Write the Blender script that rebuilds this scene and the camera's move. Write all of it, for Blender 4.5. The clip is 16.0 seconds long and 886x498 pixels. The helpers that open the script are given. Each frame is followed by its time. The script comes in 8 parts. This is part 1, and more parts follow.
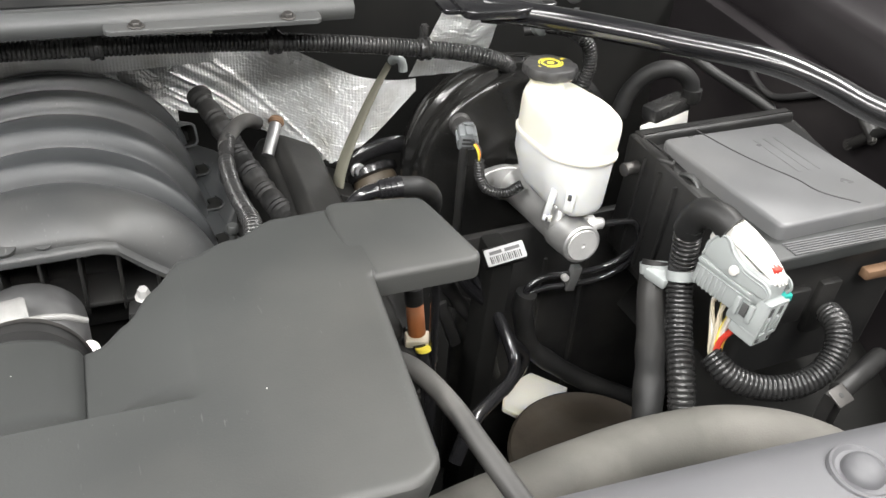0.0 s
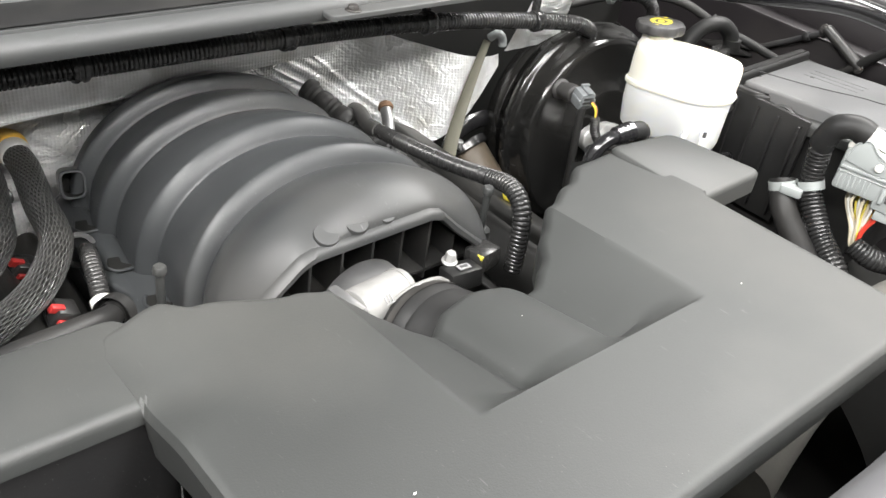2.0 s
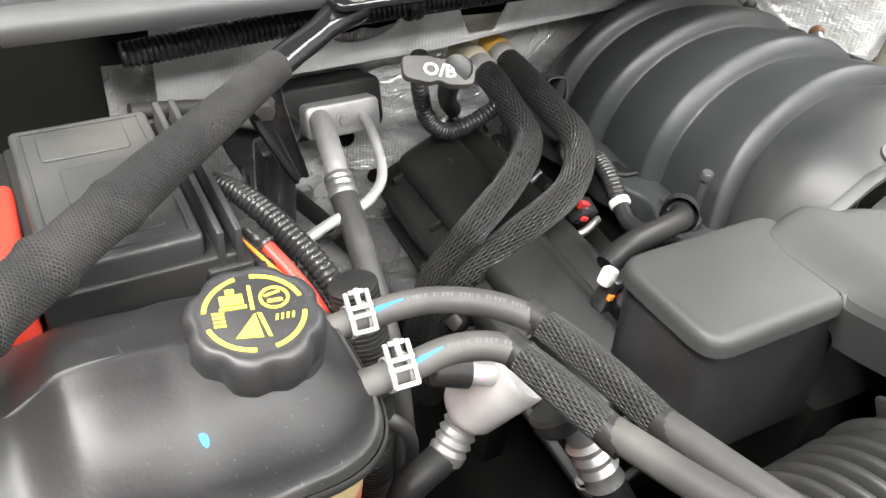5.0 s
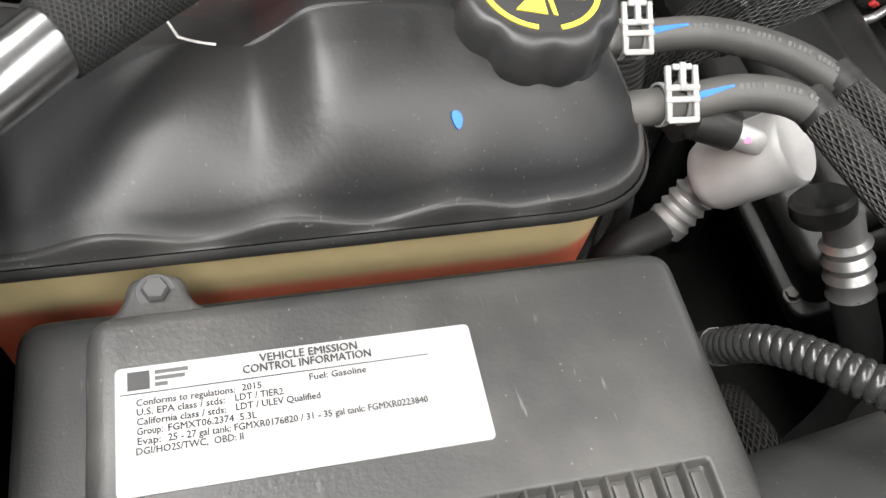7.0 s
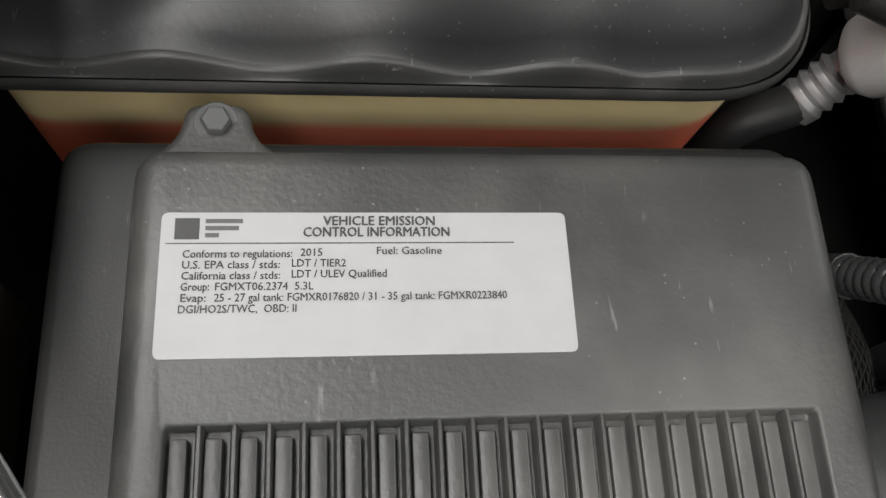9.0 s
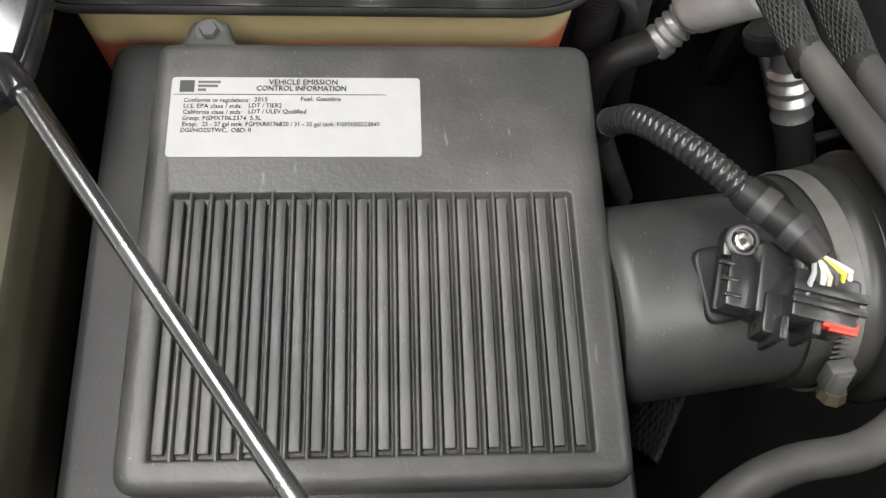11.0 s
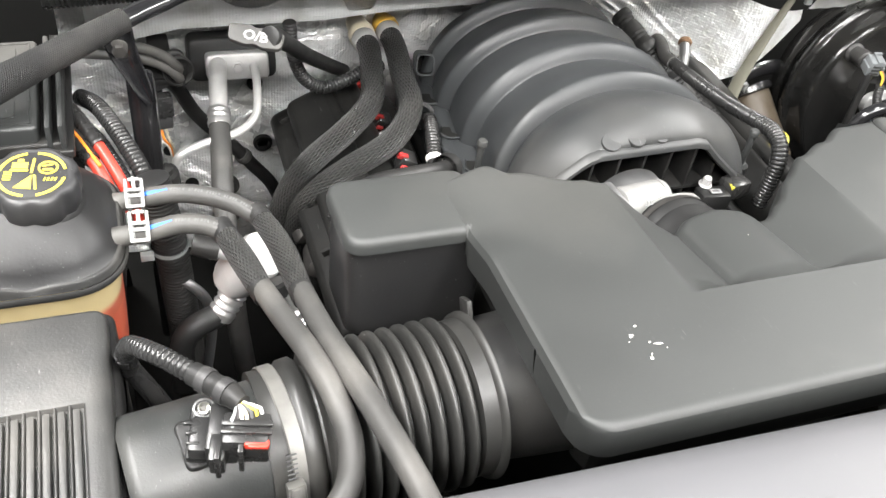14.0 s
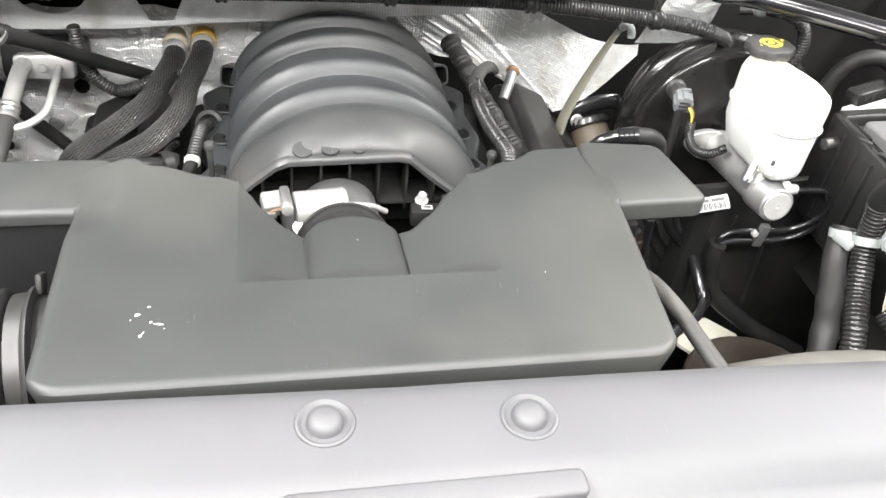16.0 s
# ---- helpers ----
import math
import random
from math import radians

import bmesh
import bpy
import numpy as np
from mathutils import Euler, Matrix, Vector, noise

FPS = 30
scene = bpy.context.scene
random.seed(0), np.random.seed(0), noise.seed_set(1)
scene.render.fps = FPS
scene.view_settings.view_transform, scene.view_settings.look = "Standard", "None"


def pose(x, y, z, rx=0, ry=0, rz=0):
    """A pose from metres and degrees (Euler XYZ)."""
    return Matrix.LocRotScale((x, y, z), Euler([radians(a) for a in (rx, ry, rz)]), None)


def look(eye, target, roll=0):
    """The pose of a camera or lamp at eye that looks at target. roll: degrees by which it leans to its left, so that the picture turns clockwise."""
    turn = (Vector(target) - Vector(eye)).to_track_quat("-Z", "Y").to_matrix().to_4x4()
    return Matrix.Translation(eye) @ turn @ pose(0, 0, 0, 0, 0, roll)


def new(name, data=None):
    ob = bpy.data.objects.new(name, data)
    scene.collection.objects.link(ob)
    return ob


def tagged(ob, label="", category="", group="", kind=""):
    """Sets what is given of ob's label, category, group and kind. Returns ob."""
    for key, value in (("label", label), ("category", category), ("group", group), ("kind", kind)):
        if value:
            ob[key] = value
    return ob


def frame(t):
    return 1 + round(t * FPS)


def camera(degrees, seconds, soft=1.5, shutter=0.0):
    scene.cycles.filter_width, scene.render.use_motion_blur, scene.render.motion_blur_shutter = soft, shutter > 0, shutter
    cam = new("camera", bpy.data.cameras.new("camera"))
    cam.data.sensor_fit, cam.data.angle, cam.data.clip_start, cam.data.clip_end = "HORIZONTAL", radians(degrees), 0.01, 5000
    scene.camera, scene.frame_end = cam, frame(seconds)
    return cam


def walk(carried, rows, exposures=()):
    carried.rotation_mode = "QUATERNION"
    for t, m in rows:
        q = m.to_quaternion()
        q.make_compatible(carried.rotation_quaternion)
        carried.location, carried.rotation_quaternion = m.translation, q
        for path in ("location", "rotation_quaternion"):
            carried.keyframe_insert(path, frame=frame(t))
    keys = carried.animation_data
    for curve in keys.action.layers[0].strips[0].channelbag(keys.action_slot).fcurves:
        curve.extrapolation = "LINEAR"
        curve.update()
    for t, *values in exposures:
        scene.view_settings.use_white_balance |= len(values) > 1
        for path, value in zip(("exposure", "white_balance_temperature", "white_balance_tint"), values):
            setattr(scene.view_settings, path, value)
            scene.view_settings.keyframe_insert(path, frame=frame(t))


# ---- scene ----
cam = camera(53.9, 16.0)
PATH = [
    (0, (0.093, -0.318, 1.579), (0.76, 1.112, 0.35), 6.9),
    (0.5, (-0.011, -0.286, 1.546), (0.801, 1.085, 0.339), 8.1),
    (1, (-0.13, -0.241, 1.541), (0.845, 1.045, 0.36), 9.5),
    (1.5, (-0.277, -0.196, 1.529), (0.817, 1.02, 0.377), 9.6),
    (2, (-0.436, -0.131, 1.499), (0.732, 1.031, 0.364), 9.7),
    (2.5, (-0.516, -0.067, 1.48), (0.708, 1.038, 0.348), 10.5),
    (3, (-0.551, -0.027, 1.471), (0.687, 1.047, 0.325), 10.7),
    (3.5, (-0.6, 0.007, 1.471), (0.58, 1.106, 0.289), 9.8),
    (4, (-0.667, 0.028, 1.476), (0.379, 1.206, 0.244), 8.3),
    (6.5, (-0.804, 0.032, 1.391), (-0.268, 1.241, -0.109), 10.0),
    (7, (-0.806, 0.066, 1.365), (-0.376, 1.119, -0.279), 12.2),
    (7.5, (-0.809, 0.093, 1.345), (-0.466, 1.023, -0.392), 13.2),
    (8, (-0.807, 0.113, 1.327), (-0.527, 0.946, -0.470), 14.2),
    (10.5, (-0.777, 0.075, 1.385), (-0.546, 0.717, -0.495), 19.0),
    (11, (-0.741, -0.052, 1.479), (-0.61, 0.7, -0.369), 8.7),
    (11.5, (-0.74, -0.164, 1.565), (-0.525, 0.93, -0.095), 8.0),
    (12, (-0.732, -0.213, 1.593), (-0.328, 0.976, 0.036), 9.2),
    (12.5, (-0.702, -0.245, 1.619), (-0.183, 0.991, 0.134), 10.4),
    (13, (-0.654, -0.269, 1.63), (-0.07, 0.996, 0.196), 10.1),
    (13.5, (-0.611, -0.28, 1.631), (0.005, 1.012, 0.234), 9.9),
    (14, (-0.568, -0.292, 1.635), (0.048, 1.02, 0.257), 10.0),
    (14.5, (-0.482, -0.333, 1.644), (0.103, 0.999, 0.272), 9.5),
    (15, (-0.385, -0.377, 1.667), (0.164, 0.976, 0.3), 9.1),
    (15.5, (-0.279, -0.431, 1.679), (0.197, 0.96, 0.323), 8.6),
    (16, (-0.082, -0.461, 1.667), (0.286, 0.986, 0.337), 7.2),
]
EXPOSURES = [(0.0, -0.14), (1.0, -0.07), (2.5, 0.24), (3.5, 0.36), (4.0, 0.50), (5.5, 0.10), (6.5, -0.18), (7.0, -0.45), (7.5, -0.85), (8.0, -1.25), (9.2, -1.35), (10.5, -1.32), (11.0, -0.90), (11.5, -0.31), (12.0, 0.11), (13.5, 0.33), (15.0, 0.46), (16.0, 0.51)]
walk(cam, [(t, look(eye, target, roll)) for t, eye, target, roll in PATH], EXPOSURES)

# ---- world and lights ----
world = bpy.data.worlds.new("world")
scene.world = world
world.use_nodes = True
world.node_tree.nodes["Background"].inputs[0].default_value = (0.8, 0.86, 1.0, 1)
world.node_tree.nodes["Background"].inputs[1].default_value = 0.05


LAMPS = ((-1.35, 0.1, 0.35, 2.2, 142), (0.25, -0.7, 0.3, 2.0, 50), (1.85, 0.4, 0.35, 2.2, 125), (-0.3, -1.3, 2.6, 0.4, 112))


def area_lamp(name, x, y, z, sx, sy, watts, rx=0.0, ry=0.0):
    data = bpy.data.lights.new(name, "AREA")
    data.shape, data.size, data.size_y, data.energy = "RECTANGLE", sx, sy, watts
    data.color = (1.0, 0.985, 0.965)
    ob = new(name, data)
    ob.matrix_basis = pose(x, y, z, rx, ry, 0)
    return ob


# workshop ceiling lamps: long tube fixtures beside and in front of the car
for lx, ly, sx, sy, watts in LAMPS:
    area_lamp("ceiling_lamp", lx, ly, 2.80, sx, sy, watts)
# unseen fill lamp added in front of the car, set in the south opening
area_lamp("front_fill_lamp", -0.3, -2.84, 1.5, 3.0, 2.0, 14, 90)

# ---- materials ----
def material(name, base, rough=0.5, metal=0.0, var=0.12, scale=60.0, bump=0.15, fine=600.0, coat=0.0, dust=0.0, spec=0.5, alpha=1.0, trans=0.0, sss=0.0, uv=None, scuff=0.0):
    """A surface with broad tone variation, fine grain relief and, where asked, pale settled dust."""
    m = bpy.data.materials.new(name)
    m.use_nodes = True
    nt = m.node_tree
    N, L = nt.nodes, nt.links
    b = N["Principled BSDF"]
    geo = N.new("ShaderNodeTexCoord")
    n1 = N.new("ShaderNodeTexNoise")
    n1.inputs["Scale"].default_value, n1.inputs["Detail"].default_value = scale, 5
    L.new(geo.outputs["Object"], n1.inputs["Vector"])
    n2 = N.new("ShaderNodeTexNoise")
    n2.inputs["Scale"].default_value, n2.inputs["Detail"].default_value = fine, 3
    L.new(geo.outputs["Object"], n2.inputs["Vector"])
    mix = N.new("ShaderNodeMix")
    mix.data_type = "RGBA"
    mix.inputs[6].default_value = (*[c * (1 - var) for c in base], 1)
    mix.inputs[7].default_value = (*[min(1, c * (1 + var)) for c in base], 1)
    L.new(n1.outputs["Fac"], mix.inputs[0])
    out = mix.outputs[2]
    if dust:
        ramp = N.new("ShaderNodeMapRange")
        ramp.inputs[1].default_value, ramp.inputs[2].default_value = 0.45, 0.8
        n3 = N.new("ShaderNodeTexNoise")
        n3.inputs["Scale"].default_value, n3.inputs["Detail"].default_value = scale * 0.35, 8
        L.new(geo.outputs["Object"], n3.inputs["Vector"])
        L.new(n3.outputs["Fac"], ramp.inputs[0])
        amount = N.new("ShaderNodeMath")
        amount.operation = "MULTIPLY"
        amount.inputs[1].default_value = dust
        L.new(ramp.outputs[0], amount.inputs[0])
        mix2 = N.new("ShaderNodeMix")
        mix2.data_type = "RGBA"
        L.new(amount.outputs[0], mix2.inputs[0])
        L.new(out, mix2.inputs[6])
        mix2.inputs[7].default_value = (0.33, 0.31, 0.28, 1)
        out = mix2.outputs[2]
    if scuff:
        # short pale scratches one way and the other, and pale specks
        marks = None
        for turn, size, lo in ((0.7, 34, 0.655), (-0.4, 46, 0.665), (1.9, 26, 0.66)):
            mp = N.new("ShaderNodeMapping")
            mp.inputs["Rotation"].default_value = (0.2, 0.1, turn)
            mp.inputs["Scale"].default_value = (1.6, 0.2, 1.6)
            L.new(geo.outputs["Object"], mp.inputs["Vector"])
            nn = N.new("ShaderNodeTexNoise")
            nn.inputs["Scale"].default_value, nn.inputs["Detail"].default_value = size * 6, 2
            L.new(mp.outputs[0], nn.inputs["Vector"])
            mr = N.new("ShaderNodeMapRange")
            mr.inputs[1].default_value, mr.inputs[2].default_value = lo + 0.06, lo + 0.12
            L.new(nn.outputs["Fac"], mr.inputs[0])
            if marks is None:
                marks = mr.outputs[0]
            else:
                mx = N.new("ShaderNodeMath"); mx.operation = "MAXIMUM"
                L.new(marks, mx.inputs[0]); L.new(mr.outputs[0], mx.inputs[1])
                marks = mx.outputs[0]
        cells = N.new("ShaderNodeTexVoronoi")
        cells.inputs["Scale"].default_value = 150
        L.new(geo.outputs["Object"], cells.inputs["Vector"])
        near = N.new("ShaderNodeMapRange")
        near.inputs[1].default_value, near.inputs[2].default_value = 0.09, 0.05
        L.new(cells.outputs["Distance"], near.inputs[0])
        mx = N.new("ShaderNodeMath"); mx.operation = "MAXIMUM"
        L.new(marks, mx.inputs[0]); L.new(near.outputs[0], mx.inputs[1])
        # worn in patches
        gate = N.new("ShaderNodeTexNoise")
        gate.inputs["Scale"].default_value, gate.inputs["Detail"].default_value = 13, 3
        L.new(geo.outputs["Object"], gate.inputs["Vector"])
        gm = N.new("ShaderNodeMapRange")
        gm.inputs[1].default_value, gm.inputs[2].default_value, gm.inputs[4].default_value = 0.46, 0.66, scuff
        L.new(gate.outputs["Fac"], gm.inputs[0])
        am = N.new("ShaderNodeMath"); am.operation = "MULTIPLY"
        L.new(mx.outputs[0], am.inputs[0]); L.new(gm.outputs[0], am.inputs[1])
        mix3 = N.new("ShaderNodeMix"); mix3.data_type = "RGBA"
        L.new(am.outputs[0], mix3.inputs[0]); L.new(out, mix3.inputs[6])
        mix3.inputs[7].default_value = (0.26, 0.26, 0.25, 1)
        out = mix3.outputs[2]
    L.new(out, b.inputs["Base Color"])
    rr = N.new("ShaderNodeMapRange")
    rr.inputs[3].default_value, rr.inputs[4].default_value = max(0.02, rough - 0.12), min(1, rough + 0.12)
    L.new(n1.outputs["Fac"], rr.inputs[0])
    L.new(rr.outputs[0], b.inputs["Roughness"])
    b.inputs["Metallic"].default_value = metal
    b.inputs["Coat Weight"].default_value = coat
    b.inputs["Coat Roughness"].default_value = 0.12
    b.inputs["Specular IOR Level"].default_value = spec
    b.inputs["Transmission Weight"].default_value = trans
    if sss:
        b.inputs["Subsurface Weight"].default_value = sss
        b.inputs["Subsurface Radius"].default_value = (0.02, 0.018, 0.012)
        b.inputs["Subsurface Scale"].default_value = 0.6
    height = n2.outputs["Fac"]
    strength, dist = bump, 0.0006
    if uv:
        # woven sleeve: crossed diagonal ridges round and along the tube
        tc = N.new("ShaderNodeUVMap")
        sep = N.new("ShaderNodeSeparateXYZ")
        L.new(tc.outputs[0], sep.inputs[0])
        waves = []
        for sign in (1, -1):
            a = N.new("ShaderNodeMath"); a.operation = "MULTIPLY"; a.inputs[1].default_value = uv[0] * 2 * math.pi
            L.new(sep.outputs[0], a.inputs[0])
            c = N.new("ShaderNodeMath"); c.operation = "MULTIPLY_ADD"; c.inputs[1].default_value = sign * uv[1]
            L.new(sep.outputs[1], c.inputs[0]); L.new(a.outputs[0], c.inputs[2])
            s = N.new("ShaderNodeMath"); s.operation = "SINE"; L.new(c.outputs[0], s.inputs[0])
            waves.append(s)
        mx = N.new("ShaderNodeMath"); mx.operation = "MAXIMUM"
        L.new(waves[0].outputs[0], mx.inputs[0]); L.new(waves[1].outputs[0], mx.inputs[1])
        height, strength, dist = mx.outputs[0], uv[2], 0.002
        # shade of the hollows and sheen of the ridges painted into the base colour
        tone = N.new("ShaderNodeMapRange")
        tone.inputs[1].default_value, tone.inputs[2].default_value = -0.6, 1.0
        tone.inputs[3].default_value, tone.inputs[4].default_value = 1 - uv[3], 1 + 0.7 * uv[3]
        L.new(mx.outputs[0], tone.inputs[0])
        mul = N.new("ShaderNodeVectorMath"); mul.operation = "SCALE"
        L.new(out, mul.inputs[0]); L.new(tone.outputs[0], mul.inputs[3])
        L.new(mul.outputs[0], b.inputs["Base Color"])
    bp = N.new("ShaderNodeBump")
    bp.inputs["Strength"].default_value, bp.inputs["Distance"].default_value = strength, dist
    L.new(height, bp.inputs["Height"])
    L.new(bp.outputs[0], b.inputs["Normal"])
    return m


def foil_material(name, metal, rough0, rough1, dent, crease, emboss=0.55):
    """Embossed aluminium heat-shield foil: crumpled facets, long sharp folds and a fine square emboss."""
    m = bpy.data.materials.new(name)
    m.use_nodes = True
    nt = m.node_tree
    N, L = nt.nodes, nt.links
    b = N["Principled BSDF"]
    b.inputs["Metallic"].default_value = metal
    tc = N.new("ShaderNodeTexCoord")
    bend = N.new("ShaderNodeTexNoise")
    bend.inputs["Scale"].default_value, bend.inputs["Detail"].default_value = 11, 3
    L.new(tc.outputs["Object"], bend.inputs["Vector"])
    push = N.new("ShaderNodeVectorMath"); push.operation = "MULTIPLY_ADD"
    push.inputs[1].default_value = (0.16, 0.16, 0.16)
    L.new(bend.outputs["Color"], push.inputs[0]); L.new(tc.outputs["Object"], push.inputs[2])
    normal = None
    for turn, size, scale, strength, dist in (((0, 0.62, 0), (0.45, 0.6, 1.0), 17, dent, 0.016), ((0, 0.9, 0), (0.22, 0.6, 1.0), 60, crease, 0.006), ((0, -0.6, 0), (0.6, 0.8, 1.0), 41, dent * 0.8, 0.008)):
        mp = N.new("ShaderNodeMapping")
        mp.inputs["Rotation"].default_value, mp.inputs["Scale"].default_value = turn, size
        L.new(push.outputs[0], mp.inputs["Vector"])
        v = N.new("ShaderNodeTexVoronoi")
        v.feature = "DISTANCE_TO_EDGE"
        v.inputs["Scale"].default_value = scale
        L.new(mp.outputs[0], v.inputs["Vector"])
        bp = N.new("ShaderNodeBump"); bp.inputs["Strength"].default_value, bp.inputs["Distance"].default_value = strength, dist
        L.new(v.outputs["Distance"], bp.inputs["Height"])
        if normal:
            L.new(normal, bp.inputs["Normal"])
        normal = bp.outputs[0]
    dots = N.new("ShaderNodeTexVoronoi")
    dots.inputs["Scale"].default_value, dots.inputs["Randomness"].default_value = 225, 0.1
    L.new(tc.outputs["Object"], dots.inputs["Vector"])
    b3 = N.new("ShaderNodeBump"); b3.inputs["Strength"].default_value, b3.inputs["Distance"].default_value = emboss, 0.0018
    L.new(dots.outputs["Distance"], b3.inputs["Height"]); L.new(normal, b3.inputs["Normal"])
    L.new(b3.outputs[0], b.inputs["Normal"])
    big = N.new("ShaderNodeTexNoise")
    big.inputs["Scale"].default_value, big.inputs["Detail"].default_value = 16, 6
    L.new(tc.outputs["Object"], big.inputs["Vector"])
    rr = N.new("ShaderNodeMapRange")
    rr.inputs[3].default_value, rr.inputs[4].default_value = rough0, rough1
    L.new(big.outputs["Fac"], rr.inputs[0]); L.new(rr.outputs[0], b.inputs["Roughness"])
    # thin grey grime in patches
    soil = N.new("ShaderNodeMapRange")
    soil.inputs[1].default_value, soil.inputs[2].default_value = 0.5, 0.75
    L.new(big.outputs["Fac"], soil.inputs[0])
    mix = N.new("ShaderNodeMix"); mix.data_type = "RGBA"
    mix.inputs[6].default_value, mix.inputs[7].default_value = (0.90, 0.905, 0.90, 1), (0.55, 0.54, 0.50, 1)
    L.new(soil.outputs[0], mix.inputs[0]); L.new(mix.outputs[2], b.inputs["Base Color"])
    return m


PLASTIC = material("moulded_black_plastic", (0.028, 0.0295, 0.029), 0.42, scale=16, bump=0.22, fine=600, dust=0.24, var=0.22, scuff=0.35)
COVER = material("duct_cover_plastic", (0.0345, 0.0363, 0.0353), 0.50, scale=7, bump=0.18, fine=700, dust=0.17, var=0.30, scuff=0.18)
MANIFOLD = material("manifold_plastic", (0.027, 0.029, 0.0305), 0.45, scale=12, bump=0.16, fine=800, dust=0.15, var=0.28, scuff=0.4)
AIRBOX = material("airbox_plastic", (0.033, 0.033, 0.032), 0.44, scale=30, bump=0.45, fine=420, dust=0.22, var=0.15, scuff=0.40)
SHROUD = material("grey_shroud_plastic", (0.080, 0.080, 0.085), 0.52, scale=12, bump=0.08, fine=1100, dust=0.05, var=0.07, scuff=0.12)
COWL = material("cowl_grey_plastic", (0.054, 0.056, 0.056), 0.50, scale=9, bump=0.14, fine=900, dust=0.14, var=0.16, scuff=0.2)
DARK = material("dark_plastic", (0.014, 0.014, 0.014), 0.40, scale=25, bump=0.15, fine=800, dust=0.06, scuff=0.2, spec=0.3)
DEEP = material("underbody_dark", (0.008, 0.008, 0.0075), 0.75, scale=9, bump=0.2, fine=300, dust=0.03, spec=0.15)
GLOSS = material("gloss_black_paint", (0.010, 0.010, 0.011), 0.22, scale=18, bump=0.05, fine=260, coat=0.6, dust=0.03, scuff=0.2)
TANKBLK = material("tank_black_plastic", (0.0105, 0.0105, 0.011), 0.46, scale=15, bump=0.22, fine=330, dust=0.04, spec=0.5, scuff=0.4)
CAPBLK = material("cap_black_plastic", (0.024, 0.024, 0.025), 0.45, scale=25, bump=0.15, fine=500, dust=0.12, scuff=0.3)
RUBBER = material("grey_black_rubber", (0.046, 0.045, 0.043), 0.56, scale=40, bump=0.2, fine=700, dust=0.25, var=0.2, scuff=0.3)
RUBBERD = material("black_rubber", (0.014, 0.014, 0.014), 0.50, scale=35, bump=0.18, fine=700, dust=0.07, spec=0.32)
OLDHOSE = material("dusty_radiator_hose", (0.078, 0.075, 0.066), 0.75, scale=22, bump=0.4, fine=500, dust=0.35, var=0.2)
CONDUIT = material("corrugated_conduit", (0.020, 0.020, 0.020), 0.27, scale=30, bump=0.05, fine=900, dust=0.05)
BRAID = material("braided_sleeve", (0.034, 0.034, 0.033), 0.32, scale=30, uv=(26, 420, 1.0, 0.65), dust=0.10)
SATIN = material("satin_black_paint", (0.008, 0.008, 0.0078), 0.17, scale=14, bump=0.06, fine=260, dust=0.05, spec=0.45, scuff=0.25)
VALVE = material("grimy_valve_cover", (0.0120, 0.0120, 0.0115), 0.42, scale=22, bump=0.3, fine=380, dust=0.05, var=0.4, spec=0.3, scuff=0.3)
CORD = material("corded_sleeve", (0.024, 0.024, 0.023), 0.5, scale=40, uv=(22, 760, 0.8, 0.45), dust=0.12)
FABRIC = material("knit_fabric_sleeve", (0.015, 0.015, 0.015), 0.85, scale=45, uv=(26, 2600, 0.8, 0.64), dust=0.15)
ALU = material("cast_aluminium", (0.60, 0.60, 0.59), 0.42, metal=0.85, scale=55, bump=0.35, fine=420, var=0.12)
ALUB = material("bright_aluminium", (0.50, 0.495, 0.485), 0.42, metal=0.40, scale=55, bump=0.3, fine=420, var=0.18, scuff=0.3)
STEEL = material("zinc_steel", (0.55, 0.54, 0.51), 0.33, metal=1.0, scale=60, bump=0.12, fine=500, var=0.15)
GALV = material("dull_plated_steel", (0.33, 0.33, 0.33), 0.45, metal=0.9, scale=60, bump=0.2, fine=500, var=0.2)
CHROME = material("polished_dark_steel", (0.42, 0.42, 0.42), 0.26, metal=1.0, scale=20, bump=0.03, fine=300)
FOIL = foil_material("aluminium_foil", 0.34, 0.20, 0.40, 0.16, 0.55, 0.7)
FOILS = foil_material("smooth_aluminium_foil", 0.24, 0.28, 0.46, 0.10, 0.12, 0.9)
FOILC = foil_material("crumpled_aluminium_foil", 0.42, 0.15, 0.36, 0.34, 0.75, 0.7)
WHITEPL = material("white_plastic", (0.66, 0.65, 0.61), 0.4, scale=30, bump=0.06, fine=700, var=0.06)
RESERV = material("milky_reservoir_plastic", (0.82, 0.80, 0.70), 0.38, scale=14, bump=0.05, fine=500, var=0.03, sss=0.35)
RESERVLOW = material("milky_reservoir_full", (0.74, 0.75, 0.74), 0.36, scale=14, bump=0.05, fine=500, var=0.03, sss=0.3)
CRIMP = material("crimped_aluminium", (0.56, 0.555, 0.545), 0.34, metal=0.85, scale=60, bump=0.2, fine=420, var=0.2)
MOTOR = material("machined_aluminium", (0.22, 0.217, 0.21), 0.5, metal=0.15, scale=90, bump=0.3, fine=420, var=0.25, scuff=0.4)
CLAMPPL = material("milky_clamp_plastic", (0.28, 0.28, 0.27), 0.42, scale=60, bump=0.1, fine=700, var=0.2)
AMBER = material("amber_tank_plastic", (0.40, 0.325, 0.175), 0.42, scale=20, bump=0.06, fine=500, var=0.22, sss=0.2)
COOLANT = material("red_coolant_through_plastic", (0.46, 0.10, 0.055), 0.4, scale=18, bump=0.05, fine=500, var=0.2, sss=0.2)
nt = AMBER.node_tree
level = nt.nodes.new("ShaderNodeMapRange")
level.inputs[1].default_value, level.inputs[2].default_value = 0.986, 0.978
where = nt.nodes.new("ShaderNodeTexCoord")
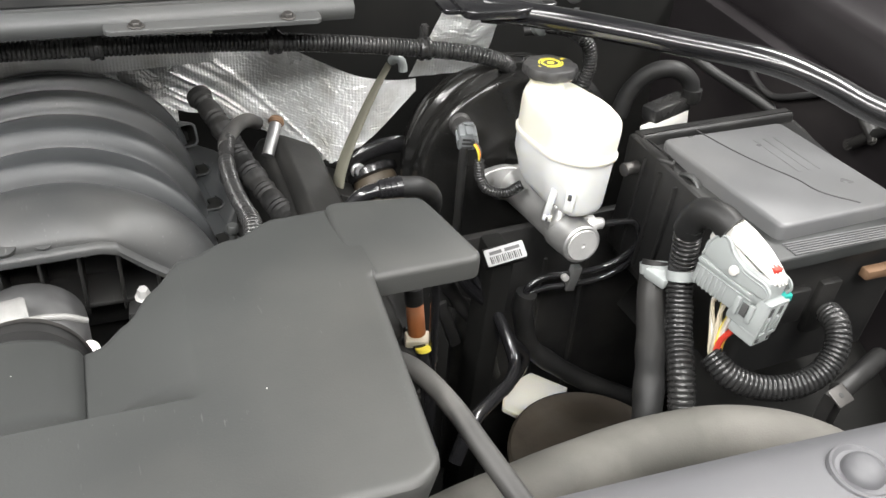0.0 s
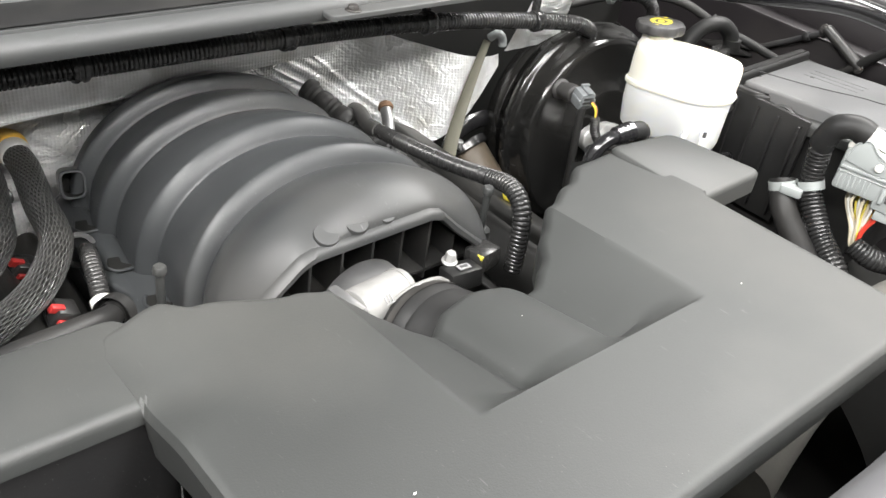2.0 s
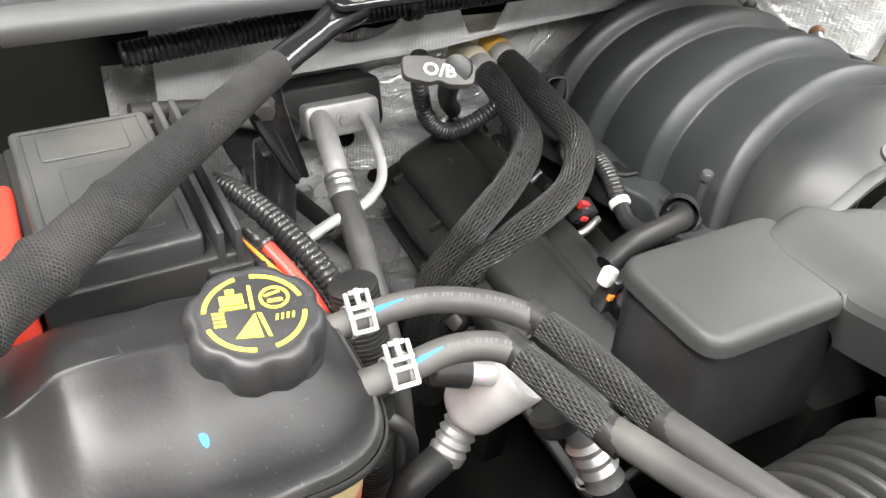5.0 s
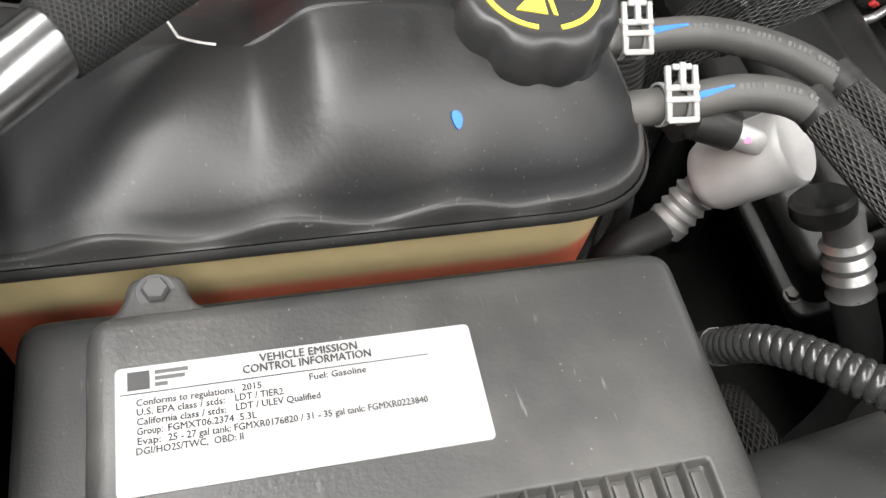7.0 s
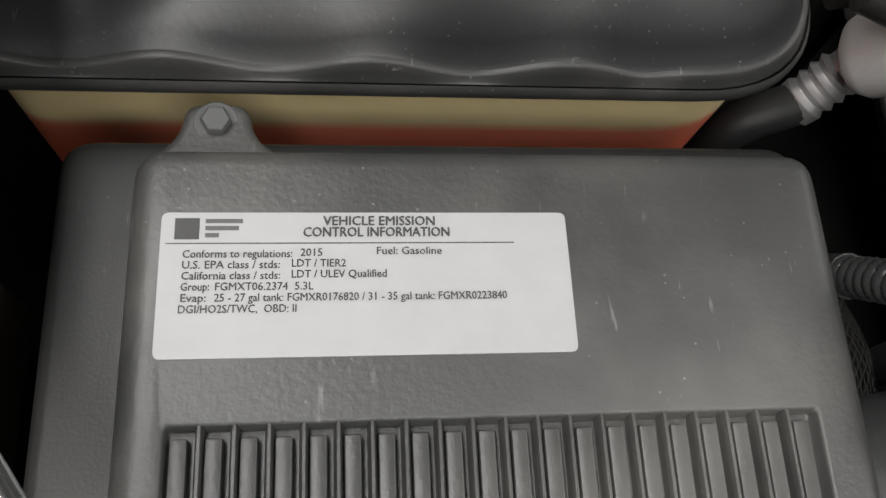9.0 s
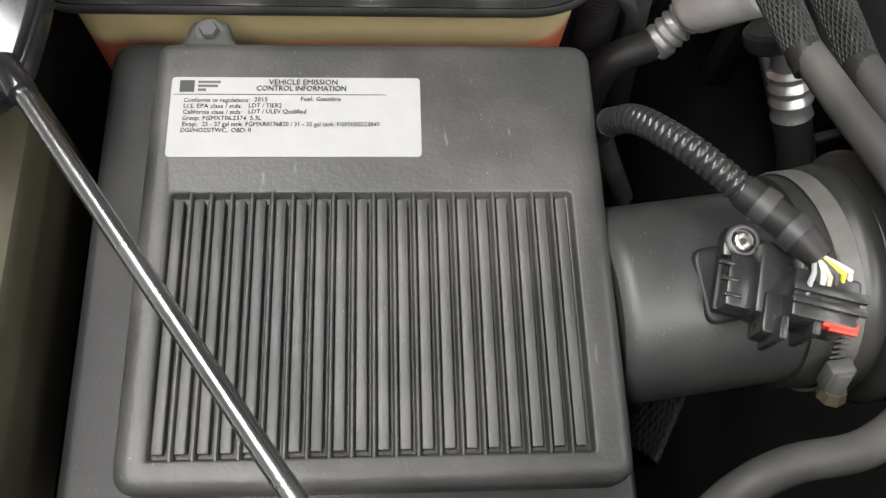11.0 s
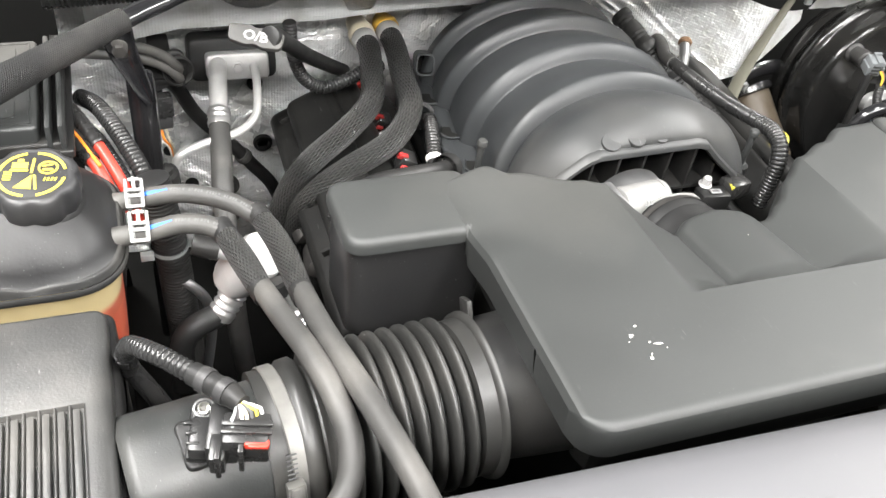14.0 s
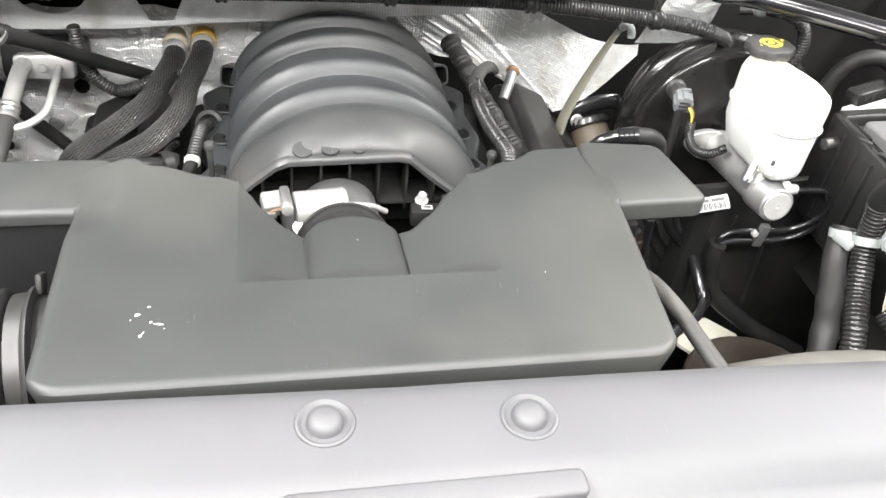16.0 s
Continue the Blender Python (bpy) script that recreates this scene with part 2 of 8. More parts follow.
axes = nt.nodes.new("ShaderNodeSeparateXYZ")
nt.links.new(where.outputs["Object"], axes.inputs[0])
nt.links.new(axes.outputs[2], level.inputs[0])
tint = nt.nodes.new("ShaderNodeMix")
tint.data_type = "RGBA"
tint.inputs[7].default_value = (0.40, 0.105, 0.060, 1)
nt.links.new(level.outputs[0], tint.inputs[0])
nt.links.new(nt.nodes["Principled BSDF"].inputs["Base Color"].links[0].from_socket, tint.inputs[6])
nt.links.new(tint.outputs[2], nt.nodes["Principled BSDF"].inputs["Base Color"])
GREYCON = material("grey_connector_plastic", (0.31, 0.33, 0.325), 0.45, scale=40, bump=0.08, fine=700, var=0.05)
RED = material("red_plastic", (0.48, 0.040, 0.024), 0.42, scale=20, bump=0.06, fine=600, var=0.06)
DEEPRED = material("deep_red_plastic", (0.42, 0.028, 0.026), 0.45, scale=20, bump=0.06, fine=600, var=0.1)
ORANGE = material("orange_wire", (0.85, 0.25, 0.03), 0.45, scale=60)
YELLOW = material("yellow_paint", (0.66, 0.55, 0.06), 0.5, scale=60, var=0.08)
YELLOWPL = material("ochre_plastic", (0.55, 0.33, 0.05), 0.4, scale=40, var=0.1)
TAN = material("tan_plastic", (0.46, 0.41, 0.31), 0.5, scale=40, var=0.12)
BLUE = material("blue_paint", (0.012, 0.14, 0.62), 0.5, scale=60, var=0.05)
TEAL = material("teal_plastic", (0.02, 0.35, 0.30), 0.45, scale=60)
PAPER = material("label_paper", (0.30, 0.30, 0.30), 0.55, scale=90, bump=0.03, fine=900, var=0.08, spec=0.3)
# black of print, also drawn as the shade inside small holes and slots
INK = material("print_and_hole_black", (0.03, 0.03, 0.03), 0.6, scale=200)
LIDGREY = material("fuse_lid_plastic", (0.115, 0.116, 0.118), 0.32, scale=18, bump=0.14, fine=700, dust=0.20, scuff=0.3)
SEAM = material("tank_seam_plastic", (0.024, 0.024, 0.0235), 0.45, scale=40, bump=0.15, fine=500, var=0.3, dust=0.12, spec=0.35, scuff=0.4)
BANDST = material("dusty_band_steel", (0.15, 0.147, 0.138), 0.5, metal=0.4, scale=70, bump=0.2, fine=420, var=0.35, dust=0.3)
DULLST = material("dull_dark_steel", (0.11, 0.105, 0.10), 0.50, metal=0.85, scale=60, bump=0.25, fine=420, var=0.35)
FADED = material("faded_print", (0.085, 0.085, 0.082), 0.6, scale=90, var=0.3)
GUM = material("bellows_rubber", (0.021, 0.021, 0.020), 0.42, scale=30, bump=0.15, fine=600, dust=0.10)
CAST = material("pale_cast_aluminium", (0.54, 0.53, 0.52), 0.52, metal=0.25, scale=70, bump=0.4, fine=450, var=0.16, scuff=0.4)
TAGGREY = material("grey_tag_plastic", (0.075, 0.075, 0.075), 0.7, scale=60, spec=0.15, var=0.15)
# dark grey of print and small bits, also drawn as shade inside slots
INKGREY = material("print_and_slot_grey", (0.085, 0.085, 0.085), 0.6, scale=200, spec=0.2)
BROWN = material("brown_painted_metal", (0.070, 0.054, 0.036), 0.5, scale=35, dust=0.15)
RUST = material("rusty_metal", (0.20, 0.12, 0.07), 0.7, metal=0.4, scale=60, bump=0.5, fine=300, var=0.3)
# near-black paint with a faint purple of lens flare put into its colour
PLUM = material("flare_tinted_black_paint", (0.013, 0.011, 0.012), 0.42, scale=10, bump=0.04, fine=300, coat=0.3, var=0.2, dust=0.1)
WALLP = material("painted_workshop_wall", (0.34, 0.34, 0.335), 0.8, scale=3, bump=0.1, fine=120, var=0.06)
CONCRETE = material("concrete_floor", (0.20, 0.20, 0.195), 0.7, scale=4, bump=0.3, fine=90, var=0.15)

# ---- mesh helpers ----
WORLD = {}


def thing(name, label, category, base=(0, 0, 0), group="", kind=""):
    """An Empty at a thing's base, to hold its parts."""
    ob = new(name)
    ob.empty_display_size = 0.02
    ob.matrix_basis = WORLD[ob] = Matrix.Translation(base)
    return tagged(ob, label, category, group, kind)


def part(name, bm, mat, parent=None, label="", sharp=38.0):
    """Links a bmesh, in world metres, as one mesh object under a thing or a part."""
    me = bpy.data.meshes.new(name)
    bmesh.ops.recalc_face_normals(bm, faces=bm.faces)
    bm.to_mesh(me)
    bm.free()
    for p in me.polygons:
        p.use_smooth = True
    me.set_sharp_from_angle(angle=radians(sharp))
    me.materials.append(mat)
    ob = new(name, me)
    WORLD[ob] = Matrix.Identity(4)
    if parent is not None:
        ob.parent = parent
        ob.matrix_parent_inverse = WORLD[parent].inverted()
    return tagged(ob, label)


def single(name, bm, mat, label, category, group="", kind="", sharp=38.0):
    """A thing that is one mesh."""
    return tagged(part(name, bm, mat, None, "", sharp), label, category, group, kind)


def B():
    return bmesh.new()


def box(bm, c, s, m=None, bevel=0.0, seg=2):
    """A box of size s about c, turned by m, with rounded edges."""
    r = bmesh.ops.create_cube(bm, size=1.0)
    vs = r["verts"]
    bmesh.ops.scale(bm, vec=s, verts=vs)
    if bevel:
        es = list({e for v in vs for e in v.link_edges})
        g = bmesh.ops.bevel(bm, geom=es, offset=bevel, segments=seg, profile=0.5, affect="EDGES")
        vs = list({v for f in g["faces"] for v in f.verts} | {v for v in vs if v.is_valid})
    bmesh.ops.transform(bm, matrix=Matrix.Translation(c) @ (m.to_4x4() if m else Matrix()), verts=vs)
    return vs


def rot(rx=0, ry=0, rz=0):
    return Euler([radians(a) for a in (rx, ry, rz)]).to_matrix()


def frame_of(d):
    d = Vector(d).normalized()
    up = Vector((0, 0, 1)) if abs(d.z) < 0.95 else Vector((0, 1, 0))
    a = up.cross(d).normalized()
    return a, d.cross(a), d


def lathe(bm, o, d, profile, seg=28, close=True, wobble=None, arc=None):
    """Turns (along, radius) pairs about the axis from o along d."""
    a, b, d = frame_of(d)
    o = Vector(o)
    rings = []
    for s, r in profile:
        ring = []
        for k in range(seg):
            t = 2 * math.pi * k / seg
            rr = r * (wobble(t, s) if wobble else 1)
            ring.append(bm.verts.new(o + d * s + (a * math.cos(t) + b * math.sin(t)) * rr))
        rings.append(ring)
    for p, q in zip(rings, rings[1:]):
        for k in range(seg):
            bm.faces.new((p[k], p[(k + 1) % seg], q[(k + 1) % seg], q[k]))
    if close:
        bm.faces.new(rings[0][::-1])
        bm.faces.new(rings[-1])
    return rings


def spline(pts, step=0.004):
    """Points at even steps along a smooth curve through pts."""
    P = [Vector(p) for p in pts]
    if len(P) == 2:
        n = max(2, int((P[1] - P[0]).length / step))
        return [P[0].lerp(P[1], i / n) for i in range(n + 1)]
    E = [P[0] * 2 - P[1], *P, P[-1] * 2 - P[-2]]
    fine = []
    for i in range(1, len(E) - 2):
        p0, p1, p2, p3 = E[i - 1 : i + 3]
        d0, d1, d2 = (max((p - q).length, 1e-5) ** 0.5 for p, q in ((p0, p1), (p1, p2), (p2, p3)))
        m1 = (p1 - p0) / d0 - (p2 - p0) / (d0 + d1) + (p2 - p1) / d1
        m2 = (p2 - p1) / d1 - (p3 - p1) / (d1 + d2) + (p3 - p2) / d2
        m1, m2 = m1 * d1, m2 * d1
        for k in range(24):
            t = k / 24
            fine.append((2 * t**3 - 3 * t**2 + 1) * p1 + (t**3 - 2 * t**2 + t) * m1 + (3 * t**2 - 2 * t**3) * p2 + (t**3 - t**2) * m2)
    fine.append(P[-1])
    out, acc = [fine[0]], 0.0
    for p, q in zip(fine, fine[1:]):
        d = (q - p).length
        while d > 1e-9 and acc + d >= step:
            f = (step - acc) / d
            p = p.lerp(q, f)
            out.append(p.copy())
            d = (q - p).length
            acc = 0.0
        acc += d
    if (out[-1] - fine[-1]).length > step * 0.3:
        out.append(fine[-1])
    return out


def tube(bm, pts, r, seg=14, step=0.006, radius=None, flat=1.0, caps=True):
    """A round tube along pts; radius(s, total) may vary it. Its UV map runs round (0 to 1) and along in metres."""
    P = spline(pts, step)
    total = sum((q - p).length for p, q in zip(P, P[1:]))
    uvl = bm.loops.layers.uv.verify()
    t0 = (P[1] - P[0]).normalized()
    a, b, _ = frame_of(t0)
    rings, s, along = [], 0.0, []
    for i, p in enumerate(P):
        t = ((P[min(i + 1, len(P) - 1)]) - P[max(i - 1, 0)]).normalized()
        a = (a - t * a.dot(t)).normalized()
        b = t.cross(a)
        if i:
            s += (p - P[i - 1]).length
        rr = radius(s, total) if radius else r
        rings.append([bm.verts.new(p + (a * math.cos(2 * math.pi * k / seg) + b * flat * math.sin(2 * math.pi * k / seg)) * rr) for k in range(seg)])
        along.append(s)
    for i in range(len(rings) - 1):
        p, q = rings[i], rings[i + 1]
        for k in range(seg):
            f = bm.faces.new((p[k], p[(k + 1) % seg], q[(k + 1) % seg], q[k]))
            for l, (u, v) in zip(f.loops, ((k / seg, along[i]), ((k + 1) / seg, along[i]), ((k + 1) / seg, along[i + 1]), (k / seg, along[i + 1]))):
                l[uvl].uv = (u, v)
    if caps:
        bm.faces.new(rings[0][::-1])
        bm.faces.new(rings[-1])
    return rings


def ribbed(r, pitch=0.0046, depth=0.135):
    """The radius of corrugated conduit."""
    return lambda s, total: r * (1 - depth * (0.5 + 0.5 * math.cos(2 * math.pi * s / pitch)) ** 3)


def conduit(bm, pts, r, pitch=0.0046, seg=14):
    return tube(bm, pts, r, seg, pitch / 4, ribbed(r, pitch))


def rounded(pts, r, n=5):
    """A closed outline with each corner rounded by r (a number, or one for each corner)."""
    out = []
    for i, p in enumerate(pts):
        p, a, b = Vector(p).to_2d(), Vector(pts[i - 1]).to_2d(), Vector(pts[(i + 1) % len(pts)]).to_2d()
        rr = r[i] if isinstance(r, (list, tuple)) else r
        rr = min(rr, (a - p).length * 0.48, (b - p).length * 0.48)
        if rr < 1e-5:
            out.append(p)
            continue
        pa, pb = p + (a - p).normalized() * rr, p + (b - p).normalized() * rr
        for k in range(n + 1):
            t = k / n
            out.append(pa * (1 - t) ** 2 + p * 2 * t * (1 - t) + pb * t * t)
    return out


def prism(bm, outline, z0, z1, edge=0.0, m=None, steps=3, bottom=True, both=False):
    """A slab on a plan outline, its top edge rounded by edge. m lays it anywhere."""
    n = len(outline)
    area = sum(outline[i].x * outline[(i + 1) % n].y - outline[(i + 1) % n].x * outline[i].y for i in range(n))
    sg = 1 if area > 0 else -1

    def inset(d):
        res = []
        for i in range(n):
            p, a, b = outline[i], outline[i - 1], outline[(i + 1) % n]
            t1, t2 = (p - a).normalized() if (p - a).length > 1e-7 else Vector((1, 0)), (b - p).normalized() if (b - p).length > 1e-7 else Vector((1, 0))
            nn = Vector((-(t1.y + t2.y), t1.x + t2.x))
            nn = nn.normalized() if nn.length > 1e-6 else Vector((-t1.y, t1.x))
            res.append(p + nn * d * sg)
        return res

    levels = [(0.0, z0)] if not both else [(edge, z0)] + [(edge * (1 - math.sin(k / steps * math.pi / 2)), z0 + edge * (1 - math.cos(k / steps * math.pi / 2))) for k in range(1, steps + 1)]
    if edge:
        levels += [(edge * (1 - math.cos(k / steps * math.pi / 2)), z1 - edge + edge * math.sin(k / steps * math.pi / 2)) for k in range(steps + 1)]
    else:
        levels.append((0.0, z1))
    rings = []
    M = m or Matrix()
    for d, z in levels:
        rings.append([bm.verts.new(M @ Vector((p.x, p.y, z))) for p in (inset(d) if d else outline)])
    for p, q in zip(rings, rings[1:]):
        for k in range(n):
            bm.faces.new((p[k], p[(k + 1) % n], q[(k + 1) % n], q[k]))
    bm.faces.new(rings[-1])
    if bottom:
        bm.faces.new(rings[0][::-1])
    return rings


def place(o, x_axis, y_axis):
    """A pose whose x and y run along the given ways from o."""
    x = Vector(x_axis).normalized()
    z = x.cross(Vector(y_axis)).normalized()
    y = z.cross(x)
    m = Matrix((x, y, z)).transposed().to_4x4()
    m.translation = o
    return m


def rect(x0, y0, x1, y1):
    return [(x0, y0), (x1, y0), (x1, y1), (x0, y1)]


def cyl(bm, a, b, r, seg=20, edge=0.0):
    """A cylinder from a to b with eased rims."""
    a, b = Vector(a), Vector(b)
    h = (b - a).length
    e = edge or min(r, h) * 0.12
    lathe(bm, a, b - a, [(0, r - e), (e * 0.3, r - e * 0.3), (e, r), (h - e, r), (h - e * 0.3, r - e * 0.3), (h, r - e)], seg)


def hexbolt(bm, p, d, r=0.007, h=0.005, washer=0.0):
    """A hex head on its flange."""
    p, d = Vector(p), Vector(d).normalized()
    w = washer or r * 1.45
    lathe(bm, p, d, [(0, w), (0.0012, w), (0.0018, w * 0.93)], 20)
    lathe(bm, p, d, [(0.001, r), (h * 0.8, r), (h, r * 0.86)], 6)


def grid(bm, nu, nv, f):
    """A sheet of nu by nv cells through f(u, v)."""
    V = [[bm.verts.new(f(i / nu, j / nv)) for j in range(nv + 1)] for i in range(nu + 1)]
    for i in range(nu):
        for j in range(nv):
            bm.faces.new((V[i][j], V[i + 1][j], V[i + 1][j + 1], V[i][j + 1]))
    return V


def words(name, text, size, m, mat, parent, align="LEFT", bold=0.0, width=0.0):
    """Flat lettering as a mesh; its baseline starts at m and runs along its x."""
    cu = bpy.data.curves.new(name, "FONT")
    cu.body, cu.size, cu.align_x, cu.offset, cu.resolution_u = text, size, align, bold, 2
    tmp = bpy.data.objects.new(name, cu)
    scene.collection.objects.link(tmp)
    bpy.context.view_layer.update()
    me = bpy.data.meshes.new_from_object(tmp.evaluated_get(bpy.context.evaluated_depsgraph_get()))
    bpy.data.objects.remove(tmp)
    bpy.data.curves.remove(cu)
    xs_ = [v.co.x for v in me.vertices]
    me.transform(m @ Matrix.Diagonal((width / (max(xs_) - min(xs_)) if width else 1.0, 1, 1, 1)))
    me.materials.clear()
    me.materials.append(mat)
    ob = new(name, me)
    WORLD[ob] = Matrix.Identity(4)
    ob.parent = parent
    ob.matrix_parent_inverse = WORLD[parent].inverted()
    return ob


def clamp01(t):
    return max(0.0, min(1.0, t))


def smooth(a, b, t):
    t = clamp01((t - a) / (b - a))
    return t * t * (3 - 2 * t)

# ---- the workshop and the body of the car round the engine bay ----
bm = B(); box(bm, (0, 0, -0.05), (6.2, 6.2, 0.1)); single("floor", bm, CONCRETE, "grey concrete workshop floor", "floor", kind="structure")
bm = B(); box(bm, (0, 0, 2.95), (6.2, 6.2, 0.1)); single("ceiling", bm, WALLP, "grey painted workshop ceiling", "ceiling", kind="structure")
for nm, c, s in (("wall_north", (0, 3.05, 1.45), (6.2, 0.1, 2.9)), ("wall_west", (-3.05, 0, 1.45), (0.1, 6.0, 2.9)), ("wall_east", (3.05, 0, 1.45), (0.1, 6.0, 2.9))):
    bm = B(); box(bm, c, s); single(nm, bm, WALLP, "grey painted workshop wall", "wall", kind="structure")

# the unseen south wall, with a wide opening added for the fill lamp
bm = B()
for c, q in (((-2.5, -3.05, 1.45), (1.2, 0.1, 2.9)), ((2.2, -3.05, 1.45), (1.8, 0.1, 2.9)), ((-0.3, -3.05, 2.72), (3.2, 0.1, 0.36))):
    box(bm, c, q)
single("wall_south", bm, WALLP, "grey painted workshop wall with an opening added for the fill lamp", "wall", kind="structure")

# inner panels of the bay, standing on the floor
bm = B(); box(bm, (-1.03, 0.4, 0.5), (0.05, 1.3, 1.0), bevel=0.008); single("inner_fender_west", bm, DEEP, "black inner wing panel of the engine bay", "panel", kind="structure")
bm = B(); box(bm, (1.17, 0.4, 0.5), (0.05, 1.3, 1.0), bevel=0.008); single("inner_fender_east", bm, PLUM, "near-black inner wing panel with the purple tint of lens flare", "panel", kind="structure")
bm = B(); box(bm, (0.07, 1.05, 0.56), (2.16, 0.06, 1.12), bevel=0.006); single("firewall", bm, DEEP, "black painted steel firewall", "panel", kind="structure")
bm = B(); box(bm, (0.07, -0.1, 0.5), (2.1, 0.05, 1.0), bevel=0.006); single("radiator_support", bm, DEEP, "black radiator support behind the grille", "panel", kind="structure")
bm = B(); box(bm, (0.07, 0.46, 0.40), (2.14, 1.10, 0.04)); single("undertray", bm, DEEP, "dark undertray below the engine", "panel", kind="structure")
# wheel-arch liners that rise at both sides of the bay
for sx, nm in ((-1, "wheel_arch_west"), (1, "wheel_arch_east")):
    x0, x1 = (-0.995, -0.62) if sx < 0 else (0.80, 1.14)
    bm = B()
    grid(bm, 12, 24, lambda u, v, x0=x0, x1=x1: Vector((x0 + (x1 - x0) * u, 0.02 + 0.86 * v, 0.42 + 0.36 * math.sin(math.pi * v) ** 0.6 * (1 - 0.25 * abs(2 * u - 1) ** 3))))
    single(nm, bm, DEEP, "black ribbed wheel-arch liner", "panel", kind="structure")
# painted fender tops
for nm, x, ry in (("fender_west", -1.12, 0), ("fender_east", 1.27, 0)):
    bm = B()
    s = -1 if x < 0 else 1
    prof = [(0, 0.98), (0.0, 1.07), (s * 0.02, 1.085), (s * 0.05, 1.09), (s * 0.07, 1.12), (s * 0.10, 1.135), (s * 0.2, 1.12), (s * 0.3, 1.05), (s * 0.33, 0.8), (s * 0.33, 0.0), (s * 0.31, 0.0), (s * 0.31, 0.8)]
    V = [[bm.verts.new((x - s * 0.07 + px, yy, pz)) for px, pz in prof] for yy in (-0.25, 0.1, 0.4, 0.75, 1.1)]
    for a, b in zip(V, V[1:]):
        for k in range(len(prof) - 1):
            bm.faces.new((a[k], a[k + 1], b[k + 1], b[k]))
    single(nm, bm, GLOSS if s < 0 else PLUM, "dark painted fender edge", "fender", kind="structure", sharp=60)

# cowl panel over the firewall
bm = B()
CP = [(0.705, 1.135), (0.672, 1.128), (0.655, 1.132), (0.650, 1.142), (0.652, 1.150), (0.661, 1.1565), (0.668, 1.1575), (0.669, 1.1535), (0.673, 1.1535), (0.674, 1.158), (0.72, 1.163), (0.735, 1.176), (0.80, 1.186), (0.95, 1.205), (1.2, 1.24), (1.2, 1.23), (0.95, 1.19)]
V = [[bm.verts.new((x, y + 0.012 * (x / 0.8) ** 2, z)) for y, z in CP] for x in [-0.75 + 0.06 * k for k in range(20)]]
for a, b in zip(V, V[1:]):
    for k in range(len(CP) - 1):
        bm.faces.new((a[k], a[k + 1], b[k + 1], b[k]))
single("cowl_panel", bm, COWL, "grey moulded plastic cowl panel", "panel", kind="structure", sharp=50)

bm = B()
grid(bm, 19, 3, lambda u, v: Vector((-0.75 + 1.14 * u, 0.676 + 0.045 * v + 0.012 * ((-0.75 + 1.14 * u) / 0.8) ** 2, 1.1605 + 0.0048 * v + 0.003 * math.sin(math.pi * v))))
single("cowl_seal", bm, RUBBERD, "black rubber seal along the cowl edge", "trim", kind="structure")
bm = B(); box(bm, (-0.11, 0.770, 1.187), (0.78, 0.062, 0.012), rot(7.5, 0, 0), bevel=0.004); single("cowl_strip", bm, RUBBERD, "black rubber strip along the cowl panel", "trim", kind="structure")

# foil heat shield on the firewall: upper strip with cut-outs, wall behind the engine, angled panel by the booster
def crinkle(x, z, k):
    """Soft dents and sharp folds of pressed foil."""
    d = 0.006 * noise.fractal(Vector((x * 8, z * 8, 3.1 + k)), 1.0, 2.0, 3)
    f = noise.noise(Vector((x * 11 + z * 15, (z - x) * 3.5, 1.7 + k)))
    return d + 0.007 * max(0.0, 0.25 - abs(f)) * 2


shield = thing("heat_shield", "crinkled silver foil heat shield on the firewall", "heat shield", (-0.1, 0.87, 0.5), kind="structure")
hole = [(-0.400 + 0.055 * math.cos(t), 1.062 - 0.057 * math.sin(t) ** 0.7) for t in [math.pi * k / 14 for k in range(14, -1, -1)]]
STRIP = [(-0.62, 0.955), (-0.50, 0.979), (-0.30, 0.981), (-0.20, 0.990), (-0.08, 0.995), (0.09, 1.004), (0.24, 1.010), (0.24, 1.060), (0.0, 1.066), (-0.205, 1.066), (-0.212, 1.030), (-0.228, 0.994), (-0.263, 0.994), (-0.280, 1.030), (-0.292, 1.066)] + [(x, z) for x, z in hole[::-1]] + [(-0.47, 1.066), (-0.62, 1.060)]
bm = B(); prism(bm, rounded(STRIP, 0.004, 2), 0, 0.0025, 0.001, place((0, 0.818, 0), (1, 0, 0), (0, 0, 1)), steps=2); part("foil_strip", bm, FOILS, shield, "embossed foil strip with cut-outs", sharp=60)
bm = B()
grid(bm, 110, 80, lambda u, v: Vector((-0.66 + 0.85 * u, 0.880 + 2.2 * crinkle(-0.66 + 0.85 * u, 0.5 + 0.485 * v, 0), 0.5 + 0.485 * v)))
part("foil_wall", bm, FOILC, shield, sharp=70)


def side_panel(u, v):
    x = 0.07 + 0.455 * u
    top = 1.014 - 0.012 * smooth(0.30, 0.42, x) - 0.024 * smooth(0.7, 1.0, u)
    low = 0.90 - 0.055 * clamp01((x - 0.19) / 0.195) if x < 0.385 else 0.845 + 0.115 * (x - 0.385) / 0.14
    z = low + (top - low) * v
    y = 0.888 - 0.125 * smooth(0.29, 0.44, x) + 0.012 * smooth(0.44, 0.54, x) - 0.16 * (top - z) * smooth(0.22, 0.36, x)
    # the bundle of long folds that runs down towards the strap
    d = (x - 0.22) * 0.59 + (z - 1.01) * 0.81 + 0.004 * noise.noise(Vector((x * 14, z * 9, 0.3)))
    fold = abs(noise.noise(Vector((d * 95, (x - z) * 2.2, 4.4))))
    y -= 0.009 * (0.5 - min(0.5, fold * 1.6)) * smooth(0.012, -0.015, d)
    return Vector((x, y + crinkle(x, z, 5) * 0.6, z))


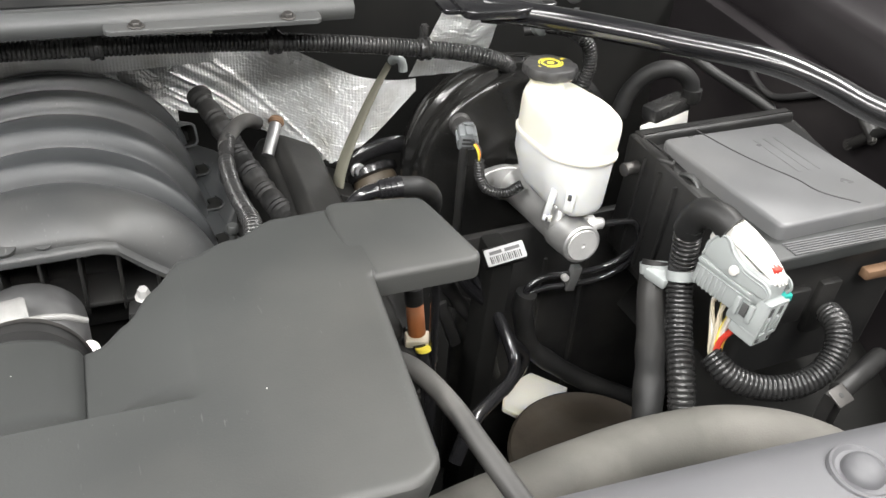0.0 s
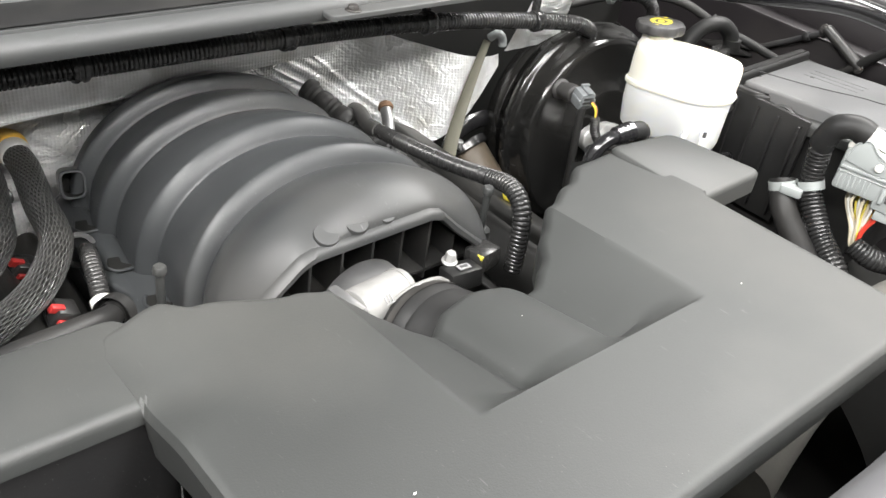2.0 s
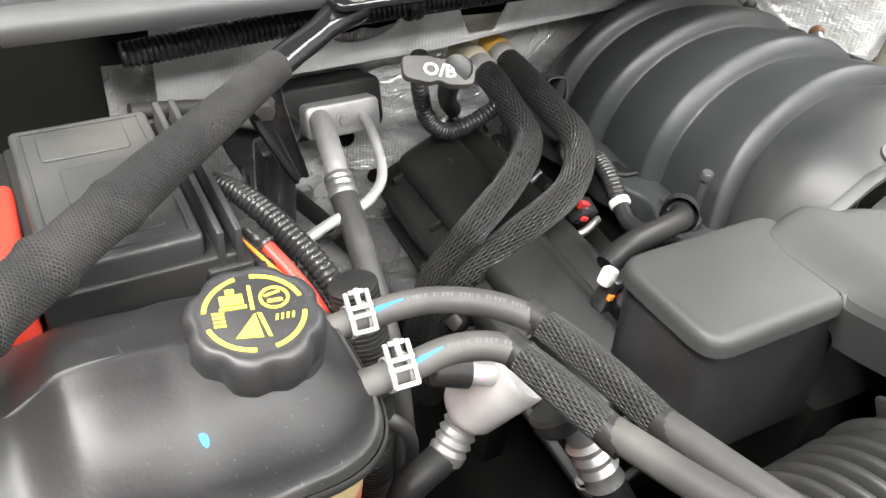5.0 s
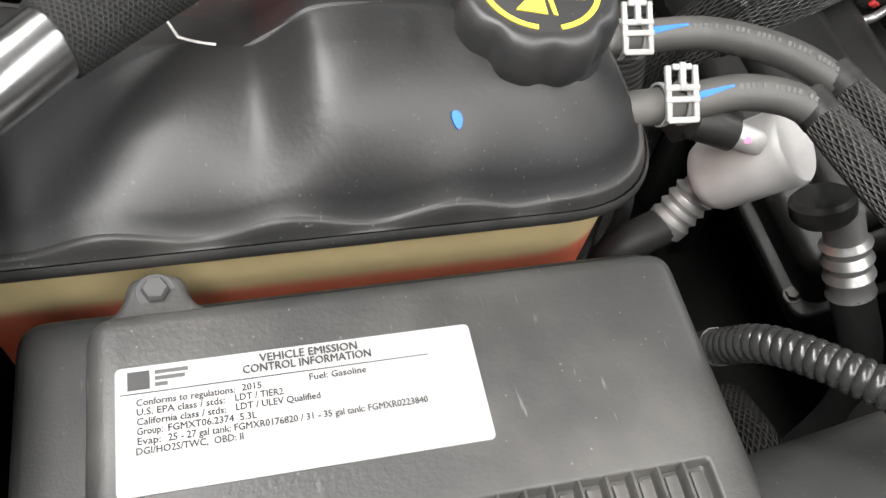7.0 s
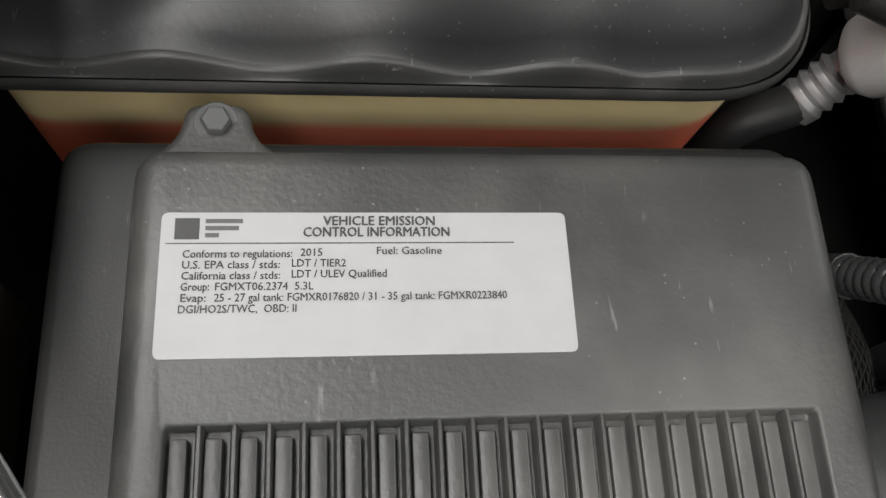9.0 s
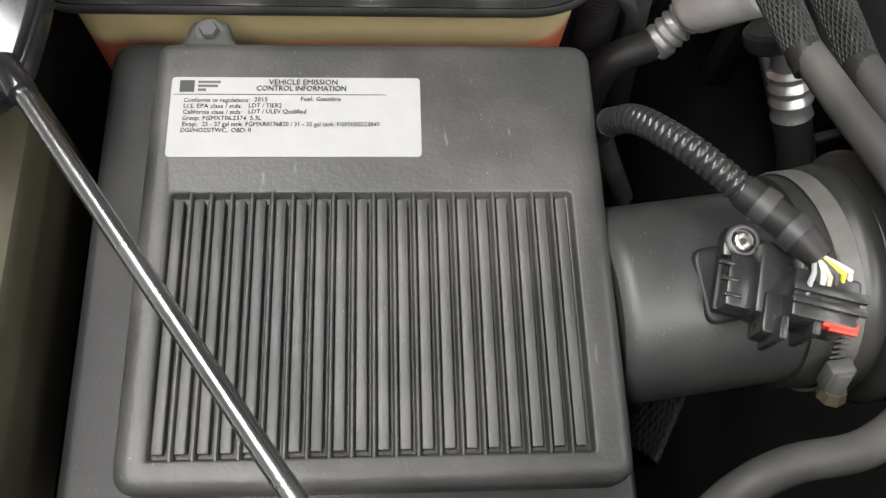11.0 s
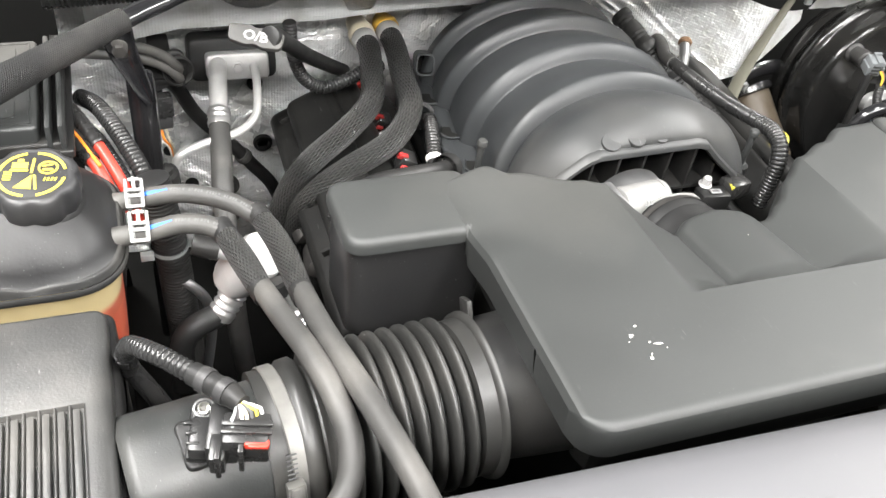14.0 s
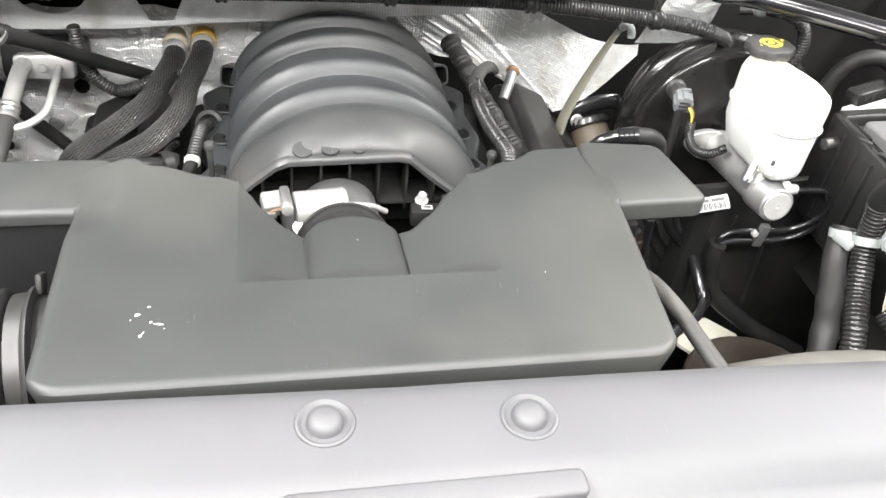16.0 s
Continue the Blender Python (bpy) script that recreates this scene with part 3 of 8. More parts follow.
bm = B(); grid(bm, 120, 90, side_panel); part("side_panel", bm, FOIL, shield, "folded foil panel", sharp=35)
bm = B()
grid(bm, 20, 18, lambda u, v: Vector((0.500 + 0.045 * v + (0.115 - 0.03 * v) * u, 0.742 - 0.018 * v + 0.006 * noise.noise(Vector((u * 5, v * 5, 8))), 1.0 + 0.125 * v)))
part("foil_flap", bm, FOIL, shield, sharp=70)
bm = B()
grid(bm, 10, 8, lambda u, v: Vector((0.02 + 0.11 * u, 0.690 + 0.03 * v, 1.135 - 0.04 * v + 0.004 * noise.noise(Vector((u * 6, v * 5, 2))))))
part("foil_pad", bm, FOIL, shield, sharp=70)

# grey shroud over the radiator at the nose
shroud = thing("radiator_shroud", "smooth grey plastic cover over the radiator", "radiator cover", (0.05, -0.15, 1.0))
bm = B()
SP = [(-0.052, 1.02), (-0.054, 1.15), (-0.058, 1.168), (-0.066, 1.181), (-0.08, 1.188), (-0.10, 1.191), (-0.14, 1.192), (-0.162, 1.190), (-0.170, 1.180), (-0.178, 1.178), (-0.26, 1.172), (-0.40, 1.15), (-0.44, 1.12), (-0.45, 1.0)]
xs = [-0.70 + 0.02 * k for k in range(78)]
V = []
for x in xs:
    e = smooth(0, 0.05, min(x + 0.70, 0.84 - x))
    V.append([bm.verts.new((x, y - 0.004 - (0.055 * x * x if x > 0 else -0.014 * min(1, -x / 0.45)), z - 0.006 - 0.05 * (1 - e))) for y, z in SP])
for a, b in zip(V, V[1:]):
    for k in range(len(SP) - 1):
        bm.faces.new((a[k], a[k + 1], b[k + 1], b[k]))
part("panel", bm, SHROUD, shroud, sharp=60)
# a long shallow step pressed into the cover
bm = B()
prism(bm, rounded(rect(-0.088, -0.178, 0.108, -0.158), 0.006), 1.183, 1.1905, 0.003); part("raised_step", bm, SHROUD, shroud)
for px, py in ((-0.057, -0.104), (0.083, -0.112), (-0.430, -0.086), (0.474, -0.118)):
    bm = B()
    lathe(bm, (px, py, 1.1845), (0, 0, 1), [(0, 0.021), (0.0022, 0.020), (0.0026, 0.0185), (0.0005, 0.016), (0.0004, 0.013), (0.003, 0.0125), (0.0065, 0.0105), (0.0085, 0.006), (0.009, 0.0)], 32)
    part("push_pin", bm, SHROUD, shroud, "round grey push-in retainer")

# ---- engine block mass, so that nothing hangs ----
engine = thing("engine_block", "dark V8 engine block with black valve covers", "engine", (0.02, 0.58, 0.42))
bm = B(); box(bm, (0.02, 0.60, 0.64), (0.36, 0.52, 0.44), bevel=0.03); part("block", bm, DEEP, engine)
for s, nm in ((-1, "valve_cover"), (1, "valve_cover")):
    bm = B()
    M = Matrix.Translation((0.02 + s * 0.315, 0.59, 0.835)) @ rot(0, s * 27, 0).to_4x4()
    prism(bm, rounded(rect(-0.085 if s < 0 else -0.062, -0.24, 0.062 if s < 0 else 0.085, 0.22), 0.02), -0.06, 0.035, 0.014, M)
    vc = part(nm, bm, VALVE, engine, "black plastic valve cover")
    bm = B(); prism(bm, rounded(rect(-0.097, -0.25, 0.097, 0.23), 0.02), -0.065, -0.035, 0.004, M); part("cover_flange", bm, VALVE, vc)
    bm = B(); prism(bm, rounded(rect(-0.050, -0.225, 0.028, 0.205), 0.02), 0.030, 0.054, 0.014, M, steps=5); part("cover_dome", bm, VALVE, vc)
    for k in range(5):
        bm = B(); box(bm, M @ Vector((s * 0.050, -0.20 + 0.095 * k, 0.036)), (0.030, 0.005, 0.016), M.to_3x3(), bevel=0.0015); part("cover_rib", bm, VALVE, vc)
        bm = B(); hexbolt(bm, M @ Vector((s * 0.088, -0.225 + 0.11 * k, -0.036)), M.to_3x3() @ Vector((0, 0, 1)), 0.006, 0.007); part("cover_bolt", bm, DULLST, vc)
bm = B(); box(bm, (0.02, 0.31, 0.72), (0.5, 0.10, 0.4), bevel=0.03); part("front_cover", bm, DEEP, engine)

# ---- air duct over the front of the engine ----
duct = thing("air_intake_duct", "dark grey moulded plastic air intake duct cover", "air duct", (0.0, 0.16, 0.95))
REAR = [(-0.286, 0.330), (-0.278, 0.350), (-0.236, 0.354), (-0.214, 0.337), (-0.145, 0.311), (-0.122, 0.302), (-0.112, 0.287), (-0.098, 0.268), (-0.075, 0.250), (-0.057, 0.244), (-0.038, 0.254), (-0.008, 0.258), (0.022, 0.254), (0.040, 0.246), (0.057, 0.243), (0.080, 0.258), (0.104, 0.284), (0.132, 0.306), (0.180, 0.328), (0.225, 0.353), (0.286, 0.357), (0.296, 0.335)]
XL, XR = -0.286, 0.290


def lerp_table(tab, x):
    if x <= tab[0][0]:
        return tab[0][1]
    for (a, p), (b, q) in zip(tab, tab[1:]):
        if x <= b:
            return p + (q - p) * smooth(0, 1, (x - a) / (b - a)) if b > a else q
    return tab[-1][1]


def side_right(y):
    return 0.268 + 0.022 * clamp01(y / 0.24)


def duct_z(x, y):
    top = 1.108 - 0.085 * y - 0.010 * smooth(-0.235, -0.282, x) * smooth(0.2, 0.265, y)
    # recess round the throttle duct
    into = clamp01((y - 0.1250) / 0.020) ** 0.62
    if into > 0:
        w = 0.116 if x < -0.006 else 0.134
        d = abs(x + 0.006)
        valley = 1.067 - 0.21 * (y - 0.157)
        if d < 0.050:
            low = valley + 0.021 * math.sqrt(1 - (d / 0.050) ** 2) - 0.002
        else:
            low = valley + (top - valley) * clamp01((d - 0.052) / (w - 0.052))
        top = top + (low - top) * into
    return top


bm = B()
FOLD = [XL, -0.122, -0.058, -0.056, -0.006, 0.044, 0.046, 0.128, XR]
COLS = [XL]
for a, b, k in zip(FOLD, FOLD[1:], (52, 14, 1, 18, 18, 1, 14, 56)):
    COLS += [a + (b - a) * i / k for i in range(1, k + 1)]
NU = len(COLS) - 1
rows = []
for xb in COLS:
    col = []
    rear = lerp_table(REAR, xb)
    edge = min(xb - XL, XR - xb)
    front = 0.03 - math.sqrt(max(0, 0.03**2 - max(0, 0.03 - edge) ** 2))
    ys = [front + (0.122 - front) * (i / 32) ** 1.3 for i in range(33)] + [0.1250, 0.1260, 0.1285, 0.132, 0.137, 0.1445, 0.1500]
    ys += [0.150 + (rear - 0.150) * (1 - (1 - i / 60) ** 1.3) for i in range(1, 61)]
    for y in ys:
        x = xb + (side_right(y) - XR) * smooth(0.12, 0.28, xb)
        side = edge * 0.9 + (0.02 * smooth(0.262, 0.268, y) if xb < 0 else 0.02 * smooth(0.236, 0.242, y))
        e = min(side, (y - front), (rear - y) * 0.8)
        R = 0.009
        drop = R - math.sqrt(max(0, R * R - max(0, R - e) ** 2))
        col.append(Vector((x, y, duct_z(x, y) - drop)))
    rows.append(col)
NV = len(rows[0]) - 1
VV = [[bm.verts.new(p) for p in col] for col in rows]
for i in range(NU):
    for j in range(NV):
        bm.faces.new((VV[i][j], VV[i + 1][j], VV[i + 1][j + 1], VV[i][j + 1]))
rim = [VV[i][0] for i in range(NU + 1)] + [VV[NU][j] for j in range(1, NV + 1)] + [VV[i][NV] for i in range(NU - 1, -1, -1)] + [VV[0][j] for j in range(NV - 1, 0, -1)]
low = [bm.verts.new((p.co.x * 0.985, p.co.y + (0.004 if p.co.y < 0.1 else -0.004), p.co.z - 0.036)) for p in rim]
for k in range(len(rim)):
    bm.faces.new((rim[k], low[k], low[(k + 1) % len(rim)], rim[(k + 1) % len(rim)]))
part("cover", bm, COVER, duct, sharp=24)
# filler in near-black, so that the gap below the cover is coloured as shade
bm = B(); box(bm, (-0.0, 0.14, 0.985), (0.46, 0.18, 0.12), bevel=0.03); part("lower_shell", bm, DEEP, duct)
CHM = Matrix.Translation((0, 0.262, 1.0755)) @ rot(-4.86, 0, 0).to_4x4() @ Matrix.Translation((0, -0.262, 0))
bm = B(); prism(bm, rounded(rect(-0.404, 0.262, -0.255, 0.366), 0.022), -0.016, 0.0, 0.008, CHM); part("side_chamber", bm, COVER, duct)
# near-black tank plastic here puts the shade of the chamber's front into its colour
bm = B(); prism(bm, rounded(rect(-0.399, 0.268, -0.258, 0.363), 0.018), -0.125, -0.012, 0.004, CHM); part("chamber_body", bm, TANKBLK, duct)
bm = B(); prism(bm, rounded([(0.272, 0.234), (0.398, 0.238), (0.372, 0.346), (0.272, 0.356)], 0.016), 1.060, 1.084, 0.006); part("side_flap", bm, COVER, duct)
bm = B(); box(bm, (0.33, 0.30, 1.04), (0.09, 0.06, 0.03), bevel=0.006); part("flap_rib", bm, DARK, duct)
bm = B()
grid(bm, 14, 12, lambda u, v: Vector((0.252 + 0.046 * u + 0.006 * math.sin(math.pi * u), 0.350 + 0.064 * u, 1.066 - 0.030 * u ** 1.3 - 0.105 * v - 0.004 * (1 - math.cos(math.pi * u)))))
bmesh.ops.solidify(bm, geom=bm.faces[:], thickness=0.0035)
part("rear_tongue", bm, COVER, duct)
# the neck that takes the bellows
bm = B(); lathe(bm, (-0.316, 0.142, 0.985), (1, 0, 0), [(0, 0.062), (0.002, 0.066), (0.05, 0.070), (0.09, 0.072)], 36); part("inlet_neck", bm, DARK, duct)
# flecks of white paint spilt on the cover
FLECKS = ((-0.205, 0.087, 0.0042, 0.0022, 20), (-0.200, 0.060, 0.0026, 0.002, 0), (-0.186, 0.074, 0.0058, 0.0012, -15), (-0.196, 0.097, 0.0024, 0.001, 10), (-0.193, 0.077, 0.0022, 0.0016, 40), (-0.198, 0.064, 0.0032, 0.0008, 60), (-0.210, 0.081, 0.001, 0.0008, 0), (-0.181, 0.068, 0.0008, 0.0007, 0), (0.170, 0.119, 0.0009, 0.0008, 0), (-0.004, 0.20, 0.0008, 0.0005, 0))
for k, (px, py, w, h, a) in enumerate(FLECKS):
    bm = B()
    o = [Vector((math.cos(t) * w * 0.62 * (0.8 + 0.9 * noise.noise(Vector((k * 3.7, 2 * math.cos(t), 2 * math.sin(t))))), math.sin(t) * h * 0.78 * (0.85 + 0.8 * noise.noise(Vector((2 * math.cos(t), k * 2.1, 2 * math.sin(t))))))) for t in [i * math.pi / 9 for i in range(18)]]
    prism(bm, o, 0.0, 0.0006, 0, Matrix.Translation((px, py, duct_z(px, py) + 0.0001)) @ rot(4.86, 0, a).to_4x4())
    part("paint_fleck", bm, WHITEPL, duct, "dried white paint fleck")

# ---- intake manifold ----
intake = thing("intake_manifold", "black plastic intake manifold with five arched runners", "intake manifold", (0.02, 0.6, 0.85))
XC, AW, BH = 0.020, 0.168, 0.150
VAL = [0.397, 0.512, 0.599, 0.692, 0.770, 0.838]
LIP = [(-0.165, 0.93), (-0.150, 0.955), (-0.132, 0.985), (-0.108, 1.008), (-0.082, 1.030), (-0.068, 1.036), (0.066, 1.040), (0.080, 1.036), (0.105, 1.012), (0.140, 0.982), (0.190, 0.945), (0.205, 0.92)]


def lip_z(x):
    for (a, p), (b, q) in zip(LIP, LIP[1:]):
        if x <= b:
            return p + (q - p) * clamp01((x - a) / (b - a))
    return LIP[-1][1]



def arch(u, y):
    """A point on the runners: u from -1 (one foot) over the crest to 1. Each runner swells forwards and tucks under at its front."""
    k = max(i for i in range(5) if y >= VAL[i] - 1e-6) if y < VAL[5] else 4
    t = clamp01((y - VAL[k]) / (VAL[k + 1] - VAL[k]))
    front = k == 0 and t < 0.5
    if t < 0.18:
        hump = math.sin(math.pi / 2 * 0.88 * t / 0.18) ** 0.8 / math.sin(math.pi / 2 * 0.88) ** 0.8
    else:
        hump = 1 - ((t - 0.18) / 0.82) ** 1.45
    if k == 0:
        hump = 1.0 if t < 0.5 else 1 - ((t - 0.5) / 0.5) ** 1.7
    groove = 0.0185 * (1 - hump) - 0.004
    ang = u * math.pi / 2 * 0.985
    z0 = 0.905 - 0.115 * (y - 0.5)
    a, b = AW - groove * 0.9, BH - groove
    if k == 4:
        b -= 0.024 * smooth(0.5, 1.0, t)
        a -= 0.006 * smooth(0.4, 1.0, t)
    if front:
        a -= 0.022 * (1 - 2 * t) ** 2
    x, lift = XC + a * math.sin(ang), b * max(0.0, math.cos(ang)) ** 0.87
    z = z0 + lift
    if front:
        f = math.sin(math.pi * t) ** 0.55
        z = lip_z(x) + (z - lip_z(x)) * f
    # the feet stand forward of the crest on the front runners
    lean = lerp_table([(0.397, 0.0), (0.470, 0.14), (0.530, 0.28), (0.615, 0.10), (0.700, 0.0)], y)
    return Vector((x, y + lean * (lift - b), z))


bm = B()
grid(bm, 48, 300, lambda u, v: arch(2 * u - 1, VAL[0] + (VAL[5] - VAL[0]) * v))
end = [arch(2 * i / 48 - 1, VAL[5]) for i in range(49)]
back = [bm.verts.new(p) for p in end]
low = [bm.verts.new((p.x * 0.97, p.y + 0.012, p.z - 0.03)) for p in end]
for a in range(48):
    bm.faces.new((back[a], back[a + 1], low[a + 1], low[a]))
part("runner_shell", bm, MANIFOLD, intake, sharp=75)
# front lip round the opening: flat top, sloping shoulders
bm = B()
fine = [-0.152 + 0.004 * k for k in range(78)]
rims = []
for dy, dz in ((0.035, -0.010), (-0.004, -0.010), (-0.008, -0.007), (-0.008, -0.001), (-0.004, 0.0025), (0.004, 0.002)):
    rims.append([bm.verts.new((x, 0.397 + dy, lip_z(x) + dz)) for x in fine])
for rA, rB in zip(rims, rims[1:]):
    for k in range(len(fine) - 1):
        bm.faces.new((rA[k], rA[k + 1], rB[k + 1], rB[k]))
part("front_lip", bm, MANIFOLD, intake, sharp=50)
for bx, w, bz in ((-0.050, 0.0122, 1.0315), (-0.017, 0.0118, 1.0345), (0.017, 0.0092, 1.0330)):
    bm = B()
    lathe(bm, (bx, 0.4085, bz), (0, -0.34, 0.94), [(0, w), (0.0132, w), (0.0142, w * 0.96), (0.0142, 0)], 28)
    part("moulding_boss", bm, MANIFOLD, intake, sharp=20)
# dark inner wall and its fins
bm = B(); box(bm, (0.02, 0.475, 0.94), (0.22, 0.04, 0.12), bevel=0.01); part("inner_wall", bm, DARK, intake)
for k in range(7):
    bm = B(); x = -0.10 + 0.036 * k
    top = lip_z(x) - 0.012
    box(bm, (x, 0.430, (top + 0.945) / 2), (0.0035, 0.05, top - 0.945), bevel=0.001); part("fin", bm, DARK, intake)
bm = B(); box(bm, (0.02, 0.43, 0.956), (0.27, 0.05, 0.006), bevel=0.002); part("fin_shelf", bm, DARK, intake)
# side rails with bolts
for s in (-1, 1):
    bm = B()
    o = [(XC + s * 0.15, 0.42), (XC + s * 0.205, 0.45), (XC + s * 0.21, 0.52), (XC + s * 0.19, 0.56), (XC + s * 0.21, 0.62), (XC + s * 0.20, 0.70), (XC + s * 0.215, 0.78), (XC + s * 0.16, 0.84)]
    M = Matrix.Translation((0, 0.6, 0.895)) @ rot(-6.5, 0, 0).to_4x4() @ Matrix.Translation((0, -0.6, 0))
    prism(bm, rounded(o if s > 0 else o[::-1], 0.015), -0.02, 0.012, 0.005, M)
    part("side_rail", bm, MANIFOLD, intake)
# hooked slots along the side rails, drawn as flush patches in shade's near-black
for gx, gy, gz in ((-0.160, 0.624, 0.9075), (-0.158, 0.722, 0.8965), (-0.156, 0.533, 0.9175), (0.200, 0.624, 0.9075), (0.198, 0.722, 0.8965), (0.196, 0.533, 0.9175)):
    s = -1 if gx < 0 else 1
    M = Matrix.Translation((gx, gy, gz)) @ rot(-6.5, 0, 0).to_4x4()
    o = [(-0.014 * s, -0.015), (0.006 * s, -0.013), (0.012 * s, 0.0), (0.006 * s, 0.016), (-0.006 * s, 0.013), (-0.003 * s, 0.0)]
    bm = B(); prism(bm, rounded([(x, y) for x, y in (o if s > 0 else o[::-1])], 0.003), -0.004, 0.0006, 0.0003, M); part("hook_slot_patch", bm, DEEP, intake, "flush near-black patch for a shaded slot at the runner foot")
    bm = B(); tube(bm, [M @ Vector((x * 1.12, y * 1.12, 0.0004)) for x, y in o[:4]], 0.0016, 8, 0.003); part("slot_rim", bm, MANIFOLD, intake)
# open lifting eyes at the rear sides
for s, ex in ((-1, -0.150), (1, 0.190)):
    bm = B()
    M = place((ex, 0.774, 0.921), (0.97, 0.22 * s, 0), (0.05 * s, 0.42, 0.90))
    def eye_ring(w, h, z):
        return [bm.verts.new(M @ Vector((p.x, p.y, z))) for p in rounded(rect(-w, -h, w, h), w * 0.7)]
    def skin(rings_):
        for A, A2 in zip(rings_, rings_[1:]):
            for k in range(len(A)):
                bm.faces.new((A[k], A[(k + 1) % len(A)], A2[(k + 1) % len(A)], A2[k]))
        bmesh.ops.recalc_face_normals(bm, faces=bm.faces)
    skin([eye_ring(0.0145, 0.0165, -0.045), eye_ring(0.0150, 0.0175, -0.004), eye_ring(0.0147, 0.0172, -0.001), eye_ring(0.0138, 0.0163, 0.0), eye_ring(0.0122, 0.0147, 0.0), eye_ring(0.0114, 0.0139, -0.0015)])
    eye = part("lifting_eye", bm, MANIFOLD, intake, sharp=40)
    # inside wall split off in near-black: the hole's shade is its colour
    bm = B(); end_ = eye_ring(0.0105, 0.0130, -0.034); skin([eye_ring(0.0114, 0.0139, -0.0015), eye_ring(0.0108, 0.0133, -0.012), end_]); bm.faces.new(end_); part("bore", bm, DEEP, eye, "inner wall of the eye, coloured near-black for its shade")
for sx, sy, sz in ((-0.167, 0.502, 0.984), (0.198, 0.444, 1.002)):
    bm = B()
    cyl(bm, (sx, sy, sz - 0.065), (sx, sy, sz - 0.004), 0.0042, 14)
    lathe(bm, (sx, sy, sz - 0.006), (0, 0, 1), [(0, 0.006), (0.001, 0.0068), (0.007, 0.0066), (0.009, 0.005), (0.009, 0.0)], 18)
    lathe(bm, (sx, sy, sz - 0.075), (0, 0, 1), [(0, 0.012), (0.02, 0.011), (0.024, 0.007)], 18)
    part("cover_stud", bm, PLASTIC, intake, "tall black ball stud")

# ---- throttle body and its sensor ----
throttle = thing("throttle_body", "cast aluminium throttle body with electric motor", "throttle body", (0.0, 0.36, 0.93))
bm = B(); lathe(bm, (-0.008, 0.30, 0.952), (0, 1, 0), [(0, 0.050), (0.004, 0.053), (0.05, 0.053), (0.10, 0.05)], 36); part("bore", bm, GALV, throttle)
bm = B(); cyl(bm, (-0.064, 0.335, 1.006), (-0.002, 0.343, 1.004), 0.0225, 28, 0.003); part("motor", bm, MOTOR, throttle, "bright aluminium motor housing")
bm = B(); box(bm, (-0.072, 0.335, 1.002), (0.012, 0.045, 0.052), rot(0, 0, 7), bevel=0.004); part("motor_flange", bm, GALV, throttle)
bm = B(); box(bm, (-0.088, 0.346, 1.009), (0.026, 0.028, 0.018), rot(8, 0, 10), bevel=0.004); box(bm, (-0.092, 0.334, 1.004), (0.016, 0.012, 0.012), rot(8, 0, 10), bevel=0.002); part("motor_cap", bm, MOTOR, throttle, "dull plated end cap")
bm = B(); lathe(bm, (-0.004, 0.3427, 1.004), (1, 0.13, -0.03), [(-0.006, 0.0232), (-0.002, 0.0232), (0.0, 0.0220), (0.0, 0.0205), (0.002, 0.0195), (0.002, 0)], 32); part("end_ring", bm, MOTOR, throttle)
for bx, bz in ((-0.070, 1.022), (-0.070, 0.986)):
    bm = B(); cyl(bm, (bx - 0.002, 0.312 + 0.35 * (bz - 0.986), bz), (bx - 0.002, 0.300 + 0.35 * (bz - 0.986), bz + 0.002), 0.0065, 18, 0.001); part("flange_boss", bm, MOTOR, throttle)
for k in range(3):
    bm = B(); box(bm, (-0.040 + 0.0035 * k, 0.3220 + 0.0005 * k, 1.0215), (0.0012, 0.007, 0.0012), rot(42, 0, 7), bevel=0.0003); part("etched_mark", bm, GALV, throttle)
bm = B(); box(bm, (-0.0365, 0.3180, 1.0195), (0.011, 0.001, 0.001), rot(42, 0, 7), bevel=0.0003); part("etched_mark", bm, GALV, throttle)
bm = B(); tube(bm, [(-0.104, 0.330, 1.004), (-0.090, 0.331, 1.010), (-0.074, 0.330, 1.014)], 0.0022, 8, flat=0.5); part("copper_strip", bm, RUST, throttle, "copper-coloured strip")
for px, pz in ((-0.064, 0.985), (-0.058, 1.000), (0.045, 0.985)):
    bm = B(); hexbolt(bm, (px, 0.312, pz), (0, -0.6, 0.8), 0.006); part("bolt", bm, STEEL, throttle)
bm = B(); lathe(bm, (-0.008, 0.240, 1.0), (0, 1, -0.35), [(0, 0.050), (0.02, 0.0525), (0.028, 0.056), (0.032, 0.056), (0.036, 0.052), (0.044, 0.056), (0.050, 0.0565), (0.056, 0.052), (0.07, 0.050)], 40); part("rubber_sleeve", bm, RUBBERD, throttle)
bm = B(); lathe(bm, (-0.008, 0.285, 0.984), (0, 1, -0.35), [(0, 0.0575), (0.008, 0.0575), (0.008, 0.0565), (0.0, 0.0565)], 40, close=False); part("hose_clamp", bm, DULLST, throttle, "thin steel hose clamp")
bm = B(); tube(bm, [(-0.055, 0.318, 1.000), (-0.02, 0.322, 1.020), (0.025, 0.33, 1.014), (0.045, 0.335, 1.0)], 0.0035, 10); part("cast_rib", bm, MOTOR, throttle)

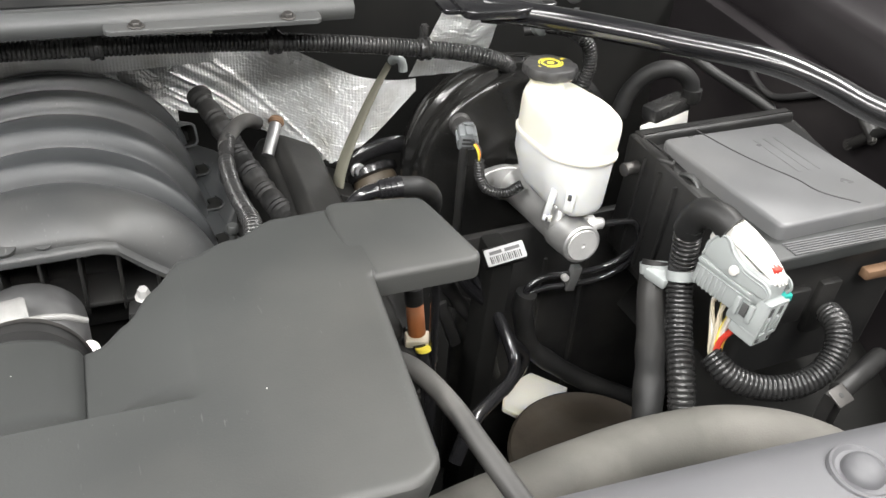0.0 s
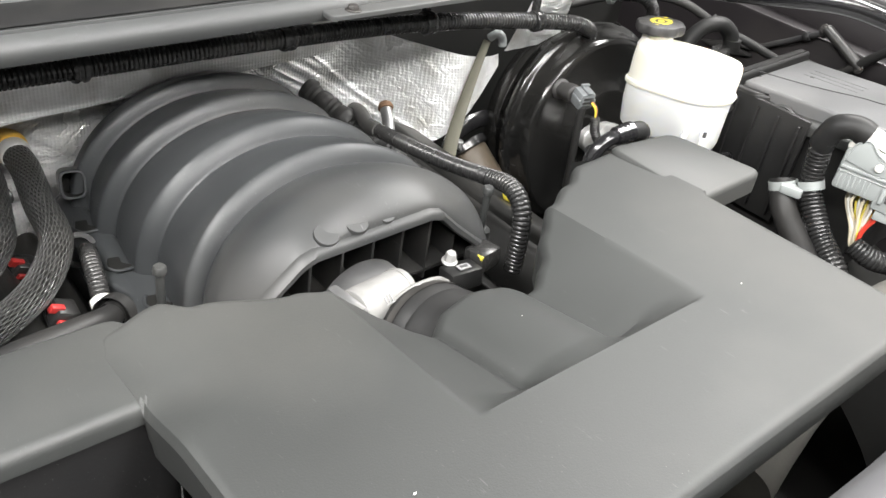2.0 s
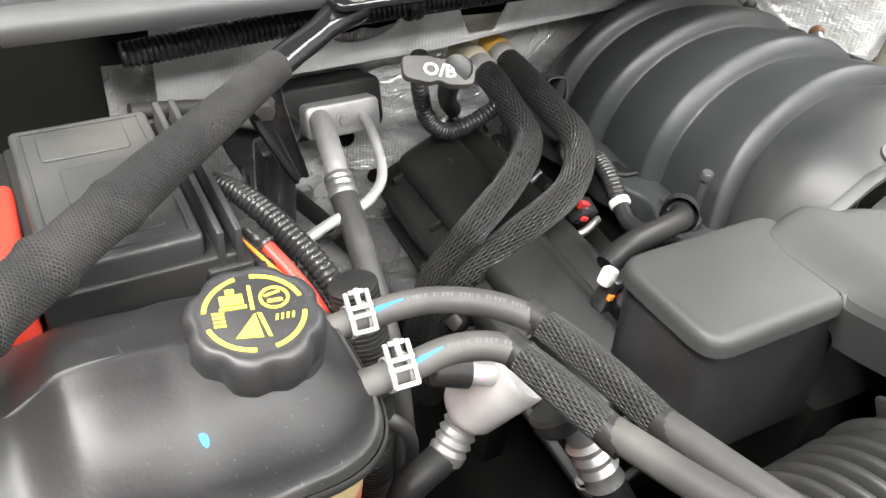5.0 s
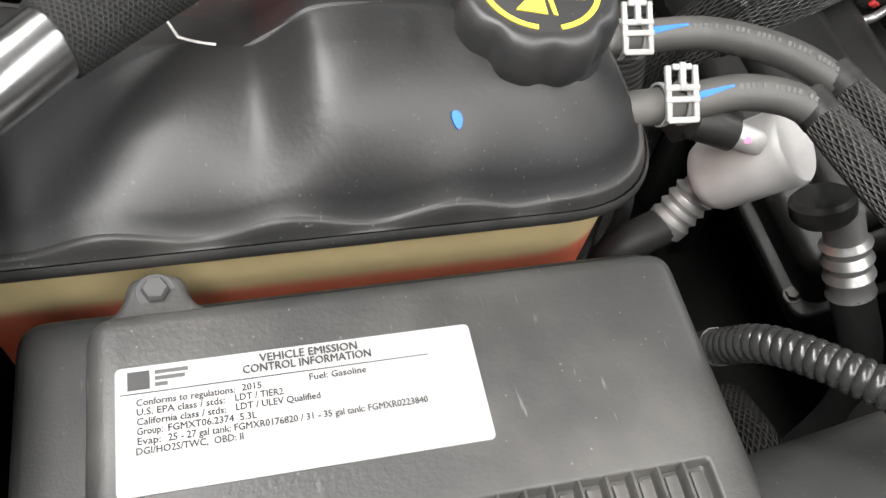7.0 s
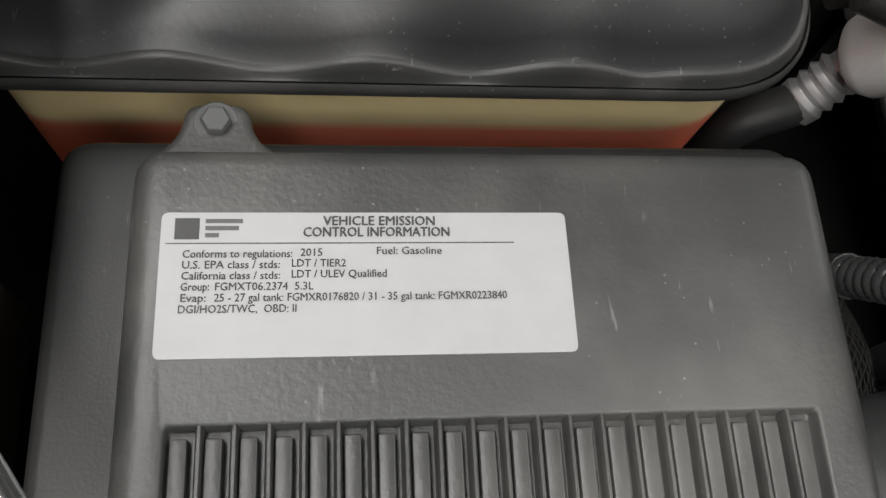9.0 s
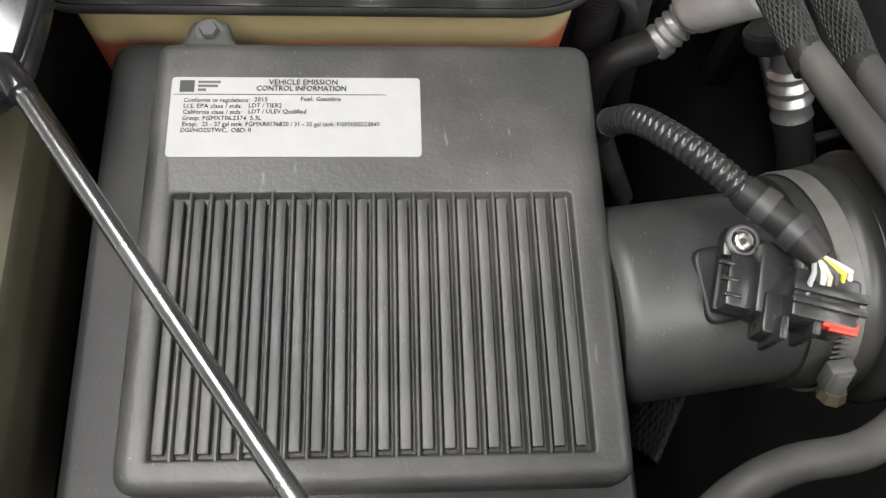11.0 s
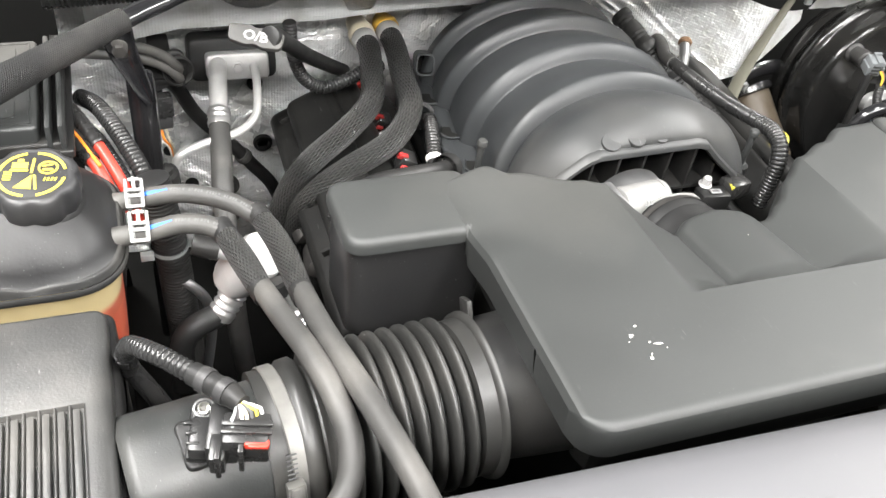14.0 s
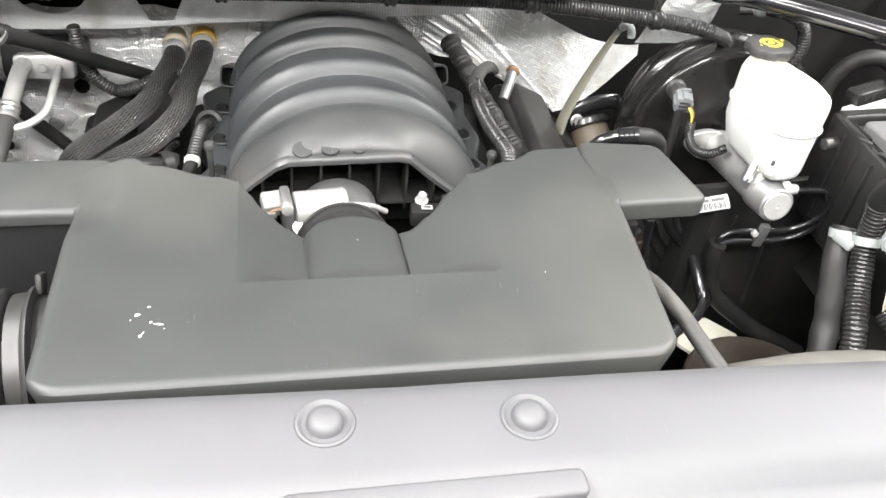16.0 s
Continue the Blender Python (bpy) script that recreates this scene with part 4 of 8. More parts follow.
mapsens = thing("pressure_sensor", "small black pressure sensor with pale sticker", "sensor", (0.1, 0.37, 0.955))
bm = B(); box(bm, (0.102, 0.372, 0.962), (0.040, 0.026, 0.022), rot(-8, 0, -6), bevel=0.003); part("body", bm, DARK, mapsens)
bm = B(); box(bm, (0.102, 0.370, 0.9755), (0.014, 0.009, 0.0012), rot(-8, 0, -6)); part("sticker", bm, PAPER, mapsens, "pale printed sticker")
bm = B(); box(bm, (0.102, 0.370, 0.9764), (0.009, 0.004, 0.0006), rot(-8, 0, -6)); part("print", bm, INKGREY, mapsens)
bm = B(); hexbolt(bm, (0.098, 0.388, 0.972), (0, -0.1, 1), 0.006, 0.012); part("bolt", bm, ALUB, mapsens)
bm = B(); box(bm, (0.140, 0.382, 0.968), (0.034, 0.028, 0.024), rot(-5, 0, 8), bevel=0.005); part("plug", bm, CONDUIT, mapsens)
bm = B(); box(bm, (0.127, 0.372, 0.977), (0.004, 0.008, 0.005), bevel=0.001); part("lock_tab", bm, YELLOW, mapsens, "yellow lock tab")

# ---- air filter box ----
airbox = thing("air_filter_box", "black plastic air filter box with ribbed lid", "air box", (-0.745, 0.13, 0.8))
LX0, LX1, LY0, LY1 = -0.8740, -0.6175, 0.000, 0.2585
PX0, PX1, PY0, PY1, PZ = -0.8570, -0.6380, 0.0155, 0.1580, 1.0405
bm = B()
shell = prism(bm, rounded(rect(LX0, LY0, LX1, LY1), 0.013), 0.985, 1.0462, 0.009, steps=5)
# a sunk panel in the lid's top, with eased rims
bmesh.ops.delete(bm, geom=[f for f in bm.faces if all(v in set(shell[-1]) for v in f.verts)], context="FACES_ONLY")
well = []
for grow, z in ((0.0016, 1.0462), (0.0006, 1.0458), (0.0, 1.0448), (-0.0006, PZ + 0.0006), (-0.0012, PZ)):
    well.append([bm.verts.new((p.x, p.y, z)) for p in rounded(rect(PX0 - grow, PY0 - grow, PX1 + grow, PY1 + grow), 0.002, 3)])
for p, q in zip(well, well[1:]):
    for k in range(len(p)):
        bm.faces.new((p[k], p[(k + 1) % len(p)], q[(k + 1) % len(p)], q[k]))
bm.faces.new(well[-1])
bm.edges.ensure_lookup_table()
loop = []
for ring in (shell[-1], well[0]):
    for k in range(len(ring)):
        loop.append(bm.edges.get((ring[k], ring[(k + 1) % len(ring)])) or bm.edges.new((ring[k], ring[(k + 1) % len(ring)])))
bmesh.ops.triangle_fill(bm, use_beauty=True, use_dissolve=False, edges=loop)
lid = part("lid", bm, AIRBOX, airbox)
# rim in a darker plastic than lid and base: its shade is in the colour
bm = B(); prism(bm, rounded(rect(-0.906, -0.03, -0.612, 0.272), 0.014), 0.96, 1.024, 0.006); part("rim", bm, DARK, airbox)
bm = B(); prism(bm, rounded(rect(-0.885, -0.022, -0.612, 0.27), 0.016), 0.78, 0.988, 0.004); part("base", bm, AIRBOX, airbox)
PITCH = (PX1 - PX0) / 20
for k in range(1, 20):
    x = PX0 + PITCH * k
    bm = B()
    # a rounded ridge that runs out into the rim at both ends
    ring = []
    for y, up in ((PY0 - 0.0035, 0.75), (PY0 + 0.001, 0.97), (PY0 + 0.006, 1.0), (PY1 - 0.006, 1.0), (PY1 - 0.001, 0.98), (PY1 + 0.0045, 0.72)):
        h = (1.0470 - PZ) * up
        ring.append([bm.verts.new((x + dx, y, PZ - 0.0006 + h * f)) for dx, f in ((-0.0017, 0.0), (-0.0014, 0.55), (-0.0010, 0.86), (-0.0005, 1.0), (0.0005, 1.0), (0.0010, 0.86), (0.0014, 0.55), (0.0017, 0.0))])
    for p, q in zip(ring, ring[1:]):
        for i in range(7):
            bm.faces.new((p[i], p[i + 1], q[i + 1], q[i]))
    bm.faces.new(ring[0]); bm.faces.new(ring[-1])
    part("rib", bm, AIRBOX, lid)
# low pads between the ridges
for k in range(20):
    x = PX0 + PITCH * k
    bm = B(); prism(bm, rounded(rect(x + 0.0019, PY0 + 0.003, x + PITCH - 0.0036, PY1 - 0.0035), 0.0008, 2), PZ - 0.0005, PZ + 0.0047, 0.0007, steps=2); part("rib_pad", bm, AIRBOX, lid)
bm = B(); prism(bm, rounded([(-0.880, 0.255), (-0.812, 0.255), (-0.834, 0.272), (-0.836, 0.286), (-0.860, 0.286), (-0.862, 0.272)], 0.008), 1.0, 1.0275, 0.004); part("screw_tab", bm, AIRBOX, airbox)
bm = B(); hexbolt(bm, (-0.848, 0.277, 1.026), (0.05, -0.1, 1), 0.0058, 0.006, 0.0088); part("screw", bm, TAGGREY, airbox, "worn dark lid screw")
bm = B(); lathe(bm, (-0.890, -0.014, 1.024), (0, 0, 1), [(0, 0.0125), (0.004, 0.012), (0.005, 0.010), (0.003, 0.009), (0.003, 0.0065), (0.007, 0.006), (0.008, 0.004), (0.008, 0)], 24); part("corner_screw", bm, AIRBOX, airbox)
for k in range(9):
    bm = B(); x = -0.845 + 0.026 * k
    prism(bm, [Vector(p) for p in ((0, 0), (0.010, 0), (0.030, 0.030), (0.026, 0.030))], -0.05, 0.0, 0.001, place((x, -0.020, 0.990), (0.25, -1, 0), (1, 0.25, 0))); part("front_fin", bm, AIRBOX, airbox)
for x in (-0.705, -0.66):
    bm = B(); hexbolt(bm, (x, -0.036, 0.985), (0, -0.2, 1), 0.007, 0.012, 0.011); part("front_bolt", bm, STEEL, airbox, "bright steel bolt")
bm = B(); box(bm, (-0.74, -0.045, 0.96), (0.27, 0.05, 0.03), bevel=0.006); part("front_shelf", bm, DARK, airbox)
# printed emission label
LZ = 1.0463
bm = B(); prism(bm, rounded(rect(-0.8618, 0.1797, -0.7205, 0.2312), 0.0026), LZ, LZ + 0.0007, 0); label = part("label", bm, PAPER, lid, "white printed emission label")
LT = LZ + 0.0010


def lab(text, x, y, size, width, align="LEFT", bold=1):
    """One line of print, struck twice, a hair apart, for its weight."""
    for k in range(bold + 1):
        words("print", text, size, Matrix.Translation((x + 0.00013 * k, y + 0.00006 * k, LT + 0.00012 * k)), INK, label, align, 0.0, width)


lab("VEHICLE EMISSION", -0.7875, 0.2262, 0.0050, 0.0390, "CENTER", 2)
lab("CONTROL INFORMATION", -0.7885, 0.2220, 0.0050, 0.0508, "CENTER", 2)
lab("Fuel: Gasoline", -0.7890, 0.2154, 0.0040, 0.0226)
for n, (a, w, b_, bw) in enumerate((("Conforms to regulations:", 0.0365, "2015", 0.0074), ("U.S. EPA class / stds:", 0.0323, "LDT / TIER2", 0.0183), ("California class / stds:", 0.0325, "LDT / ULEV Qualified", 0.0322), ("Group:", 0.0092, "", 0), ("Evap:", 0.0082, "", 0))):
    lab(a, -0.8543, 0.2145 - 0.0039 * n, 0.0040, w)
    if b_:
        lab(b_, -0.8150 if n == 0 else -0.8180, 0.2149 - 0.0039 * n, 0.0040, bw)
lab("FGMXT06.2374  5.3L", -0.8432, 0.2145 - 0.0117, 0.0040, 0.0325)
lab("25 - 27 gal tank: FGMXR0176820 / 31 - 35 gal tank: FGMXR0223840", -0.8432, 0.2145 - 0.0156, 0.0040, 0.0990)
lab("DGI/HO2S/TWC,  OBD: II", -0.8548, 0.2145 - 0.0195, 0.0040, 0.0385)


def bar(x0, y0, x1, y1, mat=INK, nm="print"):
    bm = B(); prism(bm, [Vector(p) for p in rect(x0, y0, x1, y1)], LZ + 0.0005, LT, 0); part(nm, bm, mat, label)


bar(-0.8572, 0.2213, -0.8490, 0.2290, INK, "emblem")
for k, w in enumerate((0.0125, 0.0112, 0.0046)):
    bar(-0.8470, 0.2272 - 0.0026 * k, -0.8470 + w, 0.2287 - 0.0026 * k, INKGREY)
bar(-0.8600, 0.2196, -0.7400, 0.2199)

# ---- airflow meter tube, clamp and bellows ----
tubeset = thing("airflow_tube", "black plastic airflow meter tube", "intake tube", (-0.55, 0.115, 0.92))
bm = B(); lathe(bm, (-0.622, 0.108, 0.988), (1, 0.13, 0), [(0.006, 0.054), (0.010, 0.058), (0.016, 0.059), (0.06, 0.059), (0.120, 0.059), (0.126, 0.0605)], 44); part("tube", bm, PLASTIC, tubeset)
bm = B(); prism(bm, rounded(rect(-0.018, -0.020, 0.026, 0.022), 0.008), 0.0, 0.006, 0.003, Matrix.Translation((-0.555, 0.104, 1.040)) @ rot(12, 0, 10).to_4x4()); part("sensor_base", bm, DARK, tubeset)
clampb = thing("hose_clamp", "dusty steel worm-drive hose clamp", "hose clamp", (-0.49, 0.125, 0.92))
bm = B(); lathe(bm, (-0.498, 0.125, 0.986), (1, 0.13, 0), [(0, 0.0672), (0.001, 0.0682), (0.0125, 0.0682), (0.0135, 0.0672), (0.0125, 0.0662), (0.001, 0.0662), (0, 0.0672)], 56, close=False); part("band", bm, BANDST, clampb)
for k in range(11):
    t = radians(42 + 3.2 * k)
    o = Vector((-0.4915, 0.1258, 0.986)) + Vector((0, -math.sin(t), math.cos(t))) * 0.0686
    bm = B(); box(bm, o, (0.009, 0.0016, 0.0014), rot(90 - math.degrees(t) - 90, 0, 7), bevel=0.0004); part("tooth", bm, INKGREY, clampb)
bm = B(); box(bm, (-0.491, 0.0585, 1.016), (0.015, 0.020, 0.010), rot(70, 0, 7), bevel=0.002); part("worm_housing", bm, BANDST, clampb)
bm = B(); cyl(bm, (-0.491, 0.060, 1.024), (-0.490, 0.050, 1.002), 0.0062, 18); part("worm", bm, BANDST, clampb)
bm = B(); lathe(bm, (-0.490, 0.053, 1.009), (0.02, -0.45, -0.85), [(0, 0.0075), (0.007, 0.0085), (0.0085, 0.007), (0.007, 0.002), (0.007, 0)], 8); part("screw", bm, material("dull_brass", (0.19, 0.165, 0.11), 0.45, metal=0.6, scale=60, bump=0.2, var=0.2), clampb, "dull brass screw")
bellows = thing("intake_bellows", "dark rubber corrugated intake bellows", "bellows", (-0.40, 0.14, 0.9))
bm = B()
prof = [(-0.012, 0.060), (-0.012, 0.0655), (0.012, 0.0655), (0.016, 0.070), (0.026, 0.071), (0.030, 0.067)]
for k in range(9):
    s = 0.034 + k * 0.0146
    prof += [(s - 0.0012, 0.0600), (s + 0.0012, 0.0610), (s + 0.0022, 0.0690), (s + 0.0036, 0.0755), (s + 0.0058, 0.0785), (s + 0.0082, 0.0785), (s + 0.0102, 0.0755), (s + 0.0116, 0.0690), (s + 0.0126, 0.0610)]
prof += [(0.1655, 0.063), (0.168, 0.0725), (0.182, 0.0735), (0.184, 0.078), (0.188, 0.079), (0.190, 0.074), (0.190, 0.066)]
lathe(bm, (-0.498, 0.126, 0.985), (1, 0.06, 0), prof, 60)
part("hose", bm, GUM, bellows, sharp=60)
bm = B(); box(bm, (-0.309, 0.188, 1.048), (0.006, 0.022, 0.02), rot(-35, 0, 0), bevel=0.002); part("ring_tab", bm, RUBBERD, bellows)
maf = thing("airflow_sensor", "black airflow sensor with plugged connector and red lock", "sensor", (-0.55, 0.1, 1.045))
def mbox(nm, c, s, mat, bev=0.002, lab_="", rz=-15, rx=4):
    bm = B(); box(bm, c, s, rot(rx, 0, rz), bevel=bev); return part(nm, bm, mat, maf, lab_)
mbox("flange", (-0.545, 0.104, 1.049), (0.040, 0.046, 0.008), DARK, 0.003)
mbox("screw_lug", (-0.551, 0.121, 1.053), (0.021, 0.019, 0.014), CONDUIT, 0.005)
mbox("side_block", (-0.556, 0.098, 1.057), (0.017, 0.030, 0.016), CONDUIT, 0.003)
for k in range(3):
    mbox("rib", (-0.563, 0.108 - 0.009 * k, 1.0635), (0.009, 0.0022, 0.004), CONDUIT, 0.0006)
mbox("body", (-0.539, 0.096, 1.060), (0.024, 0.040, 0.024), CONDUIT, 0.003)
mbox("step_block", (-0.546, 0.078, 1.062), (0.012, 0.022, 0.022), CONDUIT, 0.002)
mbox("connector_shell", (-0.524, 0.082, 1.070), (0.034, 0.026, 0.030), CONDUIT, 0.0025)
mbox("connector_rim", (-0.523, 0.083, 1.0865), (0.037, 0.005, 0.0035), CONDUIT, 0.001)
mbox("connector_rim", (-0.525, 0.076, 1.0865), (0.037, 0.004, 0.0035), CONDUIT, 0.001)
for dx in (-0.017, 0.0):
    mbox("rail", (-0.530 + dx, 0.070 + dx * 0.1, 1.067), (0.004, 0.012, 0.030), CONDUIT, 0.001)
mbox("lock", (-0.519, 0.068, 1.080), (0.018, 0.006, 0.007), RED, 0.0015, "orange-red connector lock")
mbox("lock_rib", (-0.519, 0.0645, 1.082), (0.014, 0.003, 0.003), RED, 0.0008)
bm = B(); lathe(bm, (-0.551, 0.122, 1.058), (0, -0.2, 1), [(0, 0.009), (0.003, 0.009), (0.004, 0.008), (0.004, 0.0068), (0.001, 0.0066), (0.001, 0.0)], 22); part("screw_cup", bm, GALV, maf)
bm = B(); lathe(bm, (-0.551, 0.122, 1.058), (0, -0.2, 1), [(0, 0.005), (0.0045, 0.005), (0.005, 0.004), (0.003, 0.002), (0.003, 0)], 12); part("screw", bm, STEEL, maf)
bm = B(); lathe(bm, (-0.534, 0.108, 1.062), (0, -0.2, 1), [(0, 0.0085), (0.007, 0.0083), (0.0085, 0.0070), (0.0085, 0.0)], 22); part("stub", bm, DARK, maf)
for k, mt in enumerate((GREYCON, PLUM, WHITEPL, TAN, INKGREY, YELLOW, WHITEPL)):
    a = Vector((-0.534 + 0.0038 * k, 0.0835 + 0.001 * k, 1.084))
    bm = B(); tube(bm, [a, a + Vector((0.000, 0.003, 0.004)), Vector((-0.529 + 0.0012 * k, 0.096 + 0.0006 * k, 1.088)), Vector((-0.530, 0.108, 1.086))], 0.0015, 8); part("wire", bm, mt, maf)

mafloom = thing("sensor_harness", "black corrugated harness to the airflow sensor", "harness", (-0.58, 0.17, 1.0))
bm = B(); conduit(bm, [(-0.555, 0.140, 1.082), (-0.580, 0.165, 1.082), (-0.600, 0.195, 1.062), (-0.606, 0.212, 1.030)], 0.0085, 0.0046, 14); part("conduit", bm, CONDUIT, mafloom)
bm = B(); tube(bm, [(-0.524, 0.101, 1.086), (-0.534, 0.116, 1.085), (-0.546, 0.130, 1.083), (-0.556, 0.141, 1.082)], 0.0092, 14, 0.003, lambda s, T: 0.0094 - 0.002 * smooth(0.012, 0, s) + 0.0009 * noise.noise(Vector((s * 160, 3, 1)))); part("tape", bm, RUBBERD, mafloom, "black tape wrap")
for k, (q, q2) in enumerate((((-0.532, 0.113, 1.0855), (-0.537, 0.119, 1.0850)), ((-0.544, 0.128, 1.0835), (-0.550, 0.134, 1.0830)))):
    bm = B(); tube(bm, [q, q2], 0.0106, 14, 0.002, lambda s, T: 0.0106 + 0.0007 * noise.noise(Vector((s * 400, k * 5, 1)))); part("tape_band", bm, CAPBLK, mafloom, "worn tape band")
bm = B(); tube(bm, [(-0.606, 0.211, 1.032), (-0.605, 0.222, 1.00), (-0.592, 0.222, 0.965), (-0.575, 0.21, 0.93)], 0.009, 14); part("lower_wrap", bm, CONDUIT, mafloom)

# ---- coolant surge tank ----
tank = thing("coolant_tank", "black-topped coolant surge tank with amber lower half", "coolant tank", (-0.76, 0.37, 0.82))
TX0, TX1, TY0, TY1 = -0.945, -0.602, 0.298, 0.455
TR = [0.022, 0.056, 0.058, 0.030]
TO = []
for p, q in zip(rounded(rect(TX0, TY0, TX1, TY1), TR, 12), (lambda o: o[1:] + o[:1])(rounded(rect(TX0, TY0, TX1, TY1), TR, 12))):
    k = max(1, int((q - p).length / 0.006))
    TO += [p.lerp(q, i / k) for i in range(k)]
def tank_ring(zf, grow):
    c = Vector(((TX0 + TX1) / 2, (TY0 + TY1) / 2))
    out = []
    for p in TO:
        d = p - c
        q = c + Vector((d.x * (1 + grow / 0.17), d.y * (1 + grow / 0.085)))
        out.append((q.x, q.y, zf(q.x, q.y)))
    return out
def seam_z(x, y):
    # the shell's foot rises and falls with its chambers
    return 1.0385 + 0.0042 * math.cos(2 * math.pi * (x + 0.788) / 0.078) * smooth(-0.655, -0.69, x)
def top_z(x):
    return 1.090 - 0.019 * smooth(-0.765, -0.80, x) - 0.026 * smooth(-0.85, -0.92, x)
bm = B()
levels = []
for g, f in ((0.0, 0.0), (0.0015, 0.012), (-0.001, 0.05), (-0.005, 0.22), (-0.010, 0.36), (-0.017, 0.50), (-0.026, 0.66), (-0.036, 0.82), (-0.048, 0.94), (-0.062, 1.0)):
    levels.append(tank_ring(lambda x, y, f=f: seam_z(x, y) + (top_z(x) - seam_z(x, y)) * f, g))
def dent(p):
    x, y, z = p
    k = smooth(1.042, 1.062, z)
    # valleys between the blown chambers, and the swell of each chamber
    pinch = 0.25 * math.exp(-((x + 0.788 - 0.15 * (0.37 - y)) / 0.024) ** 2) + 0.85 * math.exp(-((x + 0.868) / 0.024) ** 2) + 0.22 * math.exp(-((x + 0.716) / 0.009) ** 2)
    swell = 0.8 * math.exp(-((x + 0.828) / 0.028) ** 2) + 0.8 * math.exp(-((x + 0.752) / 0.022) ** 2)
    y += (0.0046 * pinch - 0.0026 * swell) * k * (1 if y < 0.37 else -1) * smooth(0.0, 0.03, abs(y - 0.37))
    z -= (0.0035 * pinch - 0.003 * swell) * smooth(1.055, 1.08, z + 0.012)
    return Vector((x, y, z))
rings = [[bm.verts.new(dent(p)) for p in lv] for lv in levels]
n = len(TO)
for a, b in zip(rings, rings[1:]):
    for k in range(n):
        bm.faces.new((a[k], a[(k + 1) % n], b[(k + 1) % n], b[k]))
# fan the top with inner rings so that it stays smooth
prev = rings[-1]
for f in (0.9, 0.8, 0.7, 0.6, 0.5, 0.4, 0.3, 0.2, 0.06):
    c = Vector(((TX0 + TX1) / 2, (TY0 + TY1) / 2, 0))
    ring = []
    for v in rings[-1]:
        x, y = c.x + (v.co.x - c.x) * (0.55 + 0.45 * f), c.y + (v.co.y - c.y) * f
        ring.append(bm.verts.new(dent((x, y, top_z(x) + 0.003 * (1 - f)))))
    for k in range(n):
        bm.faces.new((prev[k], prev[(k + 1) % n], ring[(k + 1) % n], ring[k]))
    prev = ring
bm.faces.new(prev)
skin = [v.co.copy() for v in bm.verts if v.co.z > 1.05]
part("upper_shell", bm, TANKBLK, tank, "glossy black painted upper shell", sharp=80)
bm = B()
rings = [[bm.verts.new(p) for p in tank_ring(lambda x, y, d=d: 1.0325 + d, g)] for g, d in ((-0.002, -0.009), (0.0065, -0.009), (0.0080, -0.0065), (0.0080, -0.002), (0.0065, 0.0))]
for a, b in zip(rings, rings[1:]):
    for k in range(n):
        bm.faces.new((a[k], a[(k + 1) % n], b[(k + 1) % n], b[k]))
part("seam_flange", bm, SEAM, tank, "dull grey welded seam", sharp=60)
bm = B()
rings = [[bm.verts.new(p) for p in tank_ring(zf, g)] for g, zf in ((0.0055, lambda x, y: 1.0322), (0.0042, lambda x, y: 0.4 * 1.0325 + 0.6 * seam_z(x, y) - 0.001), (0.0034, seam_z), (0.0018, lambda x, y: seam_z(x, y) + 0.0014), (-0.001, lambda x, y: seam_z(x, y) + 0.001))]
for a, b in zip(rings, rings[1:]):
    for k in range(n):
        bm.faces.new((a[k], a[(k + 1) % n], b[(k + 1) % n], b[k]))
part("seam_bead", bm, SEAM, tank, "wavy moulded bead along the shell's foot", sharp=60)
bm = B()
rings = [[bm.verts.new(p) for p in tank_ring(lambda x, y, d=d: (1.0325 + d) if d > -0.06 else 0.965 + (d + 0.06), g)] for g, d in ((-0.003, -0.008), (-0.003, -0.03), (-0.004, -0.06))]
for a, b in zip(rings, rings[1:]):
    for k in range(n):
        bm.faces.new((a[k], a[(k + 1) % n], b[(k + 1) % n], b[k]))
part("lower_shell", bm, AMBER, tank, "translucent amber lower shell")
bm = B()
rings = [[bm.verts.new(p) for p in tank_ring(lambda x, y, z=z: z, g)] for g, z in ((-0.004, 0.965), (-0.006, 0.90), (-0.012, 0.84), (-0.03, 0.82))]
for a, b in zip(rings, rings[1:]):
    for k in range(n):
        bm.faces.new((a[k], a[(k + 1) % n], b[(k + 1) % n], b[k]))
bm.faces.new(rings[-1])
part("filled_shell", bm, COOLANT, tank, "red coolant showing through the shell")
bm = B(); prism(bm, [Vector((math.cos(t) * (0.0024 + 0.0007 * math.sin(t)), math.sin(t) * 0.0042 - 0.001 * math.cos(t))) for t in [k * math.pi / 8 for k in range(16)]], -0.008, 0.0008, 0, place((-0.7085, 0.3210, 1.0735), (1, 0, 0), (0, 0.78, 0.62))); part("blue_mark", bm, BLUE, tank, "bright blue paint dot")
def on_shell(x, y):
    return Vector((x, y, max(v.z for v in sorted(skin, key=lambda v: (v.x - x) ** 2 + (v.y - y) ** 2)[:3]) + 0.0002))


bm = B()
for run in (((-0.840, 0.418), (-0.836, 0.406), (-0.831, 0.392), (-0.8275, 0.382)), ((-0.8275, 0.382), (-0.820, 0.378), (-0.811, 0.376))):
    tube(bm, [on_shell(*p) for p in run], 0.0007, 6)
part("scratch_mark", bm, WHITEPL, tank, "white scratched mark")
bm = B(); lathe(bm, (-0.664, 0.370, 1.075), (0, -0.05, 1), [(0, 0.040), (0.003, 0.0395), (0.006, 0.037), (0.012, 0.033)], 36); part("neck", bm, TANKBLK, tank)
cap = None
CM = Matrix.Translation((-0.664, 0.368, 1.089)) @ rot(3, 0, 0).to_4x4()
bm = B()
